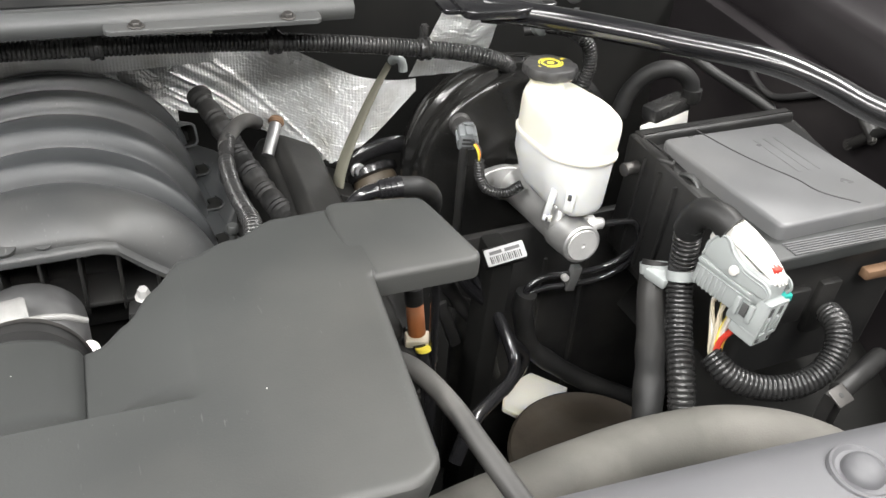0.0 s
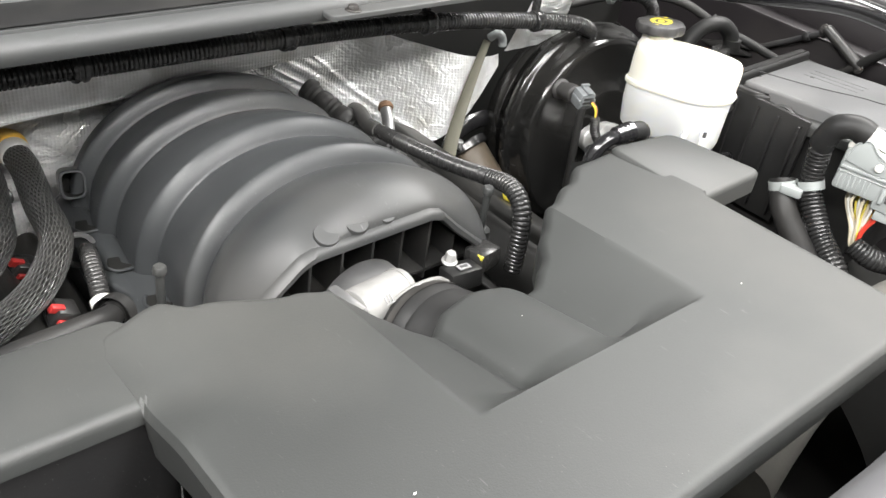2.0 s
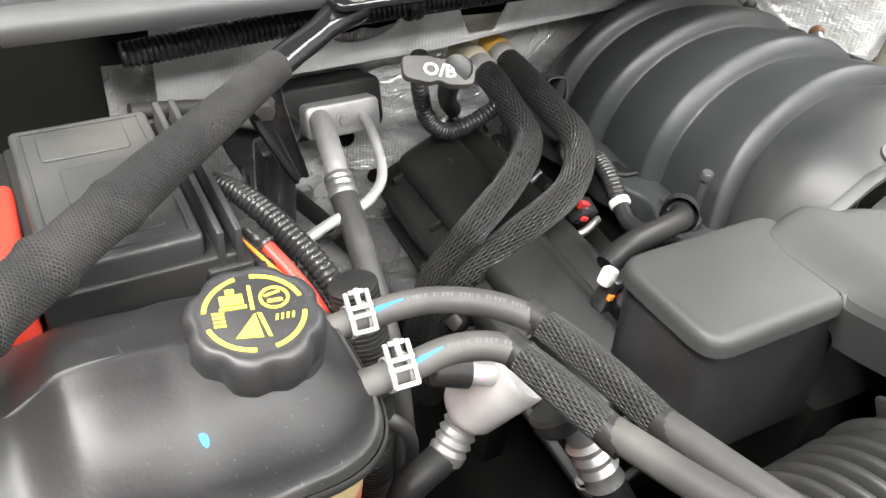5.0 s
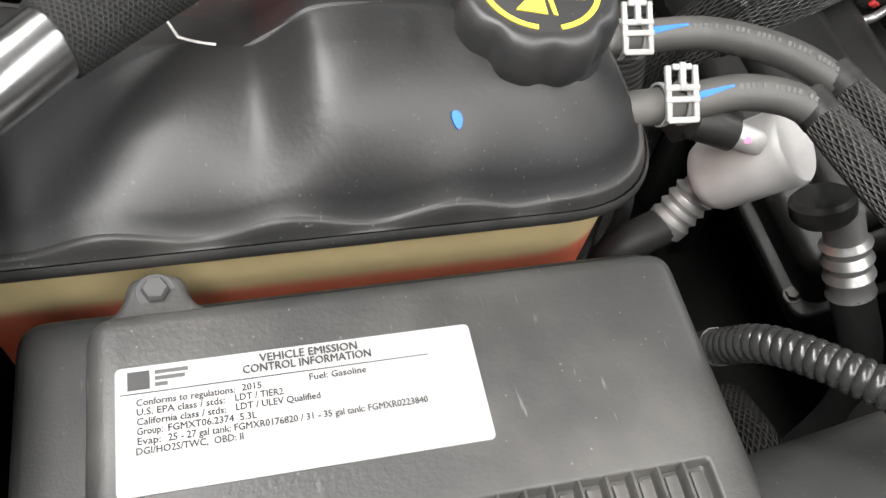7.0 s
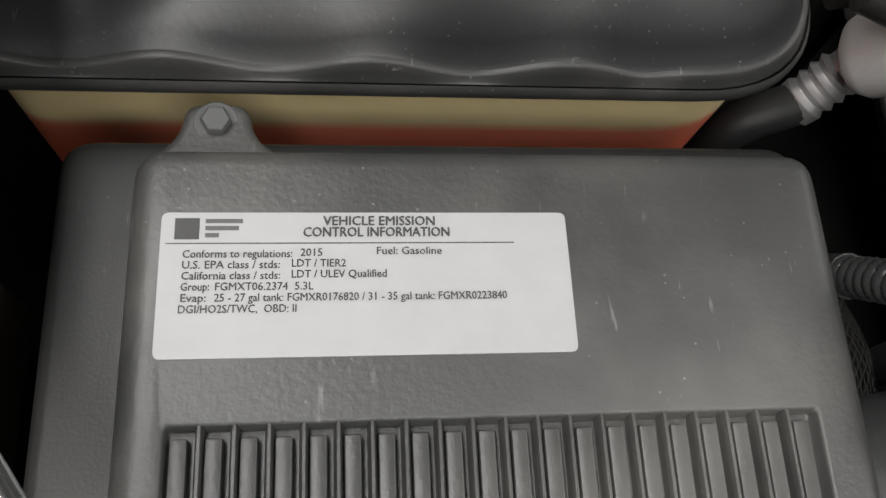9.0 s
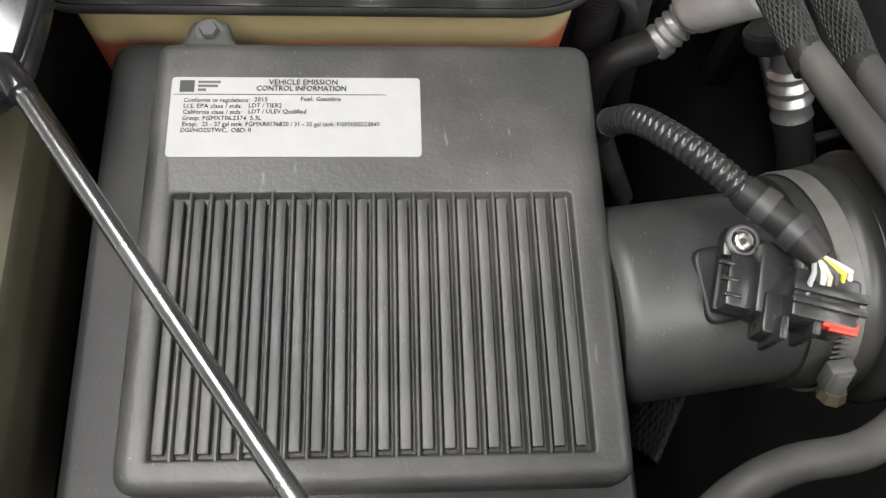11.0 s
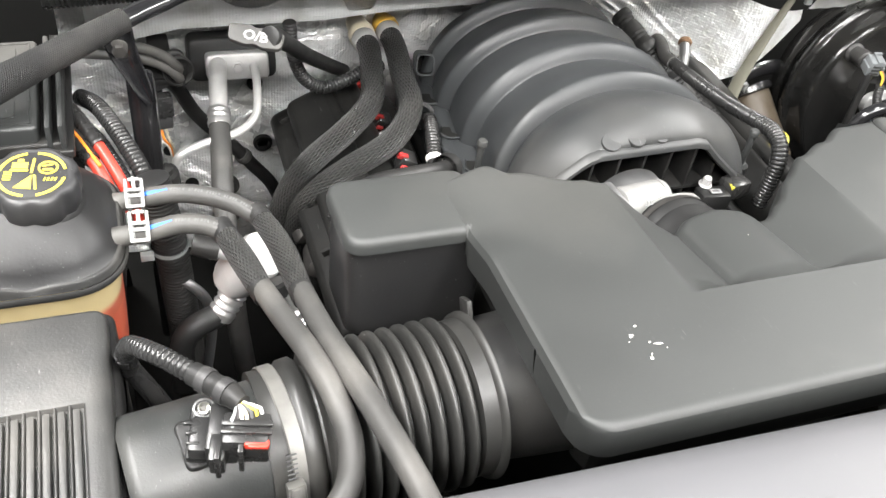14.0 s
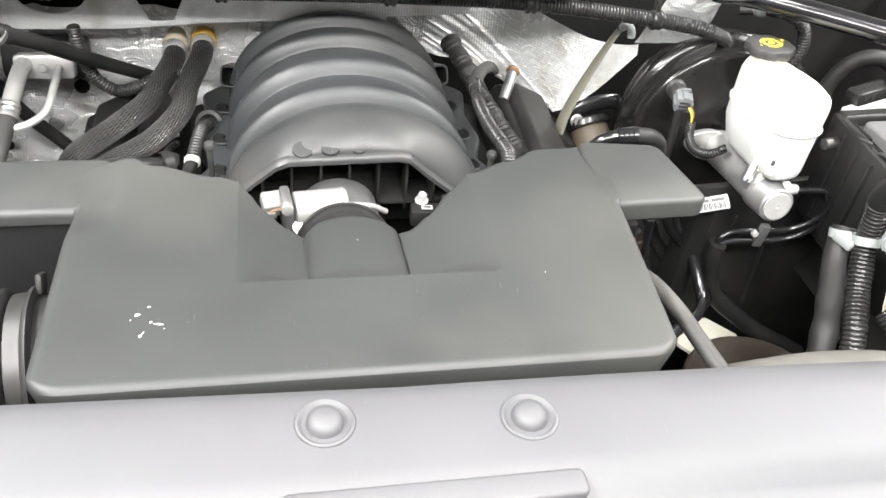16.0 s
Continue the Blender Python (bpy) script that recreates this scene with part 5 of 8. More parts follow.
lathe(bm, CM.translation, CM.to_3x3() @ Vector((0, 0, 1)), [(-0.012, 0.0345), (-0.011, 0.0365), (-0.004, 0.0395), (0.004, 0.0402), (0.012, 0.0400), (0.016, 0.0392), (0.0190, 0.0375), (0.0205, 0.0350), (0.0208, 0.0325), (0.0200, 0.0312), (0.0203, 0.0300), (0.0203, 0.0)], 120, wobble=lambda t, s: 1 - 0.085 * (0.5 + 0.5 * math.cos(8 * t + 0.5)) ** 2.2 * smooth(-0.0125, -0.009, s) * (1 - 0.35 * smooth(0.017, 0.0207, s)))
cap = part("cap", bm, CAPBLK, tank, "black scalloped screw cap with yellow symbols", sharp=50)


def cap_mark(outline, h=0.0203):
    bm = B(); prism(bm, outline, h, h + 0.0006, 0, CM @ rot(0, 0, -8).to_4x4()); part("symbol", bm, YELLOW, cap)


def ring_arc(r0, r1, a0, a1, c=(0, 0), n_=14):
    c = Vector(c)
    A = [radians(a0 + (a1 - a0) * k / n_) for k in range(n_ + 1)]
    return [c + Vector((math.cos(t), math.sin(t))) * r1 for t in A] + [c + Vector((math.cos(t), math.sin(t))) * r0 for t in A[::-1]]
V2 = lambda *pts: [Vector(p) for p in pts]
for a0, a1 in ((14, 86), (104, 170), (196, 262), (284, 350)):
    cap_mark(ring_arc(0.0262, 0.0288, a0, a1))
# the radiator symbol: a filled panel with a neck and waves below
cap_mark(V2((-0.0185, 0.0040), (-0.0035, 0.0040), (-0.0035, 0.0062), (-0.0185, 0.0062)))
cap_mark(V2((-0.0175, 0.0074), (-0.0045, 0.0074), (-0.0045, 0.0150), (-0.0175, 0.0150)))
cap_mark(V2((-0.0135, 0.0158), (-0.0085, 0.0158), (-0.0085, 0.0195), (-0.0135, 0.0195)))
# the warning triangle, filled, with its gap
cap_mark(V2((-0.0130, -0.0170), (0.0015, -0.0190), (0.0, -0.0010)))
# the thermometer in its ring
cap_mark(ring_arc(0.0068, 0.0086, 0, 359, (0.0125, 0.0085), 28))
cap_mark(V2((0.0075, 0.0095), (0.0165, 0.0120), (0.0162, 0.0136), (0.0070, 0.0112)))
cap_mark(V2((0.0080, 0.0050), (0.0170, 0.0050), (0.0166, 0.0074), (0.0085, 0.0074)))
# slanting strokes between them
cap_mark(V2((0.0010, -0.0008), (0.0035, -0.0016), (0.0062, -0.0195), (0.0042, -0.0190)))
cap_mark(V2((-0.0018, 0.0020), (0.0004, 0.0018), (0.0010, 0.0205), (-0.0010, 0.0205)))
for k in range(4):
    cap_mark(V2((0.0100 + 0.0030 * k, -0.0085), (0.0115 + 0.0030 * k, -0.0085), (0.0125 + 0.0030 * k, -0.0045), (0.0110 + 0.0030 * k, -0.0045)))
for k in range(4):
    cap_mark(V2((-0.0230, -0.0070 + 0.0030 * k), (-0.0165, -0.0076 + 0.0030 * k), (-0.0165, -0.0060 + 0.0030 * k), (-0.0230, -0.0054 + 0.0030 * k)))

# ---- two small coolant hoses from the tank, over the bellows to the nose ----
def hose_run(lab_, a, braid, run, clampat, mark):
    h = thing("coolant_hose", lab_, "hose", Vector(a[0]) - Vector((0, 0, 0.02)), "tank hoses")
    bm = B(); tube(bm, a, 0.0098, 18); part("hose", bm, RUBBER, h)
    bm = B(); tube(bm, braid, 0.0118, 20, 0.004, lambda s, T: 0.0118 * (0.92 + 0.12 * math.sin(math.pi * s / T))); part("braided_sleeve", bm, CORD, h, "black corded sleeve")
    for q, q2 in ((braid[0], braid[1]), (braid[-1], braid[-2])):
        q, q2 = Vector(q), Vector(q2)
        bm = B(); tube(bm, [q - (q2 - q).normalized() * 0.010, q + (q2 - q).normalized() * 0.006], 0.0114, 18, 0.002, lambda s, T: 0.0114 + 0.0008 * noise.noise(Vector((s * 300, q.x * 90, 5)))); part("sleeve_end", bm, RUBBERD, h, "taped sleeve end")
    bm = B(); tube(bm, run, 0.0104, 18); part("front_hose", bm, RUBBER, h)
    c = Vector(clampat)
    bm = B()
    for dx in (-0.006, 0.006):
        lathe(bm, c + Vector((dx - 0.0015, 0, 0)), (1, 0, 0), [(0, 0.0118), (0.003, 0.0118), (0.003, 0.0106), (0, 0.0106), (0, 0.0118)], 24, close=False)
    part("spring_clamp", bm, CLAMPPL, h, "white spring clamp")
    bm = B()
    F = place(c + Vector((0, -0.006, 0.0125)), (1, -0.05, 0), (0, 0.80, 0.60))
    for lx in (-0.0075, 0.0075):
        box(bm, F @ Vector((lx, 0.001, 0)), (0.0032, 0.029, 0.003), F.to_3x3(), bevel=0.0008)
    for ly, lw in ((-0.0125, 0.017), (-0.002, 0.019), (0.004, 0.019), (0.0145, 0.011)):
        box(bm, F @ Vector((0, ly, 0.0005)), (lw, 0.0034, 0.003), F.to_3x3(), bevel=0.0008)
    box(bm, F @ Vector((0, 0.010, 0.001)), (0.0035, 0.014, 0.003), F.to_3x3(), bevel=0.0006)
    part("clamp_ladder", bm, CLAMPPL, h, "white open clamp frame")
    p = spline(a, 0.003)
    up = Vector((0, -0.45, 0.9)).normalized()
    def on_hose(path, i, dv=0.0):
        q, q2 = path[i], path[i + 1]
        side = (q2 - q).normalized().cross(up)
        return place(q + up * 0.0099 + side * dv, q2 - q, up.cross(q2 - q))
    for j in range(mark[0], mark[0] + 8):
        bm = B(); prism(bm, [Vector(v) for v in rect(-0.0005, -0.0022 + 0.0004 * (j - mark[0]), 0.0036, 0.0020)], -0.0003, 0.0003, 0, on_hose(p, j)); part("blue_mark", bm, BLUE, h, "blue paint stroke")
    n = 0
    for path, i0, i1 in ((p, mark[0] + 9, len(p) - 4), (spline(run, 0.003), 26, 52)):
        for i in range(i0, min(i1, len(path) - 2)):
            n += 1
            if n % 6 == 0:
                continue
            M = on_hose(path, i, -0.0006)
            bm = B(); prism(bm, [Vector(v) for v in rect(0.0002, -0.0015, 0.0020 if n % 4 else 0.0010, 0.0015)], -0.0004, 0.0003, 0, M); part("print", bm, FADED, h)
    return h
hose_run("black rubber coolant hose with braided sleeve", [(-0.606, 0.406, 1.032), (-0.575, 0.406, 1.035), (-0.535, 0.400, 1.040), (-0.492, 0.378, 1.040), (-0.465, 0.352, 1.035)], [(-0.468, 0.356, 1.037), (-0.457, 0.318, 1.036), (-0.450, 0.240, 1.045)], [(-0.450, 0.244, 1.045), (-0.445, 0.172, 1.067), (-0.436, 0.115, 1.080), (-0.427, 0.063, 1.088), (-0.415, -0.005, 1.090), (-0.405, -0.07, 1.075)], (-0.583, 0.406, 1.034), (10, 15))
hose_run("black rubber coolant hose with braided sleeve", [(-0.606, 0.348, 1.040), (-0.576, 0.347, 1.043), (-0.545, 0.345, 1.050), (-0.520, 0.336, 1.052), (-0.505, 0.324, 1.050)], [(-0.507, 0.327, 1.050), (-0.497, 0.295, 1.048), (-0.485, 0.250, 1.046)], [(-0.485, 0.254, 1.046), (-0.475, 0.204, 1.059), (-0.463, 0.146, 1.075), (-0.453, 0.100, 1.074), (-0.448, 0.066, 1.056), (-0.457, 0.040, 1.036), (-0.488, 0.017, 1.029), (-0.534, 0.008, 1.028), (-0.560, -0.004, 1.022), (-0.584, -0.028, 0.990), (-0.590, -0.04, 0.93)], (-0.582, 0.347, 1.043), (10, 15))

# ---- upright conduit, zip tie and pipes behind the tank ----
upr = thing("upright_harness", "thick black corrugated harness standing beside the tank", "harness", (-0.55, 0.43, 0.6))
bm = B(); conduit(bm, [(-0.565, 0.455, 1.02), (-0.556, 0.44, 0.95), (-0.551, 0.432, 0.85), (-0.548, 0.43, 0.7), (-0.55, 0.44, 0.6)], 0.0190, 0.0044, 18); part("conduit", bm, RUBBERD, upr)
bm = B(); lathe(bm, (-0.556, 0.439, 0.938), (0, 0.1, -1), [(0, 0.0212), (0.005, 0.0212), (0.005, 0.0200), (0, 0.0200)], 24, close=False); box(bm, (-0.580, 0.425, 0.935), (0.014, 0.008, 0.009), bevel=0.001); part("zip_tie", bm, GREYCON, upr, "grey cable tie")
bm = B()
upl = thing("battery_harness", "black corrugated harness with red battery cables", "harness", (-0.6, 0.5, 0.95))
conduit(bm, [(-0.630, 0.625, 1.010), (-0.612, 0.585, 1.024), (-0.590, 0.525, 1.022), (-0.570, 0.475, 1.000), (-0.560, 0.45, 0.96)], 0.0102, 0.0052); part("conduit", bm, CONDUIT, upl)
bm = B(); conduit(bm, [(-0.640, 0.590, 0.995), (-0.622, 0.555, 1.010), (-0.602, 0.505, 1.008), (-0.585, 0.465, 0.985), (-0.578, 0.445, 0.95)], 0.0085, 0.0048); part("conduit", bm, CONDUIT, upl)
for k, (mt, pts) in enumerate(((RED, [(-0.668, 0.60, 1.04), (-0.640, 0.555, 1.045), (-0.612, 0.500, 1.030), (-0.590, 0.455, 1.00), (-0.58, 0.44, 0.96)]), (RED, [(-0.662, 0.56, 1.03), (-0.640, 0.520, 1.035), (-0.615, 0.468, 1.025), (-0.598, 0.435, 0.99)]), (ORANGE, [(-0.656, 0.552, 1.040), (-0.637, 0.516, 1.044), (-0.613, 0.465, 1.033)]))):
    bm = B(); tube(bm, pts, 0.0063 if k < 2 else 0.0019, 12); part("cable", bm, mt, upl, "red battery cable" if k < 2 else "orange wire")
for pts in ([(-0.670, 0.604, 1.040), (-0.640, 0.555, 1.045), (-0.613, 0.502, 1.031)], [(-0.664, 0.564, 1.030), (-0.640, 0.520, 1.036), (-0.620, 0.479, 1.029)]):
    bm = B(); tube(bm, pts, 0.0088, 14, 0.003, lambda s, T: 0.0088 + 0.0006 * math.sin(s * 1300)); part("cable_sleeve", bm, CONDUIT, upl, "black sleeve on the red cable")

# ---- braced tube with fabric sleeve, plate and stay rod on the wing ----
brace = thing("fender_brace", "black tube brace with knitted sleeve and bolted plate", "brace", (-0.85, 0.16, 1.2))
A_, S_, Z_ = Vector((-0.925, 0.292, 1.104)), Vector((-0.872, 0.342, 1.114)), Vector((-0.556, 0.602, 1.128))
D_ = (Z_ - S_).normalized()
bm = B(); tube(bm, [A_, A_.lerp(S_, 0.5), S_ + D_ * 0.01, S_ + D_ * 0.05], 0.0145, 20, 0.005, lambda s, T: 0.0115 + 0.004 * smooth(0.0, 0.05, s)); part("tube_end", bm, CHROME, brace, "bright flattened tube end")
bm = B(); tube(bm, [S_ + D_ * 0.03, S_.lerp(Z_, 0.5), Z_, (-0.530, 0.623, 1.1275), (-0.505, 0.644, 1.128), (-0.478, 0.662, 1.130)], 0.0125, 18, 0.006, lambda s, T: 0.0125 + 0.005 * smooth(T - 0.05, T, s), flat=0.8); part("tube", bm, GLOSS, brace)
bm = B()
def sleeve_r(s, T):
    r = 0.0172 + 0.0012 * noise.noise(Vector((s * 14, 2.0, 0))) - 0.0035 * smooth(0.20, 0.36, s)
    for c, w in ((0.095, 0.0024), (0.145, 0.0030), (0.205, 0.0018)):
        r += w * math.exp(-((s - c) / 0.006) ** 2)
    return r
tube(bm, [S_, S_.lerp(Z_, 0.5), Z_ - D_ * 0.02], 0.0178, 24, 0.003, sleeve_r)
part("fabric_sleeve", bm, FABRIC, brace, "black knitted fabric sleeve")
bm = B()
PO = rounded([(-0.954, 0.396), (-0.929, 0.371), (-0.916, 0.347), (-0.915, 0.238), (-0.919, 0.198), (-0.931, 0.180), (-0.950, 0.170), (-0.972, 0.176), (-0.984, 0.215), (-0.986, 0.390)], 0.010)
PM = Matrix.Translation((0, 0, 1.105)); prism(bm, PO, -0.016, 0.0, 0.004, PM); plate = part("plate", bm, GLOSS, brace, "glossy black pressed bracket plate")
bm = B(); tube(bm, [(p.x - 0.004, p.y, 1.1055) for p in PO[3:34]], 0.0020, 8, 0.004); part("pressed_rim", bm, GLOSS, plate)
for py in (0.315, 0.231):
    bm = B(); hexbolt(bm, (-0.949, py, 1.105), (0, 0, 1), 0.0065, 0.006, 0.0110); part("bolt", bm, DULLST, plate)
for k in range(9):
    cy = 0.352 - 0.003 * k if k < 4 else 0.285 - 0.005 * (k - 4)
    bm = B(); tube(bm, [(-0.945 + 0.005 * (k % 4), cy, 1.1062), (-0.941 + 0.004 * (k % 3), cy - 0.007, 1.1062), (-0.946 + 0.005 * (k % 4), cy - 0.011, 1.1062), (-0.938 + 0.004 * (k % 3), cy - 0.016, 1.1062)], 0.0008, 6); part("chalk_mark", bm, PAPER, plate, "illegible white chalk mark")
bm = B(); box(bm, (-1.02, 0.28, 1.085), (0.09, 0.12, 0.012), bevel=0.003); part("wing_arm", bm, DEEP, brace, "dull black arm to the wing")
wb = thing("wing_bracket", "black pressed bracket on the wing edge", "bracket", (-0.98, 0.0, 1.0))
bm = B(); prism(bm, rounded([(-1.06, 0.065), (-0.948, 0.058), (-0.930, 0.035), (-0.921, 0.0), (-0.925, -0.06), (-1.06, -0.06)], 0.014), 1.052, 1.070, 0.004); part("plate", bm, GLOSS, wb)
bm = B(); tube(bm, [(-0.952, 0.050, 1.0705), (-0.936, 0.030, 1.0705), (-0.928, 0.0, 1.0705), (-0.931, -0.055, 1.0705)], 0.0018, 8); part("pressed_rim", bm, GLOSS, wb)
bm = B(); box(bm, (-1.02, 0.0, 1.03), (0.06, 0.08, 0.05), bevel=0.004); part("foot", bm, GLOSS, wb)
rod = thing("stay_rod", "thin polished steel stay rod over the air box", "rod", (-0.75, -0.06, 1.1))
bm = B(); tube(bm, [(-0.921, 0.190, 1.108), (-0.72, -0.093, 1.131)], 0.0048, 14, 0.02); part("shaft", bm, CHROME, rod)
bm = B(); cyl(bm, (-0.928, 0.200, 1.106), (-0.914, 0.180, 1.109), 0.0075, 16); part("rod_end", bm, GLOSS, rod)
bm = B(); cyl(bm, (-0.726, -0.085, 1.131), (-0.712, -0.104, 1.131), 0.0075, 16); part("rod_end", bm, GLOSS, rod)
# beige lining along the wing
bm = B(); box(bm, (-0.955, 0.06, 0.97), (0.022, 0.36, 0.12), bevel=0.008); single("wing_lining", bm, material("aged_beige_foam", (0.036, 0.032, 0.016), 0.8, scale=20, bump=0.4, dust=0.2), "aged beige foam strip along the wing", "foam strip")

# ---- battery: red terminal cover, black fuse block ----
battery = thing("battery", "black car battery with red terminal cover", "battery", (-0.76, 0.56, 0.78))
bm = B(); box(bm, (-0.78, 0.60, 0.92), (0.24, 0.22, 0.20), bevel=0.008); part("case", bm, DARK, battery)
bm = B(); prism(bm, rounded([(-0.872, 0.462), (-0.772, 0.462), (-0.766, 0.592), (-0.858, 0.592)], 0.010), 0.99, 1.070, 0.006); part("terminal_cover", bm, RED, battery, "bright red plastic terminal cover")
fb = thing("battery_fuse_block", "black battery fuse block with flat lid", "fuse box", (-0.70, 0.53, 0.95))
bm = B(); prism(bm, rounded(rect(-0.768, 0.466, -0.640, 0.640), 0.006), 1.02, 1.066, 0.003); part("case", bm, DARK, fb)
bm = B(); prism(bm, rounded(rect(-0.762, 0.470, -0.664, 0.632), 0.006), 1.066, 1.084, 0.004); part("lid", bm, PLASTIC, fb)
bm = B(); prism(bm, rounded(rect(-0.736, 0.530, -0.690, 0.572), 0.004), 1.084, 1.0855, 0.0008); part("embossed_panel", bm, PLASTIC, fb)
for c_, d_ in (((-0.713, 0.478, 1.0845), (0.086, 0.002, 0.002)), ((-0.713, 0.624, 1.0845), (0.086, 0.002, 0.002)), ((-0.671, 0.551, 1.0845), (0.002, 0.144, 0.002)), ((-0.755, 0.551, 1.0845), (0.002, 0.144, 0.002))):
    bm = B(); box(bm, c_, d_, bevel=0.0006); part("lid_bead", bm, PLASTIC, fb)
bm = B(); prism(bm, rounded(rect(-0.745, 0.488, -0.684, 0.520), 0.004), 1.084, 1.0858, 0.0008); part("embossed_panel", bm, PLASTIC, fb)
bm = B(); prism(bm, rounded(rect(-0.745, 0.584, -0.684, 0.616), 0.004), 1.084, 1.0858, 0.0008); part("embossed_panel", bm, PLASTIC, fb)
# peg hole as a black patch coloured like its inner shade
bm = B(); prism(bm, rounded(rect(-0.6785, 0.4765, -0.6735, 0.4815), 0.0008), 1.0835, 1.0845, 0.0002); part("peg_hole_patch", bm, INK, fb, "small black patch for a shaded peg hole")
bm = B(); prism(bm, rounded(rect(-0.666, 0.462, -0.634, 0.642), 0.004), 1.050, 1.058, 0.002); part("side_ledge", bm, DARK, fb)
for dx in (0.0, 0.012):
    bm = B(); box(bm, (-0.655 + dx, 0.55, 1.062), (0.005, 0.17, 0.05), bevel=0.0015); part("side_rail", bm, PLASTIC, fb)

# ---- suspension bracket, with a bolt, near the end of the brace ----
bk = thing("brace_bracket", "black gusset bracket with a hex bolt", "bracket", (-0.57, 0.6, 0.9))
GM = place((-0.580, 0.602, 1.084), (1, 0.02, 0), (0, 0.118, 1))
GL, GR = [(-0.0170, 0.020), (-0.0150, 0.004), (-0.0095, -0.012), (0.0120, -0.055), (0.0215, -0.068)], [(0.0170, 0.024), (0.0185, 0.004), (0.0215, -0.012), (0.0300, -0.050), (0.0310, -0.064)]
bm = B()
def gusset(u, v):
    """A pressed channel: raised rims, hollow middle."""
    k = min(3, int(v * 4)); f = v * 4 - k
    l = Vector(GL[k]).lerp(Vector(GL[k + 1]), f); r = Vector(GR[k]).lerp(Vector(GR[k + 1]), f)
    p = l.lerp(r, u)
    return GM @ Vector((p.x, p.y, 0.007 * abs(2 * u - 1) ** 2.2 - 0.008 * max(0.0, (abs(2 * u - 1) - 0.86) / 0.14) + 0.006 * v))
grid(bm, 24, 24, gusset); bmesh.ops.recalc_face_normals(bm, faces=bm.faces)
bmesh.ops.solidify(bm, geom=bm.faces[:], thickness=0.003)
part("gusset", bm, GLOSS, bk, sharp=60)
bm = B(); box(bm, (-0.562, 0.632, 0.80), (0.032, 0.03, 0.46), bevel=0.006); part("post", bm, GLOSS, bk)
bm = B(); hexbolt(bm, GM @ Vector((0.0, 0.0, 0.001)), GM.to_3x3() @ Vector((0, 0, 1)), 0.008, 0.008, 0.0125); part("bolt", bm, DULLST, bk)

# ---- heater hoses in braided sleeves ----
for lab_, pts, mt, cl in (("black braided heater hose with pale fitting", [(-0.233, 0.832, 0.938), (-0.233, 0.80, 0.939), (-0.246, 0.735, 0.940), (-0.266, 0.665, 0.940), (-0.307, 0.628, 0.925), (-0.360, 0.606, 0.895), (-0.388, 0.615, 0.84), (-0.40, 0.625, 0.77), (-0.40, 0.63, 0.62)], TAN, "tan plastic fitting"), ("black braided heater hose with ochre fitting", [(-0.190, 0.852, 0.936), (-0.191, 0.81, 0.938), (-0.206, 0.715, 0.945), (-0.216, 0.640, 0.942), (-0.253, 0.596, 0.925), (-0.320, 0.586, 0.888), (-0.366, 0.595, 0.840), (-0.380, 0.610, 0.77), (-0.38, 0.62, 0.62)], YELLOWPL, "ochre plastic fitting")):
    h = thing("heater_hose", lab_, "hose", pts[-1], "heater hoses")
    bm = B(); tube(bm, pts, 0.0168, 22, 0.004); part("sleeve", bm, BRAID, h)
    d = (Vector(pts[0]) - Vector(pts[1])).normalized(); o = Vector(pts[0])
    bm = B(); lathe(bm, o - d * 0.02, d, [(0, 0.0172), (0.004, 0.019), (0.018, 0.019), (0.022, 0.017)], 24); part("collar", bm, ALUB, h, "pale metal collar")
    bm = B(); lathe(bm, o + d * 0.002, d, [(0, 0.0180), (0.004, 0.0205), (0.014, 0.0205), (0.018, 0.0175), (0.04, 0.016), (0.06, 0.014)], 24); part("fitting", bm, mt, h, cl)

# ---- air-conditioning block and lines ----
ac = thing("air_conditioning_block", "aluminium air-conditioning block with two pipes", "pipe block", (-0.43, 0.85, 0.88))
bm = B(); prism(bm, rounded(rect(-0.062, -0.03, 0.062, 0.032), 0.014), -0.02, 0.03, 0.005, place((-0.430, 0.845, 0.915), (1, 0, 0), (0, 0.35, 1))); part("gasket", bm, RUBBERD, ac, "black rubber gasket")
bm = B(); prism(bm, rounded(rect(-0.044, -0.018, 0.044, 0.020), 0.008), 0.0, 0.022, 0.003, place((-0.426, 0.815, 0.918), (1, 0, 0), (0, 0.35, 1))); part("block", bm, ALUB, ac)
bm = B(); tube(bm, [(-0.452, 0.815, 0.925), (-0.456, 0.785, 0.930), (-0.461, 0.745, 0.920), (-0.467, 0.700, 0.900)], 0.0125, 18); part("pipe", bm, ALUB, ac)
bm = B(); lathe(bm, (-0.4645, 0.720, 0.909), (-0.1, -0.88, -0.42), [(0, 0.0145), (0.005, 0.016), (0.008, 0.0145), (0.012, 0.016), (0.016, 0.0145), (0.02, 0.016), (0.026, 0.0155)], 24); part("crimp", bm, CRIMP, ac)
bm = B(); tube(bm, [(-0.467, 0.700, 0.900), (-0.472, 0.650, 0.885), (-0.478, 0.600, 0.865), (-0.482, 0.54, 0.82), (-0.48, 0.5, 0.72), (-0.47, 0.48, 0.6)], 0.0142, 18); part("hose", bm, RUBBER, ac)
bm = B(); tube(bm, [(-0.405, 0.812, 0.920), (-0.404, 0.788, 0.926), (-0.407, 0.750, 0.918), (-0.416, 0.712, 0.900), (-0.440, 0.690, 0.892), (-0.500, 0.665, 0.892), (-0.526, 0.655, 0.886), (-0.534, 0.655, 0.86), (-0.536, 0.655, 0.80)], 0.0058, 14); part("thin_pipe", bm, ALUB, ac)
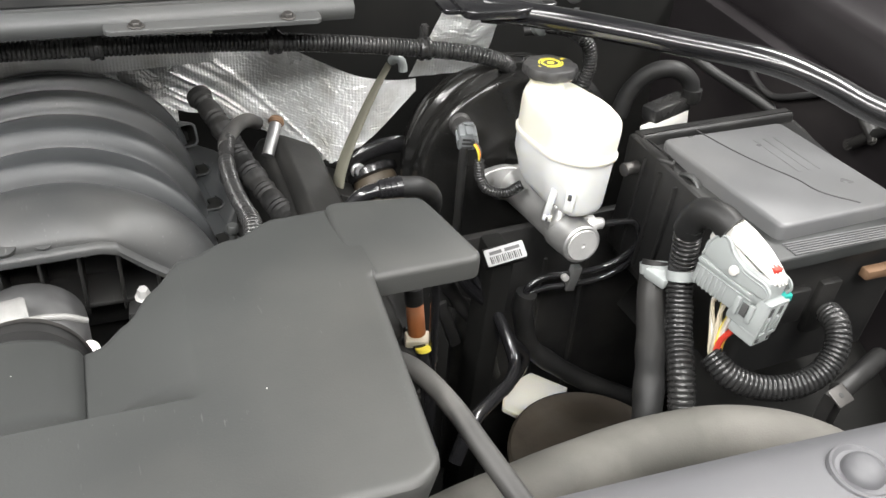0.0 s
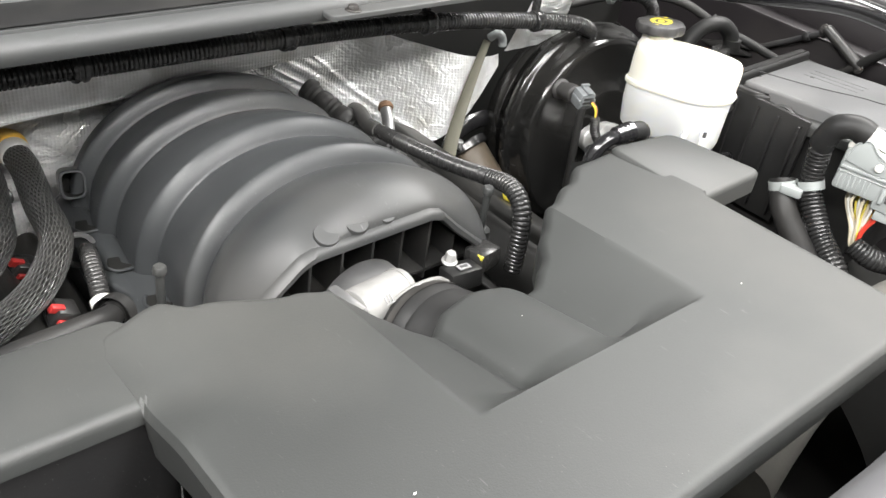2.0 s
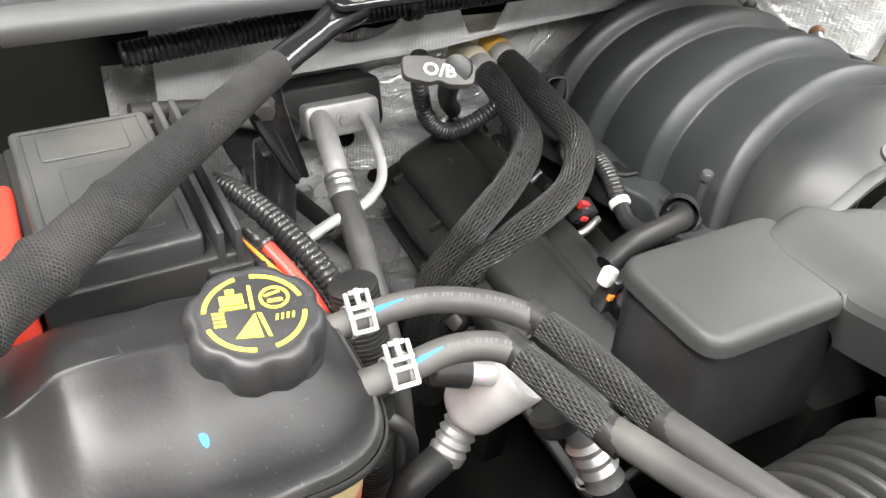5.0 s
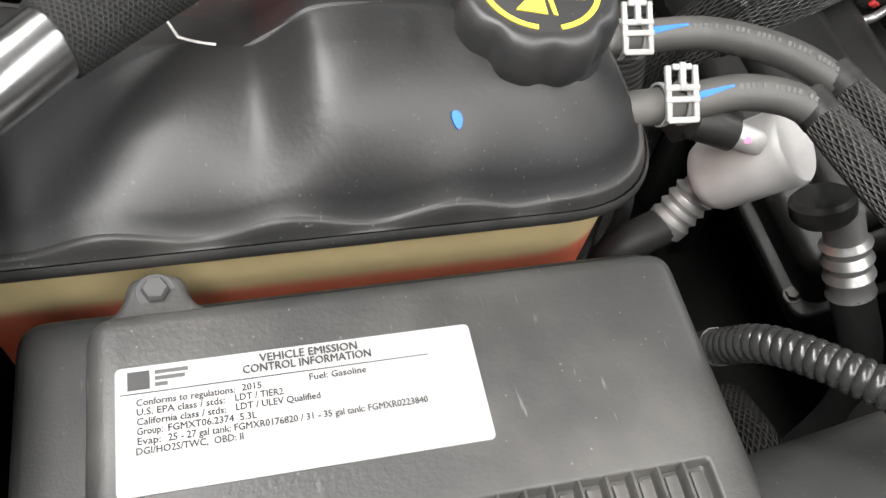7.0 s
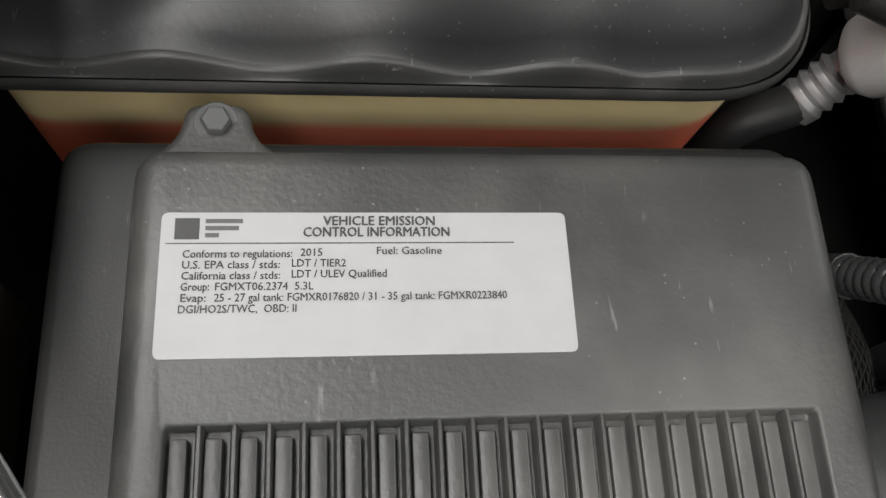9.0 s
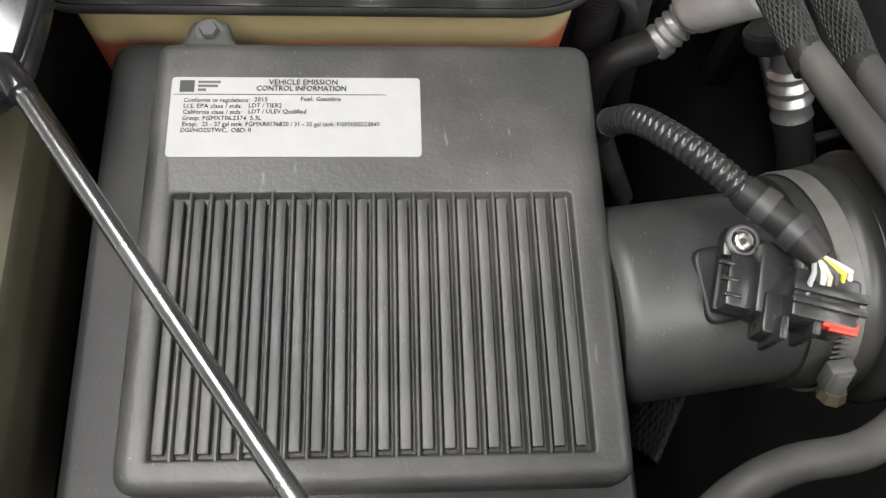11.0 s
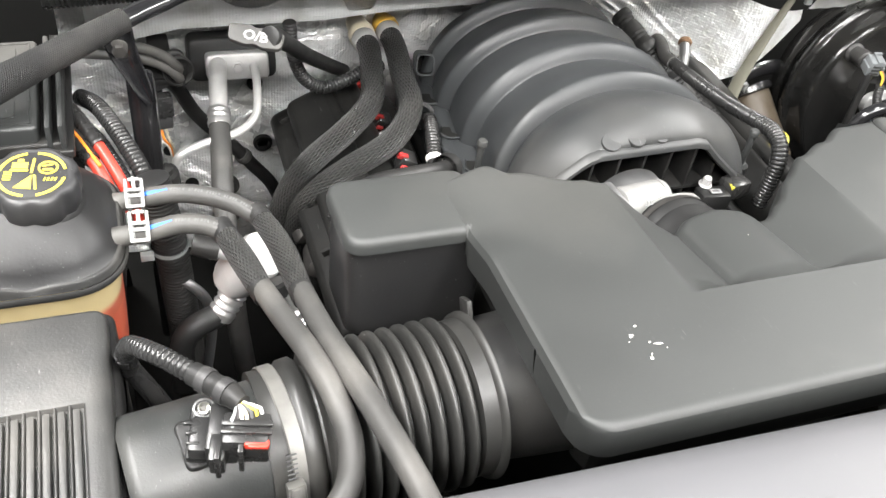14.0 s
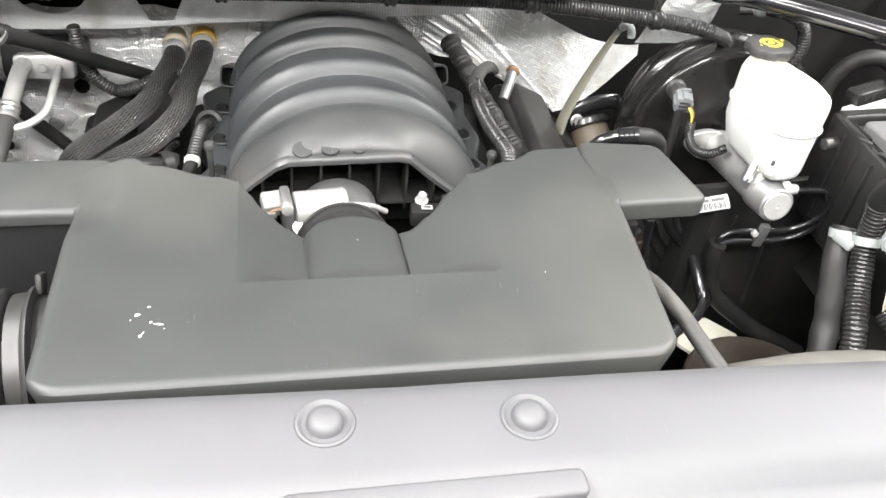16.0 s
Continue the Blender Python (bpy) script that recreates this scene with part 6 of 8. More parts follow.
bm = B(); hexbolt(bm, (-0.427, 0.795, 0.925), (0, -0.95, 0.3), 0.007, 0.006, 0.0095); part("bolt", bm, ALUB, ac)
for px, py, pz, r in ((-0.447, 0.868, 0.775, 0.013), (-0.448, 0.868, 0.640, 0.013)):
    bm = B(); hexbolt(bm, (px, py, pz), (0, -1, 0.2), r * 0.75, 0.012, r); single("bulkhead_bolt", bm, GALV, "plated hex bolt in the bulkhead", "bolt", "bulkhead bolts")
bm = B(); lathe(bm, (-0.382, 0.868, 0.731), (0, -1, 0), [(0, 0.016), (0.006, 0.015), (0.006, 0.010), (0.0, 0.009), (0.0, 0.0)], 20); single("bulkhead_grommet", bm, RUBBERD, "black rubber grommet in the bulkhead", "grommet")

tagthing = thing("identification_tag", "dark harness tag with white markings", "tag", (-0.43, 0.59, 1.09))
TM = place((-0.432, 0.588, 1.098), (0.93, -0.36, -0.1), (0.2, 0.85, 0.5))
bm = B()
prism(bm, rounded([(-0.030, -0.010), (-0.008, -0.013), (0.0, -0.009), (0.008, -0.013), (0.030, -0.010), (0.032, 0.010), (0.008, 0.013), (0.0, 0.010), (-0.008, 0.013), (-0.032, 0.010)], 0.006), -0.0035, 0.0035, 0.001, TM); part("plate", bm, RUBBER, tagthing)
words("marking", "O/B", 0.017, TM @ Matrix.Translation((0, -0.006, 0.0042)), PAPER, tagthing, "CENTER", 0.0005)
brh = thing("breather_hose", "black rubber breather hose crossing to the heater hoses", "hose", (-0.3, 0.75, 0.93))
bm = B(); tube(bm, [(-0.408, 0.590, 1.094), (-0.385, 0.640, 1.055), (-0.351, 0.703, 0.999), (-0.305, 0.775, 0.935), (-0.260, 0.835, 0.88)], 0.0105, 14); part("hose", bm, RUBBERD, brh)
bm = B(); cyl(bm, (-0.418, 0.582, 1.102), (-0.405, 0.595, 1.090), 0.0125, 18); part("cuff", bm, DARK, brh, "black moulded cuff")
bm = B(); conduit(bm, [(-0.362, 0.75, 1.02), (-0.357, 0.75, 0.973), (-0.341, 0.75, 0.930), (-0.315, 0.75, 0.912), (-0.281, 0.75, 0.920), (-0.247, 0.75, 0.938), (-0.225, 0.76, 0.935)], 0.0098, 0.005); single("firewall_harness", bm, CONDUIT, "black corrugated harness looping from the firewall", "harness")
# ---- clutter on the bulkhead behind the pipes ----
bh = thing("bulkhead_hose", "black rubber drain hose behind the pipes", "hose", (-0.42, 0.84, 0.6))
bm = B(); tube(bm, [(-0.535, 0.80, 0.925), (-0.510, 0.83, 0.872), (-0.487, 0.836, 0.821), (-0.432, 0.845, 0.745), (-0.405, 0.848, 0.705), (-0.372, 0.85, 0.655), (-0.34, 0.85, 0.56)], 0.011, 14); part("hose", bm, RUBBERD, bh)
bm = B(); lathe(bm, (-0.421, 0.846, 0.728), (0.6, 0.05, -0.8), [(0, 0.0125), (0.004, 0.0135), (0.010, 0.0135), (0.014, 0.012)], 18); part("cuff", bm, RUBBER, bh, "grey hose cuff")
# holes drawn as closed discs, their inner shade put in a near-black colour
for px, pz, r in ((-0.393, 0.849, 0.010), (-0.410, 0.709, 0.008), (-0.531, 0.733, 0.007), (-0.50, 0.66, 0.009), (-0.35, 0.78, 0.008)):
    bm = B(); lathe(bm, (px, 0.866, pz), (0, -1, 0.1), [(0, r * 1.25), (0.003, r * 1.2), (0.003, r), (-0.004, r * 0.9), (-0.004, 0)], 18); single("bulkhead_hole_disc", bm, DEEP, "closed near-black disc for a shaded hole in the bulkhead", "hole", "bulkhead holes")
for px, pz, r in ((-0.444, 0.652, 0.017), (-0.448, 0.588, 0.019)):
    bm = B(); lathe(bm, (px, 0.862, pz), (0, -1, 0.15), [(0, r * 1.2), (0.004, r * 1.2), (0.006, r), (0.010, r * 0.9), (0.011, r * 0.5), (0.011, 0)], 24); single("bulkhead_plug", bm, RUBBER, "round rubber plug in the bulkhead", "plug", "bulkhead plugs")
gp = thing("grommet_plate", "black plate with two hoses looped through a grommet", "grommet", (-0.53, 0.75, 0.9))
for dz in (0.0, -0.016):
    bm = B(); tube(bm, [(-0.66, 0.735, 1.02 + dz), (-0.60, 0.742, 1.008 + dz), (-0.560, 0.745, 0.998 + dz), (-0.530, 0.748, 0.982 + dz), (-0.512, 0.75, 0.962 + dz), (-0.511, 0.77, 0.94 + dz)], 0.0068, 12); part("hose", bm, RUBBER, gp)
bm = B(); prism(bm, rounded(rect(-0.045, -0.022, 0.030, 0.022), 0.016), -0.006, 0.004, 0.002, place((-0.525, 0.770, 0.945), (1, 0.05, 0.35), (-0.3, 0.3, 1))); part("plate", bm, DARK, gp)
bm = B(); lathe(bm, (-0.511, 0.762, 0.948), (0.2, -0.9, 0.3), [(0, 0.021), (0.006, 0.021), (0.008, 0.018), (0.004, 0.014), (0, 0.013)], 24, close=False); part("grommet", bm, RUBBERD, gp)
bm = B(); box(bm, (-0.53, 0.82, 0.93), (0.03, 0.12, 0.012), bevel=0.003); part("arm", bm, DARK, gp)
sp = thing("bulkhead_connector", "black connector with thin coloured wires", "connector", (-0.54, 0.74, 0.87))
bm = B(); box(bm, (-0.540, 0.742, 0.908), (0.034, 0.024, 0.030), rot(-12, 0, 5), bevel=0.003); part("body", bm, CONDUIT, sp)
bm = B(); box(bm, (-0.540, 0.738, 0.884), (0.028, 0.020, 0.018), rot(-12, 0, 5), bevel=0.003); part("seal", bm, CAPBLK, sp, "dark seal block")
bm = B(); box(bm, (-0.541, 0.80, 0.89), (0.016, 0.14, 0.012), bevel=0.002); part("bracket", bm, DARK, sp)
for k, mt in enumerate((WHITEPL, ORANGE, TAN)):
    bm = B(); tube(bm, [(-0.548 + 0.006 * k, 0.732, 0.878), (-0.546 + 0.006 * k, 0.726, 0.862), (-0.535 + 0.003 * k, 0.730, 0.845), (-0.53, 0.74, 0.80)], 0.0018, 8); part("wire", bm, mt, sp)
ps = thing("line_sensor", "round black pressure sensor on the thin pipe", "sensor", (-0.545, 0.63, 0.84))
bm = B(); lathe(bm, (-0.545, 0.632, 0.86), (0, -0.2, 1), [(-0.06, 0.010), (-0.03, 0.010), (-0.028, 0.016), (0.0, 0.0165), (0.020, 0.0165), (0.026, 0.015), (0.026, 0.009), (0.034, 0.0085), (0.036, 0)], 24); part("body", bm, RUBBERD, ps)
bm = B(); lathe(bm, (-0.545, 0.634, 0.853), (0, -0.2, 1), [(0, 0.0175), (0.004, 0.018), (0.010, 0.018), (0.013, 0.0172)], 24); part("band", bm, DARK, ps)

# ---- compressor pipe joint: pale cast knob, crimped hoses ----
joint = thing("refrigerant_joint", "pale cast aluminium refrigerant joint with crimped hose", "pipe joint", (-0.46, 0.34, 0.9))
JA, JF = Vector((-0.4995, 0.3850, 0.9200)), Vector((-0.4640, 0.3635, 0.9775))
bm = B(); lathe(bm, JA, JF - JA, [(0, 0.016), (0.004, 0.022), (0.012, 0.0255), (0.0655, 0.0262), (0.0690, 0.0255), (0.0705, 0.0242), (0.0710, 0.0)], 40, wobble=lambda t, s: 1 + 0.03 * math.sin(2 * t + 1)); part("body", bm, CAST, joint)
bm = B(); lathe(bm, JA + Vector((0.012, 0.006, -0.012)), (-0.55, -0.25, -0.8), [(0, 0.0125), (0.010, 0.0125), (0.013, 0.016), (0.017, 0.013), (0.021, 0.016), (0.025, 0.013), (0.029, 0.016), (0.033, 0.013), (0.037, 0.016), (0.046, 0.015)], 24); part("crimp", bm, CRIMP, joint)
bm = B(); tube(bm, [JA + Vector((-0.011, -0.005, -0.044)), (-0.55, 0.37, 0.86), (-0.56, 0.36, 0.78)], 0.014, 16); part("hose", bm, RUBBERD, joint)
bm = B(); cyl(bm, (-0.508, 0.371, 0.983), (-0.534, 0.380, 0.988), 0.0115, 20, 0.0015); part("service_cap", bm, DARK, joint, "black service port cap")
bm = B(); cyl(bm, (-0.490, 0.366, 0.978), (-0.510, 0.372, 0.983), 0.0085, 18); part("service_port", bm, ALUB, joint)
bm = B(); cyl(bm, (-0.503, 0.3635, 0.9850), (-0.5035, 0.3625, 0.9862), 0.0025, 12); part("pink_mark", bm, material("pink_paint", (0.75, 0.25, 0.45), 0.5), joint, "small pink paint dot")
bm = B(); lathe(bm, (-0.462, 0.326, 0.972), (0.25, -0.5, -0.8), [(0, 0.017), (0.003, 0.020), (0.012, 0.020), (0.016, 0.017)], 26); part("collar", bm, DARK, joint, "black plastic collar")
bm = B(); lathe(bm, (-0.448, 0.318, 0.965), (0.3, -0.5, -0.8), [(0, 0.013), (0.02, 0.013), (0.024, 0.0165), (0.030, 0.014), (0.036, 0.0165), (0.042, 0.014), (0.048, 0.0165), (0.054, 0.014), (0.062, 0.016)], 24); part("silver_crimp", bm, CRIMP, joint)
bm = B(); tube(bm, [(-0.430, 0.286, 0.916), (-0.415, 0.262, 0.88), (-0.40, 0.245, 0.82), (-0.40, 0.24, 0.7)], 0.0145, 16); part("hose", bm, RUBBERD, joint)
bm = B(); tube(bm, [(-0.553, 0.425, 0.895), (-0.536, 0.42, 0.882), (-0.523, 0.42, 0.858), (-0.518, 0.42, 0.826), (-0.521, 0.42, 0.786), (-0.53, 0.42, 0.72)], 0.0060, 12); single("steel_pipe", bm, GALV, "thin dull steel pipe", "pipe")

# ---- injector plugs and engine harness on the near bank ----
for k, (px, py, pz) in enumerate(((-0.234, 0.592, 0.892), (-0.238, 0.700, 0.880), (-0.229, 0.827, 0.848))):
    ij = thing("injector_plug", "black injector plug with red lock tab", "connector", (px, py, pz - 0.02), "injector plugs")
    bm = B(); box(bm, (px, py, pz), (0.026, 0.022, 0.024), rot(20, 30, 10), bevel=0.003); part("body", bm, CONDUIT, ij)
    bm = B(); box(bm, (px - 0.006, py - 0.008, pz + 0.014), (0.015, 0.006, 0.009), rot(20, 30, 10), bevel=0.001); part("lock_tab", bm, DEEPRED, ij, "red lock tab")
    bm = B(); box(bm, (px - 0.004, py - 0.013, pz - 0.002), (0.010, 0.004, 0.006), rot(20, 30, 10), bevel=0.001); part("lower_tab", bm, DEEPRED, ij, "red lock tab")
    bm = B(); conduit(bm, [(px + 0.004, py + 0.012, pz - 0.004), (px - 0.004, py + 0.040, pz - 0.010), (px + 0.006, py + 0.070, pz - 0.018)], 0.0055, 0.004, 10); part("lead", bm, CONDUIT, ij)
    bm = B(); tube(bm, [(px + 0.012, py - 0.016, pz - 0.004), (px - 0.010, py - 0.026, pz - 0.006), (px - 0.030, py - 0.022, pz - 0.016)], 0.0042, 10); part("pipe_stub", bm, GALV, ij, "dull steel pipe stub")
evap = thing("purge_hose", "short black corrugated hose with white collar", "hose", (-0.19, 0.55, 0.9))
bm = B(); conduit(bm, [(-0.178, 0.665, 0.905), (-0.186, 0.635, 0.918), (-0.193, 0.600, 0.915), (-0.198, 0.575, 0.905)], 0.010, 0.005); part("hose", bm, CONDUIT, evap)
bm = B(); lathe(bm, (-0.198, 0.577, 0.906), (-0.1, -0.8, -0.3), [(0, 0.0115), (0.007, 0.0115), (0.008, 0.010)], 20); part("collar", bm, WHITEPL, evap, "white collar")
bm = B(); tube(bm, [(-0.199, 0.572, 0.904), (-0.205, 0.545, 0.90), (-0.20, 0.52, 0.905), (-0.185, 0.50, 0.91)], 0.009, 14); part("elbow", bm, DARK, evap)
bm = B(); lathe(bm, (-0.180, 0.690, 0.890), (0, -0.8, 0.6), [(0, 0.020), (0.008, 0.020), (0.008, 0.014), (0, 0.014)], 24, close=False); part("loop", bm, DARK, evap)
rail = thing("fuel_rail_pipe", "glossy black pipe beside the valve cover", "pipe", (-0.24, 0.42, 0.9))
bm = B(); tube(bm, [(-0.225, 0.470, 0.975), (-0.245, 0.450, 0.990), (-0.280, 0.438, 0.998), (-0.330, 0.426, 1.002), (-0.352, 0.420, 0.994)], 0.0105, 16); part("pipe", bm, DARK, rail)
bm = B(); lathe(bm, (-0.228, 0.468, 0.975), (0.6, 0.5, -0.2), [(0, 0.018), (0.014, 0.018), (0.014, 0.013), (0, 0.013)], 24, close=False); part("grommet", bm, DARK, rail)
plug2 = thing("coil_plug", "white and orange coil plug", "connector", (-0.36, 0.40, 0.9))
bm = B(); box(bm, (-0.386, 0.383, 1.026), (0.013, 0.012, 0.016), rot(0, 20, 15), bevel=0.004); part("body", bm, WHITEPL, plug2)
bm = B(); box(bm, (-0.379, 0.385, 1.004), (0.016, 0.015, 0.030), rot(0, 20, 10), bevel=0.003); part("shell", bm, CONDUIT, plug2)
for ox, oz in ((-0.383, 1.008), (-0.364, 0.996)):
    bm = B(); box(bm, (ox, 0.377, oz), (0.006, 0.004, 0.005), rot(0, 20, 10), bevel=0.001); part("lock", bm, ORANGE, plug2, "orange lock")
bm = B(); tube(bm, [(-0.376, 0.385, 0.994), (-0.362, 0.378, 0.975), (-0.345, 0.372, 0.94), (-0.33, 0.372, 0.88)], 0.005, 10); part("lead", bm, CONDUIT, plug2)
# castings below the hoses
for c_, s_, r_ in (((-0.375, 0.606, 0.78), (0.028, 0.055, 0.022), (14, 28, 18)), ((-0.366, 0.547, 0.77), (0.026, 0.060, 0.026), (-10, 20, -12))):
    eb = thing("accessory_bracket", "dull cast aluminium bracket on the engine front", "bracket", c_, "engine brackets")
    bm = B(); box(bm, c_, s_, rot(*r_), bevel=0.007); cyl(bm, Vector(c_) + rot(*r_) @ Vector((0, 0.012, s_[2] / 2 - 0.002)), Vector(c_) + rot(*r_) @ Vector((0, 0.012, s_[2] / 2 + 0.008)), 0.011, 18); part("casting", bm, DULLST, eb)
    bm = B(); hexbolt(bm, Vector(c_) + rot(*r_) @ Vector((0, 0.012, s_[2] / 2 + 0.008)), rot(*r_) @ Vector((0, 0, 1)), 0.006, 0.006); part("bolt", bm, GALV, eb)
    bm = B(); box(bm, Vector(c_) + Vector((0.035, 0, -0.10)), (0.03, 0.03, 0.20), bevel=0.005); part("leg", bm, DEEP, eb)
bm = B(); box(bm, (-0.505, 0.422, 0.942), (0.030, 0.024, 0.022), rot(0, 0, 10), bevel=0.003); single("conduit_clip", bm, DARK, "small black clip block beside the harness", "clip")
bm = B(); tube(bm, [(-0.55, 0.05, 0.80), (-0.50, 0.14, 0.80), (-0.46, 0.22, 0.78), (-0.42, 0.3, 0.7)], 0.02, 14); single("lower_hose", bm, BRAID, "dark braided hose low in the bay", "hose")

# ---- brake booster, master cylinder and reservoir ----
booster = thing("brake_booster", "glossy black round brake booster", "brake booster", (0.63, 0.66, 0.72))
BD = Vector((-0.080, -1.0, 0.148)).normalized()
BO = Vector((0.656, 0.682, 0.867))
bm = B()
lathe(bm, BO, BD, [(-0.085, 0.06), (-0.080, 0.12), (-0.072, 0.150), (-0.062, 0.1585), (-0.050, 0.1620), (-0.034, 0.1632), (-0.032, 0.1610), (-0.026, 0.1610), (-0.024, 0.1638), (-0.010, 0.1650), (-0.007, 0.1715), (-0.004, 0.1735), (0.004, 0.1735), (0.007, 0.1715), (0.009, 0.1660), (0.012, 0.1630), (0.030, 0.1600), (0.038, 0.1585), (0.042, 0.1560), (0.0445, 0.1515), (0.0450, 0.1470), (0.0438, 0.1400), (0.0438, 0.110), (0.046, 0.085), (0.052, 0.078), (0.054, 0.070), (0.055, 0.0)], 96)
part("shell", bm, SATIN, booster, sharp=70)
for k in range(16):
    a, b_, d = frame_of(BD)
    t = 2 * math.pi * k / 16 + 0.1
    bm = B(); box(bm, BO + BD * 0.001 + (a * math.cos(t) + b_ * math.sin(t)) * 0.1740, (0.012, 0.010, 0.004), place((0, 0, 0), -a * math.sin(t) + b_ * math.cos(t), BD).to_3x3(), bevel=0.0012); part("crimp_tab", bm, SATIN, booster)
bs = thing("booster_sensor", "grey plug on the booster with coloured wires", "connector", (0.53, 0.60, 0.97))
bm = B(); lathe(bm, (0.5515, 0.660, 0.9645), (-0.22, -0.95, 0.21), [(-0.015, 0.016), (0.004, 0.016), (0.008, 0.0125), (0.022, 0.0125), (0.024, 0.0145), (0.040, 0.0140), (0.042, 0.010), (0.056, 0.010)], 24); part("grommet", bm, CAPBLK, bs, "dark brown rubber grommet")
PLUGGREY = material("grey_plug_plastic", (0.17, 0.18, 0.185), 0.45, scale=40, bump=0.1, fine=700, var=0.12)
PR = rot(10, 0, -14)
def pbox(nm, c, d, mt, bev=0.0015):
    bm = B(); box(bm, Vector((0.537, 0.602, 0.978)) + PR @ Vector(c), d, PR, bevel=bev); return part(nm, bm, mt, bs)
pbox("plug", (0, 0, 0), (0.025, 0.024, 0.027), PLUGGREY, 0.003)
pbox("latch", (0.001, -0.002, 0.0150), (0.010, 0.022, 0.004), PLUGGREY)
pbox("latch_bridge", (0.001, 0.006, 0.0185), (0.014, 0.005, 0.003), PLUGGREY, 0.001)
for sx in (-1, 1):
    pbox("plug_rail", (0.0133 * sx, -0.001, 0.001), (0.003, 0.022, 0.006), PLUGGREY, 0.001)
# plug slots as black inlays, coloured as the shade within
for dz in (0.006, -0.001, -0.008):
    pbox("slot", (0.0, -0.0123, dz), (0.015, 0.0012, 0.0035), INK, 0.0003)
pbox("lock_tab", (0.007, -0.0128, 0.004), (0.004, 0.003, 0.007), TAGGREY, 0.0008)
for k, mt in enumerate((YELLOW, ORANGE, INKGREY)):
    bm = B(); tube(bm, [(0.541 + 0.0025 * k, 0.592, 0.976), (0.547 + 0.002 * k, 0.583, 0.967), (0.551, 0.581, 0.949)], 0.0015, 8); part("wire", bm, mt, bs)
bm = B(); conduit(bm, [(0.550, 0.581, 0.953), (0.552, 0.576, 0.930), (0.560, 0.567, 0.914), (0.582, 0.555, 0.911), (0.605, 0.55, 0.925)], 0.0075, 0.004); part("conduit", bm, CONDUIT, bs)
bm = B(); cyl(bm, (0.532, 0.596, 0.967), (0.534, 0.590, 0.83), 0.0060, 12); part("lead", bm, DARK, bs)

master = thing("master_cylinder", "cast aluminium brake master cylinder", "master cylinder", (0.628, 0.52, 0.87))
ME = Vector((0.632, 0.420, 0.914)); MD = Vector((-0.008, 0.975, -0.16)).normalized()
bm = B(); lathe(bm, ME, MD, [(0, 0.024), (0.002, 0.0265), (0.022, 0.0272), (0.03, 0.0285), (0.05, 0.029), (0.055, 0.026), (0.12, 0.026), (0.17, 0.027), (0.20, 0.028)], 36); part("bore", bm, ALU, master)
bm = B(); prism(bm, rounded([(-0.062, -0.012), (-0.03, -0.026), (0.03, -0.026), (0.062, -0.012), (0.062, 0.012), (0.03, 0.026), (-0.03, 0.026), (-0.062, 0.012)], 0.012), 0, 0.012, 0.002, place(ME + MD * 0.20, (0.97, 0, -0.25), (0.25, 0.16, 0.97))); part("flange", bm, ALU, master)
for s in (-1, 1):
    bm = B(); hexbolt(bm, ME + MD * 0.198 + Vector((0.97, 0, -0.25)) * 0.047 * s, -MD, 0.008, 0.010); part("nut", bm, STEEL, master)
bm = B(); box(bm, (0.612, 0.470, 0.935), (0.022, 0.028, 0.045), rot(10, 0, 0), bevel=0.005); box(bm, (0.640, 0.50, 0.925), (0.035, 0.10, 0.03), rot(9, 0, 0), bevel=0.006); part("saddle", bm, ALU, master)
bm = B(); lathe(bm, ME + MD * 0.035 + Vector((0.022, 0, 0.008)), (1, -0.1, 0.1), [(0, 0.013), (0.012, 0.013), (0.013, 0.008), (0.022, 0.008), (0.026, 0.006)], 18); part("pipe_union", bm, ALUB, master)
bm = B(); lathe(bm, ME + MD * -0.001, -MD, [(0, 0.022), (0.0015, 0.021), (0.0015, 0.003), (0.0005, 0.002), (0.0005, 0)], 30); part("end_plug", bm, ALUB, master)

res = thing("brake_fluid_reservoir", "milky white brake fluid reservoir with black cap", "fluid reservoir", (0.64, 0.49, 0.93))
RO = rounded([(0.584, 0.455), (0.620, 0.420), (0.669, 0.434), (0.679, 0.500), (0.662, 0.582), (0.600, 0.590), (0.582, 0.55)], 0.022, 8)
bm = B(); c0 = sum((Vector((p.x, p.y)) for p in RO), Vector((0, 0))) / len(RO)
def rring(scale, zf, tuck=0.0):
    return [bm.verts.new((c0.x + (p.x - c0.x) * scale + tuck * smooth(0.62, 0.585, p.x), c0.y + (p.y - c0.y) * scale, zf(p.y))) for p in RO]
seamz = lambda y: 1.034 - 0.155 * (y - 0.42)
topz = lambda y: 1.069 + 0.085 * (0.56 - y)
def loft(rings):
    n_ = len(RO)
    for a, b in zip(rings, rings[1:]):
        for k in range(n_):
            bm.faces.new((a[k], a[(k + 1) % n_], b[(k + 1) % n_], b[k]))
loft(R_ := [rring(0.97, lambda y: seamz(y) + 0.003), rring(0.965, lambda y: seamz(y) + 0.010), rring(0.970, lambda y: topz(y) - 0.020), rring(0.962, lambda y: topz(y) - 0.011), rring(0.940, lambda y: topz(y) - 0.0045), rring(0.905, lambda y: topz(y) - 0.0012), rring(0.85, topz), rring(0.4, topz)])
bm.faces.new(R_[-1]); upper = part("upper_half", bm, RESERV, res, "yellowed milky plastic", sharp=60)
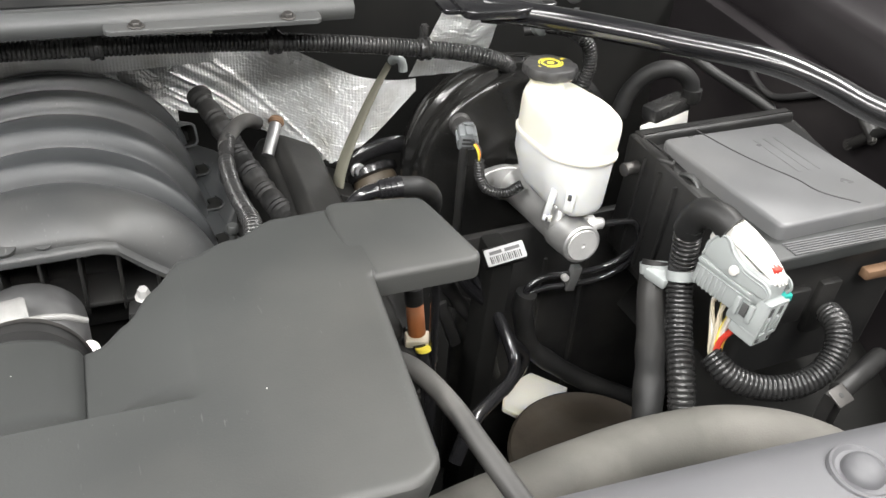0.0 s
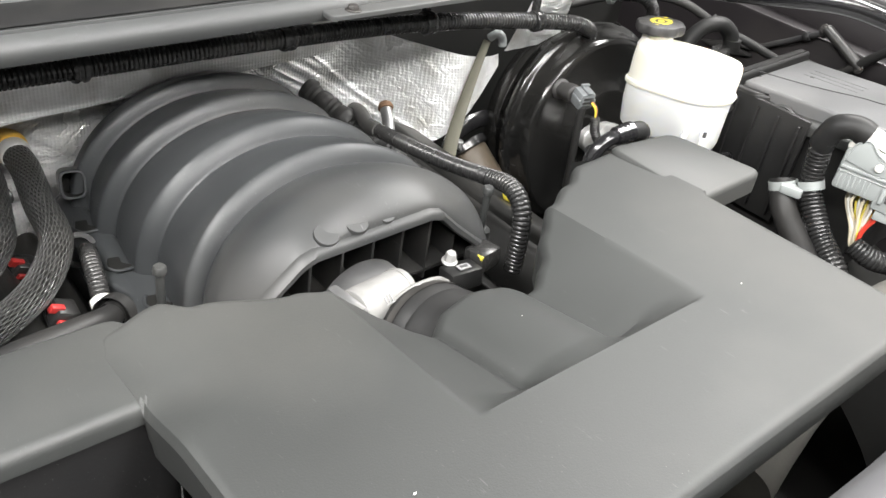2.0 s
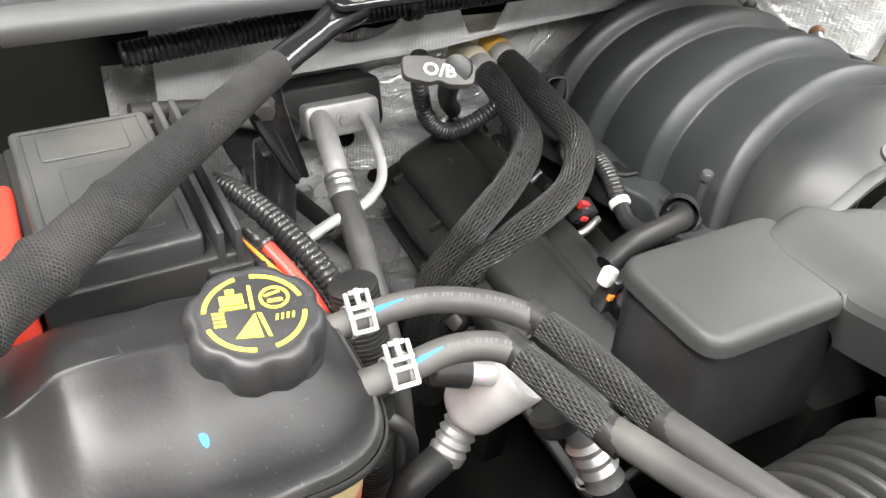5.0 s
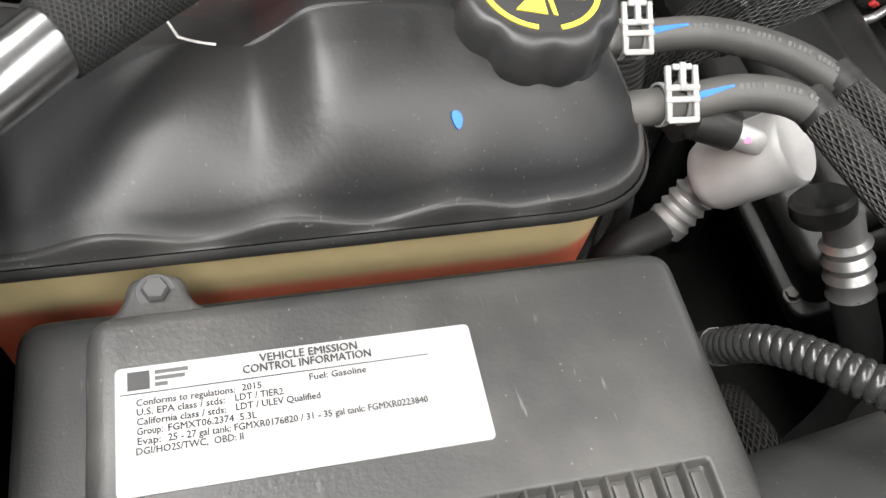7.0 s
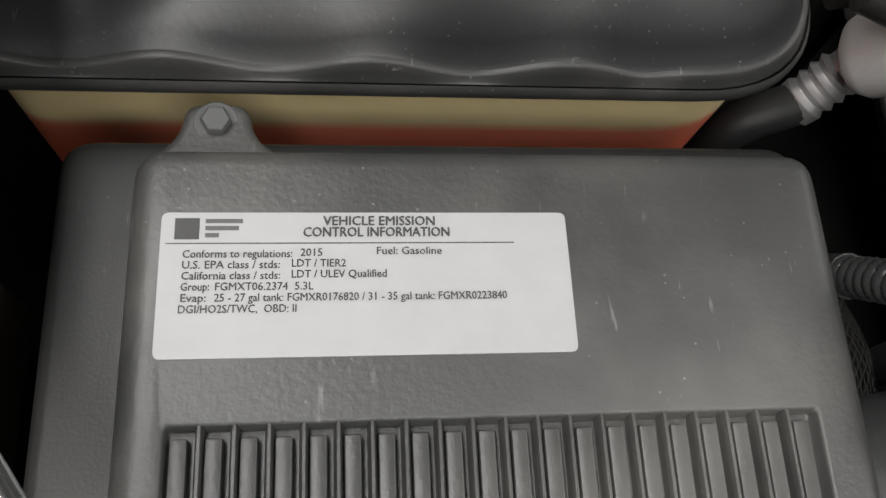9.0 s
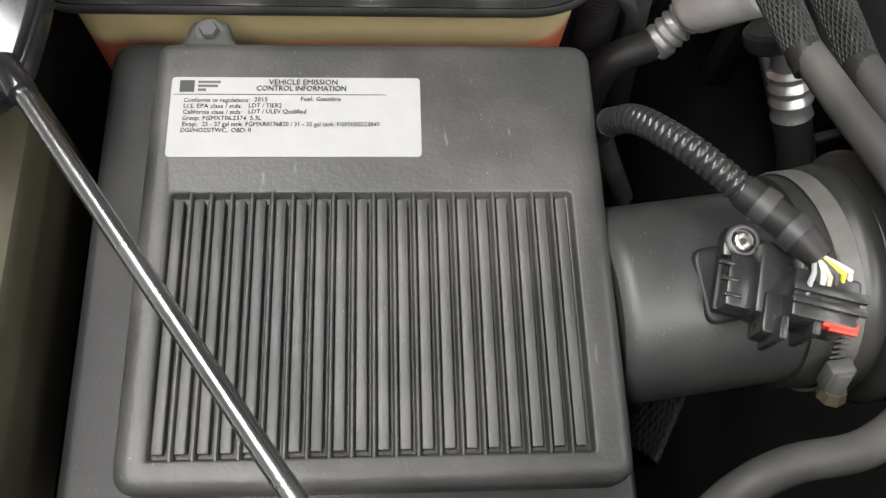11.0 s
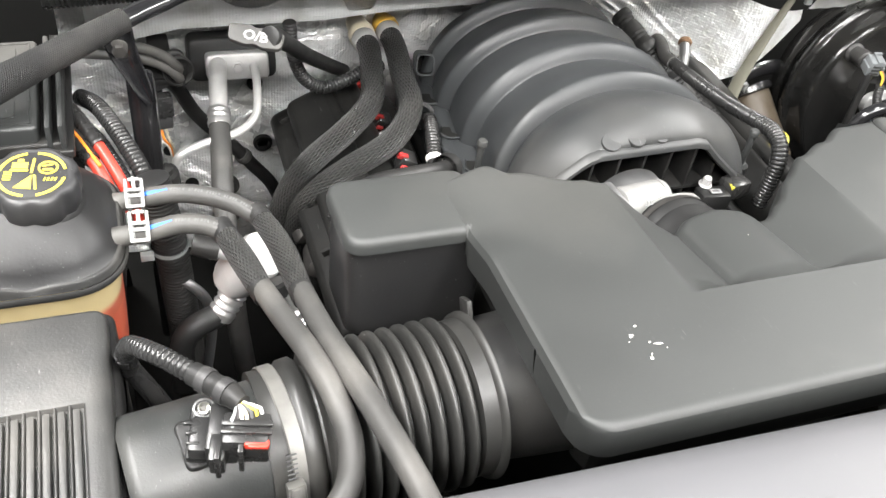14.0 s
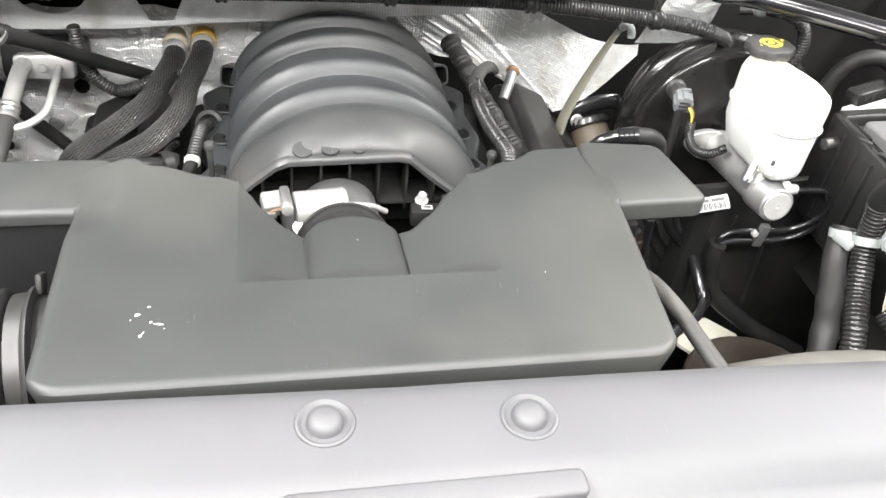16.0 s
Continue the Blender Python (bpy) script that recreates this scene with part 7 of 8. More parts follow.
bm = B(); loft([rring(0.96, lambda y: seamz(y) - 0.004), rring(1.0, lambda y: seamz(y) - 0.004), rring(1.01, lambda y: seamz(y) - 0.001), rring(1.01, lambda y: seamz(y) + 0.002), rring(0.99, lambda y: seamz(y) + 0.004), rring(0.96, lambda y: seamz(y) + 0.004)]); part("seam", bm, RESERV, res, sharp=50)
bm = B(); loft(R_ := [rring(0.96, lambda y: seamz(y) - 0.003), rring(0.955, lambda y: seamz(y) - 0.03), rring(0.945, lambda y: 0.962 - 0.1 * (y - 0.42), 0.012), rring(0.925, lambda y: 0.954 - 0.1 * (y - 0.42), 0.014), rring(0.86, lambda y: 0.950 - 0.1 * (y - 0.42), 0.014)])
bm.faces.new(R_[-1]); part("lower_half", bm, RESERVLOW, res, "bluish white fluid-filled plastic", sharp=60)
bm = B(); lathe(bm, (0.621, 0.562, 1.062), (0, 0, 1), [(0, 0.026), (0.008, 0.0222), (0.026, 0.0215)], 30); part("neck", bm, RESERV, res)
bm = B()
lathe(bm, (0.623, 0.563, 1.084), (0, 0.11, 1), [(0, 0.033), (0.003, 0.0355), (0.010, 0.0355), (0.0132, 0.0340), (0.0145, 0.031), (0.0145, 0.0)], 72, wobble=lambda t, s: 1 - 0.07 * (0.5 + 0.5 * math.cos(8 * t)) ** 3)
rcap = part("cap", bm, CAPBLK, res, "black scalloped cap with yellow symbol")
RM = Matrix.Translation((0.623, 0.565, 1.0987)) @ rot(-6.3, 0, 20).to_4x4() @ Matrix.Scale(0.78, 4)
for o in (ring_arc(0.0125, 0.0165, 0, 359, (0, 0), 28), ring_arc(0.0185, 0.0205, 25, 155), ring_arc(0.0185, 0.0205, 205, 335), ring_arc(0.0002, 0.006, 0, 359, (0, 0), 20), [Vector(p) for p in rect(-0.031, -0.003, -0.024, 0.003)], [Vector(p) for p in rect(0.024, -0.003, 0.031, 0.003)]):
    bm = B(); prism(bm, o, 0, 0.0006, 0, RM); part("symbol", bm, YELLOW, rcap)
bm = B(); box(bm, (0.607, 0.4325, 0.978), (0.012, 0.006, 0.03), rot(0, 0, -38), bevel=0.002); part("moulded_slot", bm, RESERVLOW, res)
# slot drawn as a dark grey block in place of its shade
bm = B(); box(bm, (0.6045, 0.4305, 0.985), (0.005, 0.003, 0.009), rot(0, 0, -38), bevel=0.001); part("slot_shade_patch", bm, INKGREY, res)

bm = B(); box(bm, (0.597, 0.460, 0.956), (0.009, 0.006, 0.052), rot(8, 6, -38), bevel=0.002); box(bm, (0.598, 0.462, 0.934), (0.012, 0.007, 0.010), rot(8, 6, -38), bevel=0.002); leg = part("mounting_leg", bm, RESERVLOW, res)
bm = B(); box(bm, (0.5962, 0.4585, 0.934), (0.003, 0.004, 0.005), rot(8, 6, -38), bevel=0.0008); part("slot_shade_patch", bm, INKGREY, leg)

stick = thing("barcode_sticker", "white printed barcode sticker", "sticker", (0.5, 0.38, 0.94))
SM = place((0.499, 0.380, 0.957), (0.99, 0.1, 0.06), (-0.1, 0.75, 0.62))
bm = B(); prism(bm, rounded(rect(-0.026, -0.010, 0.026, 0.010), 0.002), 0, 0.0008, 0, SM); part("paper", bm, PAPER, stick)
for k in range(16):
    x = -0.021 + 0.0026 * k
    bm = B(); prism(bm, [Vector(p) for p in rect(x, -0.008, x + (0.0009 if k % 3 else 0.0016), 0.0005)], 0.0006, 0.0012, 0, SM); part("bar", bm, INK, stick)
for x0, x1 in ((-0.02, -0.004), (0.0, 0.02)):
    bm = B(); prism(bm, [Vector(p) for p in rect(x0, 0.0025, x1, 0.0065)], 0.0006, 0.0012, 0, SM); part("print", bm, INKGREY, stick)
bm = B(); box(bm, (0.501, 0.387, 0.949), (0.056, 0.024, 0.010), rot(38, 0, 5), bevel=0.003); part("backing", bm, DEEP, stick, "black module behind the sticker")
bm = B(); box(bm, (0.515, 0.43, 0.68), (0.03, 0.05, 0.50), bevel=0.006); part("stand", bm, DEEP, stick, "dark bracket that carries the module")

# brake pipes with clip
bp = thing("brake_pipes", "pair of black brake pipes in a clip", "pipe", (0.62, 0.45, 0.8))
for dz in (0.0, -0.020):
    bm = B(); tube(bm, [(0.735, 0.43, 0.905 + dz), (0.728, 0.44, 0.87 + dz), (0.70, 0.447, 0.845 + dz), (0.65, 0.451, 0.838 + dz), (0.610, 0.455, 0.836 + dz), (0.588, 0.453, 0.828 + dz * 0.8), (0.581, 0.45, 0.81 + dz * 0.5), (0.584, 0.45, 0.77)], 0.0050, 10); part("pipe", bm, GLOSS, bp)
bm = B(); tube(bm, [(0.660, 0.452, 0.916), (0.70, 0.447, 0.920), (0.722, 0.444, 0.918), (0.732, 0.44, 0.90), (0.735, 0.43, 0.86)], 0.0045, 10); part("feed_pipe", bm, GLOSS, bp)
bm = B(); box(bm, (0.650, 0.449, 0.832), (0.014, 0.012, 0.040), rot(0, 8, 0), bevel=0.002); part("clip", bm, INKGREY, bp, "grey plastic pipe clip")
bm = B(); cyl(bm, (0.632, 0.444, 0.842), (0.632, 0.437, 0.844), 0.005, 14); part("ferrule", bm, ALUB, bp, "bright ferrule")

# ---- fuse box ----
fuse = thing("fuse_box", "black under-bonnet fuse box with embossed lid", "fuse box", (0.87, 0.38, 0.82))
bm = B(); prism(bm, rounded([(0.752, 0.235), (0.985, 0.245), (1.005, 0.528), (0.745, 0.505)], 0.010), 0.82, 1.004, 0.003); part("case", bm, DARK, fuse)
FM = Matrix.Translation((0, 0.26, 1.0)) @ rot(-5.0, 0, 0).to_4x4() @ Matrix.Translation((0, -0.26, 0))
bm = B(); prism(bm, rounded([(0.742, 0.222), (0.990, 0.232), (1.006, 0.535), (0.738, 0.510)], 0.012), 0.0, 0.016, 0.004, FM); lidp = part("lid_rim", bm, PLASTIC, fuse)
bm = B(); prism(bm, rounded([(0.774, 0.256), (0.968, 0.266), (0.962, 0.490), (0.764, 0.484)], 0.012), 0.012, 0.036, 0.005, FM); part("lid", bm, LIDGREY, fuse, "raised dark grey lid")
bm = B(); tube(bm, [FM @ Vector(p) for p in ((0.905, 0.275, 0.0364), (0.875, 0.31, 0.0364), (0.868, 0.345, 0.0364), (0.85, 0.39, 0.0364), (0.838, 0.43, 0.0364), (0.825, 0.495, 0.0364))][::1], 0.0009, 6); part("embossed_line", bm, INK, fuse)
for k in range(3):
    bm = B(); prism(bm, [Vector(p) for p in rect(0.885 + 0.016 * k, 0.36, 0.889 + 0.016 * k, 0.45)], 0.0358, 0.0366, 0, FM); part("embossed_bar", bm, LIDGREY, fuse)
for k in range(6):
    bm = B(); prism(bm, [Vector(p) for p in rect(0.775 + 0.0, 0.2265 + 0.0042 * k, 0.975, 0.2285 + 0.0042 * k)], 0.015, 0.0178, 0, FM); part("grip_ridge", bm, LIDGREY, fuse)
bm = B(); prism(bm, rounded([(0.738, 0.488), (1.0, 0.504), (1.0, 0.526), (0.738, 0.512)], 0.004), 0.008, 0.040, 0.006, FM); part("raised_edge", bm, DARK, fuse, "raised black frame edge")
bm = B(); prism(bm, rounded([(0.730, 0.512), (0.748, 0.512), (0.752, 0.440), (0.744, 0.420), (0.730, 0.440)], 0.005), -0.010, 0.036, 0.006, FM); part("raised_edge", bm, DARK, fuse, "raised black frame edge")
bm = B(); lathe(bm, (0.760, 0.405, 0.985), (-1, -0.2, 0.1), [(0, 0.027), (0.006, 0.027), (0.008, 0.0245), (0.006, 0.021), (0, 0.021)], 28, close=False); part("loop_handle", bm, PLASTIC, fuse)
bm = B(); box(bm, (0.800, 0.232, 0.935), (0.05, 0.012, 0.05), bevel=0.003); box(bm, (0.86, 0.236, 0.92), (0.03, 0.012, 0.08), bevel=0.003); part("front_latch", bm, DARK, fuse)
bm = B(); box(bm, (0.780, 0.226, 0.958), (0.022, 0.010, 0.012), bevel=0.002); part("teal_plug", bm, TEAL, fuse, "teal plug")
bm = B(); box(bm, (0.925, 0.228, 0.968), (0.055, 0.014, 0.014), bevel=0.003); part("rust_plate", bm, RUST, fuse, "rust-coloured plate")
wallp = thing("fuse_box_bracket", "black plastic bracket beside the fuse box", "bracket", (0.73, 0.42, 0.8))
bm = B(); box(bm, (0.735, 0.425, 0.93), (0.008, 0.15, 0.17), rot(0, 0, 2), bevel=0.002); part("web", bm, DARK, wallp)
for k in range(4):
    bm = B(); box(bm, (0.731, 0.36 + 0.035 * k, 0.93), (0.010, 0.004, 0.15), bevel=0.001); part("stiffener", bm, DARK, wallp)
bm = B(); cyl(bm, (0.728, 0.475, 0.985), (0.705, 0.472, 0.985), 0.009, 16); part("stub", bm, DULLST, wallp)

# ---- large grey plug with harness ----
plug = thing("module_connector", "large grey multi-pin connector with white lever", "connector", (0.71, 0.21, 0.94))
CMx = place((0.7087, 0.2278, 1.0130), (0.2365, -0.9716, 0.0100), (0.1053, 0.0359, 0.9938))
def cbox(nm, c, s, mat, bev=0.003, lb=""):
    bm = B(); box(bm, CMx @ Vector(c), s, CMx.to_3x3(), bevel=bev); return part(nm, bm, mat, plug, lb)
housing = cbox("housing", (-0.002, -0.014, 0.0), (0.090, 0.058, 0.036), GREYCON, 0.005)
lower = cbox("lower_housing", (0.030, -0.030, 0.001), (0.042, 0.044, 0.034), GREYCON, 0.003)
foot = cbox("foot", (0.034, -0.058, 0.0), (0.034, 0.014, 0.032), GREYCON, 0.002)
def cbit(nm, c, s_, mat, parent, bev=0.0006):
    bm = B(); box(bm, CMx @ Vector(c), s_, CMx.to_3x3(), bevel=bev); return part(nm, bm, mat, parent)
# serrated side, long rail and small latches
for k in range(7):
    cbit("ridge", (-0.040 + 0.0062 * k, -0.030, 0.0185), (0.0020, 0.022, 0.0025), GREYCON, housing)
cbit("rail", (-0.008, -0.010, 0.0190), (0.074, 0.004, 0.0035), GREYCON, housing)
cbit("rail", (-0.008, -0.017, 0.0185), (0.074, 0.0015, 0.0020), GREYCON, housing)
# housing slots as dark grey inlays, their shade in the colour
for dx in (-0.012, 0.006):
    cbit("slot", (dx, -0.0045, 0.0182), (0.007, 0.003, 0.0012), INKGREY, housing, 0.0002)
for dx in (0.018, 0.036):
    cbit("latch", (dx, -0.030, 0.0195), (0.006, 0.022, 0.004), GREYCON, lower, 0.001)
cbit("slot", (0.027, -0.030, 0.0186), (0.008, 0.016, 0.0012), INKGREY, lower, 0.0002)
# two framed windows on the end face
for c_, d_ in (((0.0515, -0.0095, 0.001), (0.003, 0.004, 0.034)), ((0.0515, -0.0495, 0.001), (0.003, 0.004, 0.034)), ((0.0515, -0.030, 0.0160), (0.003, 0.044, 0.004)), ((0.0515, -0.030, -0.0140), (0.003, 0.044, 0.004)), ((0.0518, -0.030, 0.001), (0.003, 0.040, 0.005))):
    cbit("frame_bar", c_, d_, GREYCON, lower)
# window openings shown by dark grey inlays in place of inner shade
for dz in (0.0090, -0.0070):
    cbit("window", (0.0512, -0.020, dz), (0.0014, 0.010, 0.0075), INKGREY, lower, 0.0002)
    cbit("tongue", (0.0520, -0.036, dz), (0.0026, 0.018, 0.0050), GREYCON, lower)
# foot notches likewise, shade drawn as dark grey inlays
for dz in (-0.010, 0.010):
    cbit("notch", (0.0512, -0.058, dz), (0.0012, 0.005, 0.005), INKGREY, foot, 0.0002)
cbit("step", (0.040, -0.0505, 0.0), (0.024, 0.003, 0.036), GREYCON, foot)
# white lever with ridged arms over grey cheeks
LEVER = [(-0.049, 0.012), (-0.046, 0.034), (-0.030, 0.0435), (-0.012, 0.0415), (0.012, 0.0335), (0.034, 0.022), (0.046, 0.010), (0.020, 0.010), (-0.012, 0.014), (-0.034, 0.006)]
bm = B(); prism(bm, rounded(LEVER, 0.006), -0.013, 0.013, 0.004, CMx, both=True); lever = part("lever", bm, WHITEPL, plug, "white plastic locking lever")
for zz in (-0.0060, 0.0, 0.0060):
    bm = B(); tube(bm, [CMx @ Vector((x, y + 0.0006, zz)) for x, y in LEVER[1:7]], 0.0011, 8, 0.003); part("lever_ridge", bm, WHITEPL, lever)
CHEEK = [(-0.043, -0.002), (-0.036, 0.024), (-0.022, 0.032), (-0.008, 0.020), (0.012, 0.012), (0.040, 0.010), (0.047, 0.002), (0.044, -0.006), (0.0, -0.008)]
for zz, out in ((0.0145, 0.0200), (-0.0200, -0.0200)):
    bm = B(); prism(bm, rounded(CHEEK, 0.005), min(zz, out), max(zz, out), 0.001, CMx); cheek = part("lever_cheek", bm, GREYCON, plug, "grey lever cheek")
    bm = B(); tube(bm, [CMx @ Vector((x, y, out)) for x, y in CHEEK[:8]], 0.0014, 8, 0.003); part("cheek_rim", bm, GREYCON, cheek)
    bm = B(); tube(bm, [CMx @ Vector((x, y - 0.004, out)) for x, y in CHEEK[3:7]], 0.0010, 8, 0.003); part("cheek_rim", bm, GREYCON, cheek)
bm = B(); cyl(bm, CMx @ Vector((0.0, 0.004, 0.019)), CMx @ Vector((0.0, 0.004, 0.0245)), 0.0055, 18, 0.001); part("hub", bm, WHITEPL, plug)
cbox("red_tab", (0.030, 0.0215, 0.0015), (0.013, 0.008, 0.012), RED, 0.001, "red lock tab")
for k, mt in enumerate((TAN, WHITEPL, TAN, YELLOW, WHITEPL, TAN, YELLOW, TAN, WHITEPL, YELLOWPL, RED, RED)):
    a = CMx @ Vector((-0.018 + 0.0036 * k, -0.040, -0.008 + 0.007 * (k % 3)))
    bm = B(); tube(bm, [a, a + Vector((-0.004, 0.005 - 0.001 * k, -0.014)), Vector((0.691 + 0.002 * (k % 5), 0.224 - 0.0015 * k, 0.925 + 0.001 * (k % 4))), Vector((0.691 + 0.0018 * (k % 5), 0.215 - 0.0008 * k, 0.902)), Vector((0.694, 0.207, 0.892))], 0.0021 + 0.0004 * (k % 2), 8); part("wire", bm, mt, plug)
harn = thing("main_harness", "thick black corrugated and taped harness", "harness", (0.65, 0.2, 0.75))
bm = B(); conduit(bm, [(0.684, 0.301, 1.028), (0.686, 0.304, 1.010), (0.688, 0.303, 0.995), (0.690, 0.296, 0.950), (0.675, 0.255, 0.905), (0.655, 0.205, 0.875), (0.645, 0.17, 0.83), (0.645, 0.16, 0.75)], 0.0165, 0.0062, 18); part("conduit", bm, CONDUIT, harn)
bm = B(); tube(bm, [(0.700, 0.256, 1.048), (0.694, 0.274, 1.053), (0.687, 0.293, 1.046), (0.684, 0.301, 1.030), (0.6855, 0.304, 1.014)], 0.0172, 18, 0.004, lambda s, T: 0.0170 + 0.0010 * noise.noise(Vector((s * 60, 3, 9)))); part("taped_bend", bm, RUBBERD, harn, "tape-wrapped bend")
bm = B(); tube(bm, [(0.683, 0.335, 0.945), (0.672, 0.315, 0.915), (0.645, 0.260, 0.885), (0.620, 0.215, 0.865), (0.605, 0.18, 0.82), (0.60, 0.17, 0.75)], 0.0185, 18, 0.005, lambda s, T: 0.0178 + 0.0018 * noise.noise(Vector((s * 40, 7, 0)))); part("taped_branch", bm, RUBBERD, harn, "tape-wrapped branch")
bm = B(); conduit(bm, [(0.686, 0.285, 0.915), (0.672, 0.272, 0.905), (0.660, 0.262, 0.885), (0.655, 0.245, 0.865), (0.66, 0.23, 0.83)], 0.008, 0.0046); part("side_branch", bm, CONDUIT, harn)
bm = B(); conduit(bm, [(0.688, 0.212, 0.905), (0.700, 0.185, 0.894), (0.730, 0.163, 0.888), (0.768, 0.150, 0.894), (0.803, 0.152, 0.910), (0.824, 0.166, 0.930), (0.833, 0.186, 0.942), (0.838, 0.205, 0.940)], 0.0150, 0.0056, 18); part("loop_conduit", bm, CONDUIT, harn)
bm = B()
for p, r in (((0.6905, 0.297, 0.953), 0.0182), ((0.681, 0.330, 0.938), 0.0200)):
    lathe(bm, p, (0.1, 0.55, 1), [(-0.006, r), (0.006, r), (0.006, r - 0.0015), (-0.006, r - 0.0015), (-0.006, r)], 26, close=False)
box(bm, (0.672, 0.312, 0.942), (0.020, 0.030, 0.014), rot(0, 0, 20), bevel=0.003)
part("strap", bm, GREYCON, harn, "pale grey plastic strap")
tabk = thing("steel_tab", "small plated steel tab with a hole", "bracket", (0.82, 0.13, 0.9))
TBM = place((0.796, 0.116, 0.904), (0.93, 0.25, -0.05), (-0.22, 0.90, 0.36))
bm = B(); prism(bm, rounded(rect(-0.014, -0.011, 0.014, 0.011), 0.002), 0, 0.002, 0.0006, TBM); tab = part("tab", bm, DULLST, tabk)
# bolt hole as a black inlay that carries its shade
bm = B(); prism(bm, rounded(rect(-0.003, -0.003, 0.003, 0.003), 0.0028, 6), 0.0019, 0.0024, 0.0001, TBM); part("hole", bm, INK, tab, "black inlay for a shaded bolt hole")
bm = B(); box(bm, (0.801, 0.124, 0.845), (0.028, 0.016, 0.11), rot(0, 0, 15), bevel=0.002); part("post", bm, DARK, tabk)
bm = B(); cyl(bm, (0.806, 0.126, 0.897), (0.90, 0.16, 0.895), 0.012, 16); part("stub", bm, DARK, tabk)

# ---- radiator hose and thin hose ----
rh = thing("radiator_hose", "thick dusty grey rubber radiator hose", "hose", (0.45, 0.1, 0.89))
bm = B(); tube(bm, [(0.20, 0.06, 0.885), (0.30, 0.080, 0.905), (0.444, 0.098, 0.912), (0.56, 0.108, 0.908), (0.64, 0.095, 0.910), (0.71, 0.055, 0.908), (0.76, 0.0, 0.885), (0.78, -0.06, 0.85)], 0.034, 32, 0.006, lambda s, T: 0.0338 + 0.0007 * noise.noise(Vector((s * 18, 2, 6)))); part("hose", bm, OLDHOSE, rh)
bm = B(); tube(bm, [(0.735, 0.030, 0.898), (0.76, 0.0, 0.885), (0.772, -0.03, 0.870)], 0.0352, 32); part("cuff", bm, RUBBER, rh, "darker rubber cuff")

# ---- harness under the cowl, clipped ----
loom = thing("cowl_harness", "long black corrugated harness clipped under the cowl", "harness", (0.0, 0.71, 1.07))
bm = B(); conduit(bm, [(-0.66, 0.735, 1.075), (-0.50, 0.735, 1.082), (-0.32, 0.728, 1.088), (-0.148, 0.721, 1.090), (0.09, 0.707, 1.094), (0.30, 0.700, 1.088), (0.50, 0.690, 1.068), (0.585, 0.68, 1.055), (0.63, 0.69, 1.03), (0.64, 0.72, 0.98)], 0.0120, 0.0052, 14); part("conduit", bm, CONDUIT, loom)
for p in ((-0.385, 0.731, 1.086), (-0.148, 0.721, 1.090), (0.09, 0.707, 1.094), (0.30, 0.700, 1.088), (0.50, 0.690, 1.068)):
    bm = B(); lathe(bm, p, (1, -0.03, 0), [(-0.008, 0.0145), (-0.006, 0.0155), (-0.003, 0.0155), (-0.002, 0.014), (0.002, 0.014), (0.003, 0.0155), (0.006, 0.0155), (0.008, 0.0145)], 20)
    box(bm, Vector(p) + Vector((0, 0.006, 0.022)), (0.010, 0.010, 0.02), bevel=0.002); part("clip", bm, CONDUIT, loom)
# bolted plates under the cowl edge
for x0, x1, lb in ((0.10, 0.345, 0), (-0.505, -0.405, 1), (0.50, 0.66, 2)):
    pl = thing("cowl_bracket", "dark steel bracket bolted under the cowl edge", "bracket", ((x0 + x1) / 2, 0.65, 1.12), "cowl brackets")
    bm = B(); prism(bm, rounded(rect(x0, 0.632, x1, 0.675), 0.010), 1.1405, 1.1465, 0.002); part("plate", bm, COWL if lb == 0 else GLOSS, pl)
    for bx in ((x0 + 0.035, x1 - 0.04) if lb != 1 else (-0.484, -0.444)):
        bm = B(); hexbolt(bm, (bx, 0.6415, 1.1465), (0, 0, 1), 0.0065, 0.006, 0.0095); part("bolt", bm, DULLST, pl)

# ---- brace on the far wing ----
br = thing("fender_brace", "glossy black tube brace from cowl to wing", "brace", (0.8, 0.45, 1.1))
bm = B(); tube(bm, [(0.560, 0.650, 1.140), (0.653, 0.598, 1.139), (0.760, 0.500, 1.146), (0.845, 0.420, 1.150), (0.890, 0.378, 1.140), (0.930, 0.340, 1.125), (0.98, 0.30, 1.115), (1.10, 0.215, 1.105), (1.2, 0.14, 1.10)], 0.0170, 20, 0.008, lambda s, T: 0.0165 + 0.004 * smooth(0.06, 0.0, s), flat=0.95); part("tube", bm, GLOSS, br)
bm = B(); prism(bm, rounded([(0.52, 0.61), (0.60, 0.605), (0.64, 0.63), (0.60, 0.675), (0.52, 0.68)], 0.015), 1.142, 1.153, 0.003); part("foot_plate", bm, GLOSS, br)

# ---- foil strap and pedal bracket ----
strap = thing("insulation_strap", "dull grey-green insulation strap on the heat shield", "strap", (0.41, 0.74, 0.86))
bm = B(); tube(bm, [(0.475, 0.757, 1.015), (0.455, 0.748, 0.985), (0.425, 0.735, 0.93), (0.400, 0.722, 0.875), (0.392, 0.715, 0.845)], 0.011, 12, 0.006, lambda s, T: 0.006 + 0.006 * s / T, flat=0.35); part("strap", bm, material("grey_green_felt", (0.135, 0.130, 0.100), 0.7, scale=60, bump=0.4), strap)
bm = B(); tube(bm, [(0.478, 0.755, 1.02), (0.482, 0.745, 1.03), (0.488, 0.74, 1.025), (0.49, 0.738, 1.012)], 0.0065, 10); part("hook", bm, GREYCON, strap)
ped = thing("steering_bracket", "black bolted bracket with brown tube", "bracket", (0.46, 0.74, 0.78))
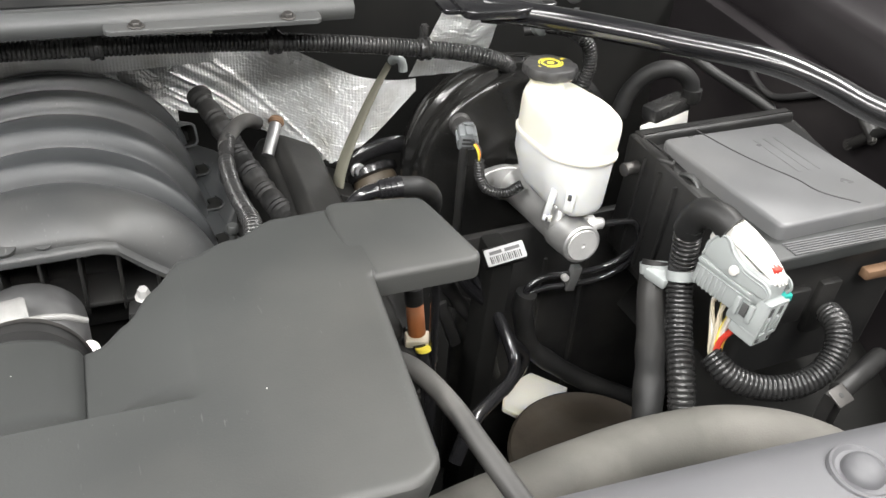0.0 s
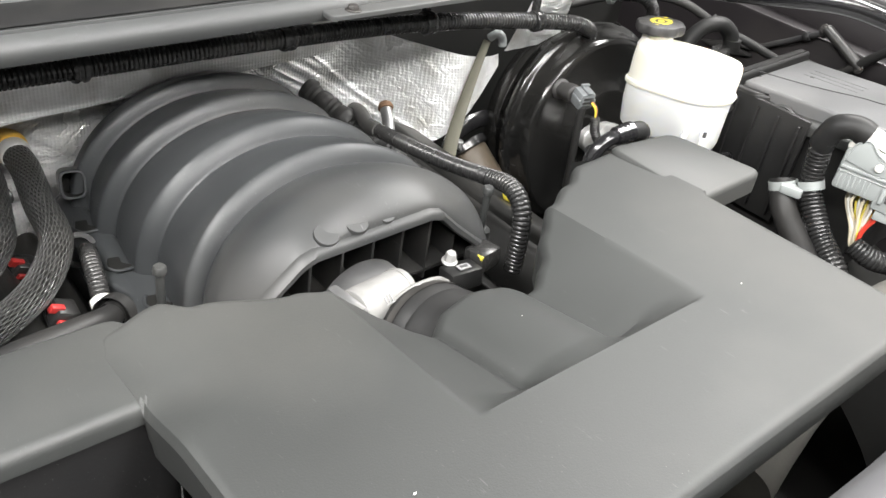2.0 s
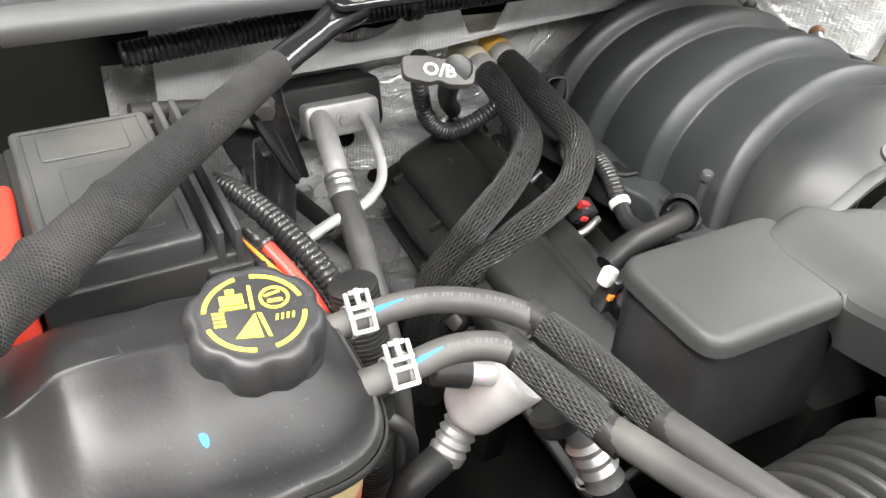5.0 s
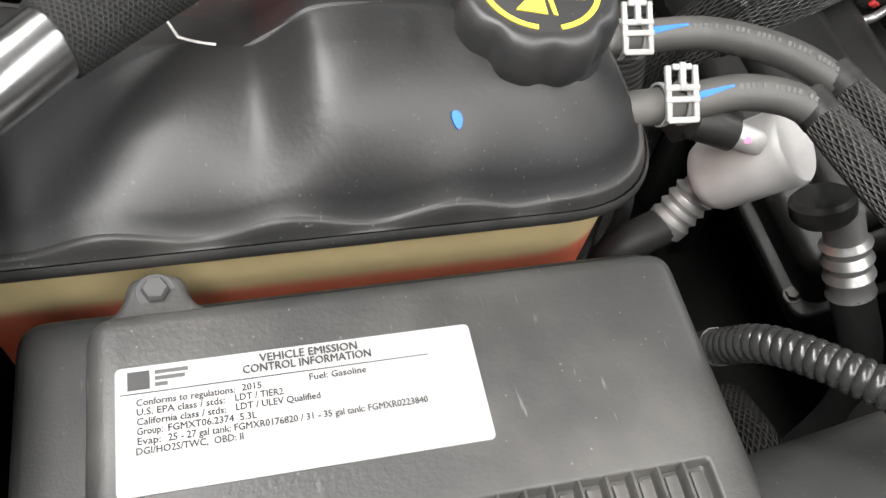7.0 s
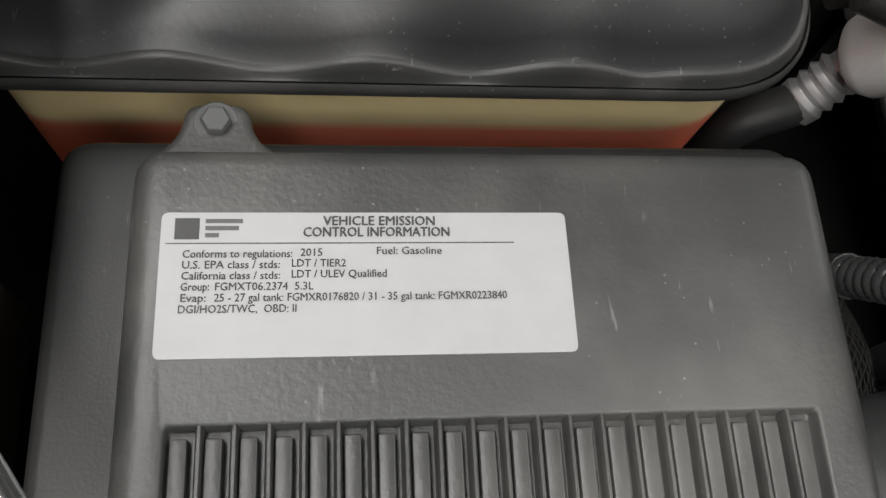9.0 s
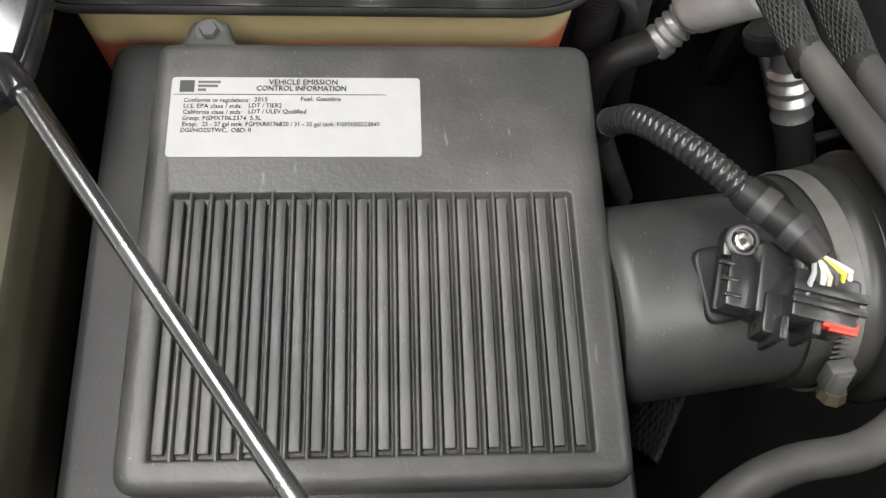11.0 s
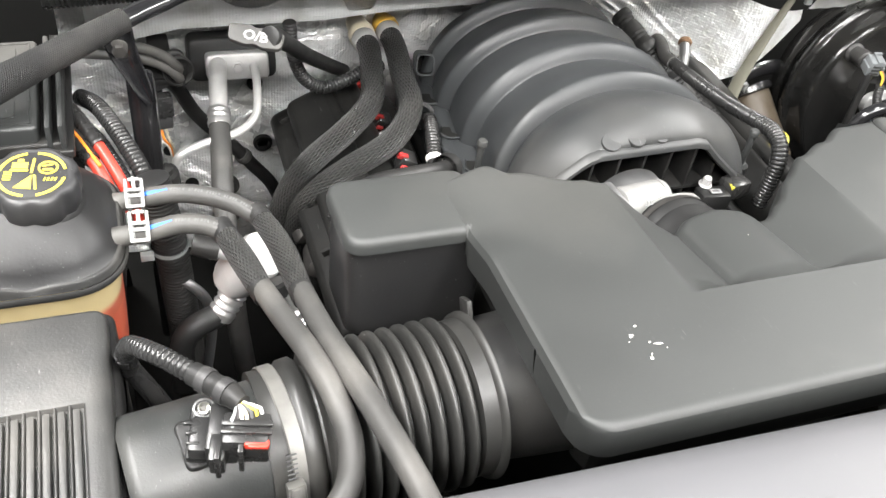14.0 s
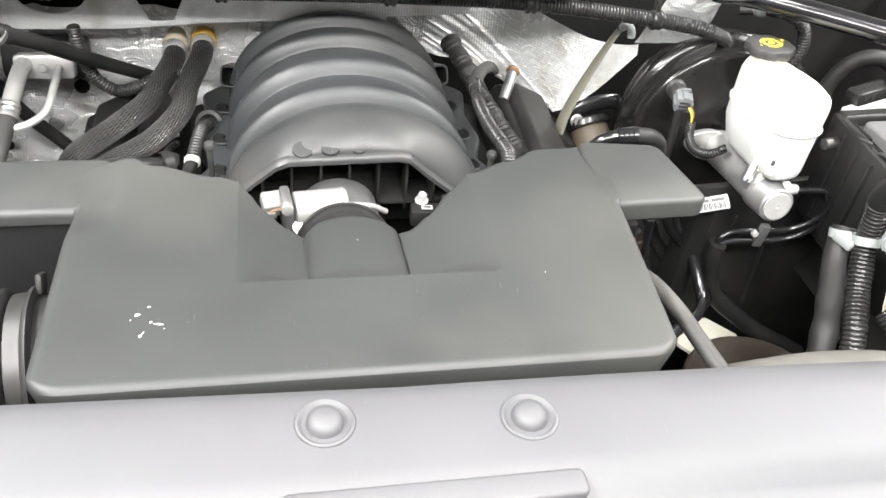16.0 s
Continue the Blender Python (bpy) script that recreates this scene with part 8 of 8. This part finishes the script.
bm = B(); tube(bm, [(0.405, 0.74, 0.79), (0.408, 0.742, 0.84), (0.424, 0.745, 0.866), (0.455, 0.75, 0.878), (0.49, 0.755, 0.880), (0.53, 0.76, 0.872)], 0.014, 12, flat=0.6); part("frame", bm, GLOSS, ped)
bm = B(); hexbolt(bm, (0.428, 0.732, 0.856), (0, -0.9, 0.4), 0.008, 0.008); part("bolt", bm, GALV, ped)
bm = B(); cyl(bm, (0.456, 0.742, 0.834), (0.480, 0.648, 0.752), 0.034, 28, 0.004); part("tube", bm, BROWN, ped, "brown painted tube")
bm = B(); lathe(bm, (0.453, 0.752, 0.843), (0.19, -0.74, -0.65), [(0, 0.0), (0.0, 0.038), (0.003, 0.041), (0.012, 0.041), (0.015, 0.037), (0.015, 0.030)], 32); part("flange", bm, GLOSS, ped)
dip = thing("dipstick", "yellow ring dipstick handle", "dipstick", (0.345, 0.53, 0.87))
bm = B(); lathe(bm, (0.347, 0.538, 0.899), (-0.2, -0.6, 0.75), [(0, 0.012), (0.010, 0.0135), (0.012, 0.0125), (0.010, 0.0095), (0, 0.0085), (0, 0.012)], 26, close=False); part("ring", bm, YELLOW, dip)
bm = B(); cyl(bm, (0.357, 0.546, 0.891), (0.351, 0.566, 0.60), 0.004, 10); part("stem", bm, DARK, dip)

# ---- harness and pipes on the far bank ----
hb = thing("bank_harness", "black rubber pipe and corrugated harness beside the manifold", "harness", (0.25, 0.6, 0.9))
bm = B(); tube(bm, [(0.300, 0.845, 0.888), (0.285, 0.822, 0.908), (0.259, 0.772, 0.931), (0.236, 0.72, 0.940), (0.230, 0.69, 0.948)], 0.0105, 16); part("rubber_pipe", bm, RUBBER, hb)
bm = B(); tube(bm, [(0.238, 0.726, 0.939), (0.222, 0.633, 0.962), (0.216, 0.535, 0.984), (0.218, 0.46, 1.002)], 0.0100, 16, 0.0009, lambda s, T: 0.0098 + 0.0005 * math.sin(s * 1900)); part("slit_conduit", bm, CONDUIT, hb)
bm = B(); conduit(bm, [(0.218, 0.464, 1.001), (0.218, 0.435, 1.007), (0.214, 0.412, 1.004), (0.210, 0.398, 0.990), (0.207, 0.392, 0.965), (0.205, 0.39, 0.92)], 0.0112, 0.005); part("conduit", bm, CONDUIT, hb)
bm = B(); tube(bm, [(0.215, 0.85, 0.945), (0.236, 0.80, 0.925), (0.256, 0.73, 0.902), (0.285, 0.64, 0.880), (0.32, 0.56, 0.86), (0.36, 0.50, 0.83)], 0.018, 18, 0.004, lambda s, T: 0.0155 + 0.0045 * noise.noise(Vector((s * 60, 1, 4))) + 0.0012 * math.sin(s * 700)); part("taped_branch", bm, RUBBERD, hb, "tape-wrapped wire bundle")
pp = thing("fuel_fitting", "brass and steel pipe fitting on the firewall", "pipe", (0.315, 0.76, 0.95))
bm = B(); tube(bm, [(0.316, 0.785, 0.918), (0.307, 0.765, 0.908), (0.296, 0.745, 0.892)], 0.009, 14); part("elbow", bm, GALV, pp)
bm = B(); lathe(bm, (0.320, 0.793, 0.922), (-0.4, -0.85, -0.35), [(0, 0.010), (0.006, 0.012), (0.010, 0.010)], 18); part("collar", bm, RUST, pp, "copper-coloured collar")
vh = thing("vacuum_hose", "glossy black vacuum hose to the booster", "hose", (0.42, 0.5, 0.95))
bm = B(); tube(bm, [(0.312, 0.404, 0.990), (0.313, 0.403, 1.020), (0.318, 0.402, 1.041), (0.332, 0.400, 1.054), (0.352, 0.398, 1.059)], 0.0086, 16); part("hose", bm, GLOSS, vh)
bm = B(); lathe(bm, (0.344, 0.399, 1.0578), (1, -0.11, 0.12), [(0, 0.0088), (0.002, 0.0108), (0.007, 0.0104), (0.008, 0.0112), (0.013, 0.0108), (0.014, 0.0116), (0.019, 0.0112), (0.020, 0.0120), (0.026, 0.0118), (0.027, 0.0100)], 22); part("cuff", bm, GLOSS, vh, "glossy barbed cuff")
bm = B(); tube(bm, [(0.368, 0.396, 1.0605), (0.386, 0.396, 1.058), (0.402, 0.402, 1.046), (0.415, 0.416, 1.022), (0.424, 0.438, 0.99), (0.43, 0.465, 0.95)], 0.0112, 16, 0.004, lambda s, T: 0.0112 + 0.0008 * noise.noise(Vector((s * 70, 5, 2)))); part("elbow", bm, RUBBERD, vh, "black rubber elbow")

# ---- low details between the duct and the booster ----
ofh = thing("overflow_hose", "thin dusty rubber hose over the radiator hose", "hose", (0.32, 0.1, 1.04))
bm = B(); tube(bm, [(0.280, 0.19, 1.035), (0.300, 0.153, 1.048), (0.314, 0.104, 1.052), (0.321, 0.06, 1.052), (0.330, 0.011, 1.050), (0.340, -0.04, 1.045), (0.345, -0.085, 1.04)], 0.0088, 16); part("hose", bm, RUBBER, ofh)
bm = B(); cyl(bm, (0.284, 0.182, 1.038), (0.290, 0.171, 1.042), 0.0105, 18); part("cuff", bm, RUBBERD, ofh, "black end cuff")
inj = thing("coil_lead", "orange-sleeved ignition lead with beige clip", "lead", (0.352, 0.27, 0.85))
bm = B(); cyl(bm, (0.349, 0.290, 1.018), (0.350, 0.285, 0.996), 0.011, 16); part("cap", bm, DARK, inj)
bm = B(); cyl(bm, (0.350, 0.285, 0.998), (0.354, 0.277, 0.955), 0.0105, 18); part("orange_sleeve", bm, material("burnt_orange_plastic", (0.30, 0.10, 0.03), 0.5, scale=50, var=0.25, dust=0.2), inj, "burnt orange sleeve")
bm = B(); box(bm, (0.354, 0.275, 0.947), (0.030, 0.018, 0.014), rot(10, 0, -15), bevel=0.003); part("clip", bm, TAN, inj, "beige clip")
bm = B(); cyl(bm, (0.3585, 0.266, 0.945), (0.3595, 0.264, 0.939), 0.0105, 18); part("yellow_band", bm, YELLOW, inj, "yellow band")
bm = B(); tube(bm, [(0.356, 0.272, 0.945), (0.362, 0.262, 0.915), (0.368, 0.255, 0.87), (0.37, 0.25, 0.75)], 0.010, 14); part("lead", bm, GLOSS, inj)
inj.location += Vector((0.039, 0.092, -0.090))
bm = B(); tube(bm, [(0.43, 0.49, 0.975), (0.462, 0.47, 0.925), (0.490, 0.45, 0.885), (0.512, 0.42, 0.845), (0.526, 0.395, 0.813), (0.529, 0.36, 0.789), (0.505, 0.325, 0.795), (0.475, 0.30, 0.806), (0.424, 0.26, 0.815), (0.40, 0.24, 0.78)], 0.0085, 14); single("heater_pipe", bm, GLOSS, "bent glossy black steel pipe", "pipe")
bm = B(); tube(bm, [(0.405, 0.36, 0.95), (0.408, 0.355, 0.88), (0.41, 0.35, 0.75), (0.41, 0.35, 0.6)], 0.006, 10); single("vent_pipe", bm, GLOSS, "thin black upright pipe", "pipe")
bm = B(); tube(bm, [(0.583, 0.45, 0.818), (0.580, 0.45, 0.795), (0.587, 0.45, 0.768), (0.604, 0.448, 0.715), (0.642, 0.44, 0.678), (0.70, 0.42, 0.64), (0.78, 0.40, 0.60)], 0.015, 14, 0.006, lambda s, T: 0.0145 + 0.002 * noise.noise(Vector((s * 30, 4, 2)))); single("lower_harness", bm, RUBBERD, "tape-wrapped harness low beside the booster", "harness")
# pipes and a taped lead in the gap behind the duct's end
bm = B(); tube(bm, [(0.455, 0.43, 0.93), (0.475, 0.425, 0.88), (0.513, 0.42, 0.836), (0.556, 0.42, 0.765), (0.582, 0.42, 0.728), (0.579, 0.42, 0.700), (0.560, 0.42, 0.660)], 0.0075, 12); single("steering_pipe", bm, GLOSS, "bent glossy black steering pipe", "pipe")
bm = B(); tube(bm, [(0.44, 0.46, 0.90), (0.485, 0.462, 0.82), (0.53, 0.46, 0.745), (0.56, 0.455, 0.66)], 0.010, 12, 0.006, lambda s, T: 0.0095 + 0.0015 * noise.noise(Vector((s * 40, 2, 5)))); single("taped_lead", bm, RUBBERD, "tape-wrapped black lead low behind the duct", "harness")
bm = B(); box(bm, (0.50, 0.47, 0.80), (0.11, 0.012, 0.018), rot(0, 32, 0), bevel=0.003); box(bm, (0.478, 0.466, 0.775), (0.016, 0.016, 0.09), rot(0, -20, 0), bevel=0.003); single("pipe_bracket", bm, DARK, "black pressed bracket behind the pipes", "bracket")
sh = thing("splash_shield", "dull black splash shield below the brake booster", "shield", (0.66, 0.5, 0.45))
bm = B(); box(bm, (0.740, 0.520, 0.58), (0.46, 0.014, 0.58), rot(-4, 0, 4), bevel=0.004); part("panel", bm, RUBBERD, sh)
for k in range(3):
    bm = B(); box(bm, (0.58 + 0.07 * k, 0.510, 0.62), (0.006, 0.010, 0.38), rot(-4, 0, 4), bevel=0.002); part("stiffener", bm, RUBBERD, sh)
disc = thing("suspension_top", "dusty brown pressed steel suspension top", "suspension", (0.60, 0.33, 0.5))
bm = B(); lathe(bm, (0.630, 0.280, 0.60), (0, 0, 1), [(-0.18, 0.06), (0.03, 0.08), (0.050, 0.110), (0.055, 0.116), (0.060, 0.116), (0.063, 0.112), (0.060, 0.100), (0.072, 0.050), (0.076, 0.045), (0.078, 0)], 48); part("dome", bm, material("grimy_pressed_steel", (0.045, 0.036, 0.026), 0.6, metal=0.3, scale=40, bump=0.4, fine=260, var=0.4, dust=0.12), disc)
bm = B(); hexbolt(bm, (0.555, 0.29, 0.66), (0, -0.3, 1), 0.010, 0.02); part("stud", bm, GALV, disc)
bm = B(); box(bm, (0.60, 0.285, 0.685), (0.03, 0.014, 0.016), rot(0, 20, 30), bevel=0.003); part("sensor_plug", bm, RUST, disc, "dark red sensor plug")
bm = B(); cyl(bm, (0.607, 0.279, 0.694), (0.607, 0.276, 0.699), 0.004, 12); part("yellow_dot", bm, YELLOW, disc, "yellow paint dot")
# white patch added for brightly lit floor that shows through the gap
bm = B(); prism(bm, rounded([(0.575, 0.440), (0.597, 0.479), (0.649, 0.495), (0.692, 0.449), (0.655, 0.415), (0.60, 0.41)], 0.004), 0.592, 0.600, 0.002); part("lit_floor_patch", bm, RESERV, sh, "white patch in place of the bright floor below")
# ---- wiring behind the brace on the far side ----
fc = thing("wheel_sensor_plug", "black and white plug with looped conduit", "connector", (0.84, 0.58, 0.95))
bm = B(); box(bm, (0.838, 0.585, 1.000), (0.070, 0.030, 0.024), rot(-6, -8, 12), bevel=0.005); part("plug", bm, CONDUIT, fc)
bm = B(); box(bm, (0.832, 0.572, 0.979), (0.085, 0.012, 0.026), rot(-6, -8, 12), bevel=0.003); part("carrier", bm, WHITEPL, fc, "white plastic carrier")
# carrier slots as black inlays for the shade inside them
for dx in (0.006, 0.022):
    bm = B(); box(bm, (0.842 + dx, 0.5648, 0.980), (0.006, 0.002, 0.006), rot(-6, -8, 12)); part("slot", bm, INK, fc)
bm = B(); tube(bm, [(0.785, 0.62, 0.975), (0.795, 0.622, 1.01), (0.820, 0.615, 1.042), (0.850, 0.603, 1.050), (0.872, 0.592, 1.035), (0.876, 0.586, 1.012)], 0.0130, 16, 0.004, lambda s, T: 0.0128 + 0.0006 * noise.noise(Vector((s * 60, 3, 1)))); part("taped_lead", bm, RUBBERD, fc)
bm = B(); lathe(bm, (0.8755, 0.586, 1.026), (0.02, -0.1, -1), [(0, 0.0142), (0.016, 0.0145), (0.02, 0.012)], 18); part("tape", bm, RUBBERD, fc)
bm = B(); box(bm, (0.868, 0.600, 0.90), (0.05, 0.012, 0.16), rot(0, 0, 12), bevel=0.003); part("stalk", bm, DARK, fc, "dark bracket stalk")
bm = B(); box(bm, (0.872, 0.606, 0.62), (0.04, 0.03, 0.45), bevel=0.004); part("post", bm, DEEP, fc, "dark bracket post")
up = thing("grommet_harness", "corrugated harness dropping from a pale grommet", "harness", (0.69, 0.7, 0.95))
bm = B(); conduit(bm, [(0.680, 0.69, 1.088), (0.710, 0.670, 1.088), (0.735, 0.662, 1.070), (0.744, 0.66, 1.042), (0.739, 0.66, 1.008), (0.725, 0.665, 0.965), (0.71, 0.67, 0.92)], 0.0105, 0.0050, 14); part("conduit", bm, CONDUIT, up)
bm = B(); lathe(bm, (0.680, 0.712, 1.088), (0.4, -0.8, 0.2), [(0, 0.022), (0.008, 0.022), (0.012, 0.017), (0.014, 0.012)], 22); part("grommet", bm, GREYCON, up, "pale plastic grommet")
for px, py, pz, r_ in ((0.90, 0.66, 1.0, 0.016), (0.98, 0.64, 1.02, 0.012), (0.93, 0.70, 0.96, 0.010)):
    bm = B(); lathe(bm, (px, py + 0.33, pz), (0, -1, 0.1), [(0, r_), (0.006, r_), (0.010, r_ * 0.6), (0.010, 0)], 18); single("firewall_plug", bm, GALV, "plated fixing on the dark firewall", "bolt", "firewall fixings")
bm = B(); tube(bm, [(0.74, 0.86, 1.0), (0.86, 0.80, 1.03), (0.93, 0.74, 1.03), (0.98, 0.68, 1.0), (1.04, 0.61, 0.97), (1.10, 0.55, 0.93), (1.15, 0.48, 0.84)], 0.008, 10); single("body_harness", bm, RUBBERD, "thin dark harness along the wing", "harness")

# ---- pipe and pressed struts on the dark inner wing ----
wp = thing("wing_pipe", "thin dull pipe clipped along the inner wing", "pipe", (1.135, 0.65, 0.94))
bm = B(); tube(bm, [(1.136, 0.785, 0.960), (1.136, 0.760, 0.948), (1.136, 0.728, 0.935), (1.136, 0.692, 0.932), (1.136, 0.632, 0.964), (1.136, 0.580, 0.998), (1.136, 0.546, 1.018)], 0.0055, 10); part("pipe", bm, CAPBLK, wp)
for cy, cz in ((0.585, 0.995), (0.556, 1.013)):
    bm = B(); lathe(bm, (1.136, cy + 0.006, cz - 0.004), (0, -0.85, 0.52), [(0, 0.0075), (0.002, 0.0090), (0.010, 0.0090), (0.012, 0.0075)], 16); part("clip", bm, DARK, wp)
for pts, r_ in (([(1.134, 0.555, 1.022), (1.134, 0.505, 0.998), (1.134, 0.470, 0.980)], 0.0120), ([(1.134, 0.505, 0.950), (1.134, 0.445, 1.016), (1.134, 0.380, 1.075)], 0.0110)):
    ws = thing("wing_strut", "black pressed strut on the inner wing", "strut", pts[0], "wing struts")
    bm = B(); tube(bm, pts, r_, 12, flat=0.8); part("strut", bm, DARK, ws)
    for q in (pts[0], pts[-1]):
        bm = B(); hexbolt(bm, Vector(q) + Vector((-0.006, 0, 0)), (-1, 0, 0.1), 0.006, 0.005, 0.009); part("bolt", bm, DULLST, ws)
bm = B(); prism(bm, rounded([(0.0, 0.0), (0.06, -0.014), (0.125, -0.002), (0.06, 0.012)], 0.008, 4), -0.004, 0.004, 0.001, place((1.138, 0.800, 0.905), (0, -1, 0.12), (0, 0.12, 1))); single("wing_bracket", bm, DARK, "leaf-shaped black bracket on the inner wing", "bracket")
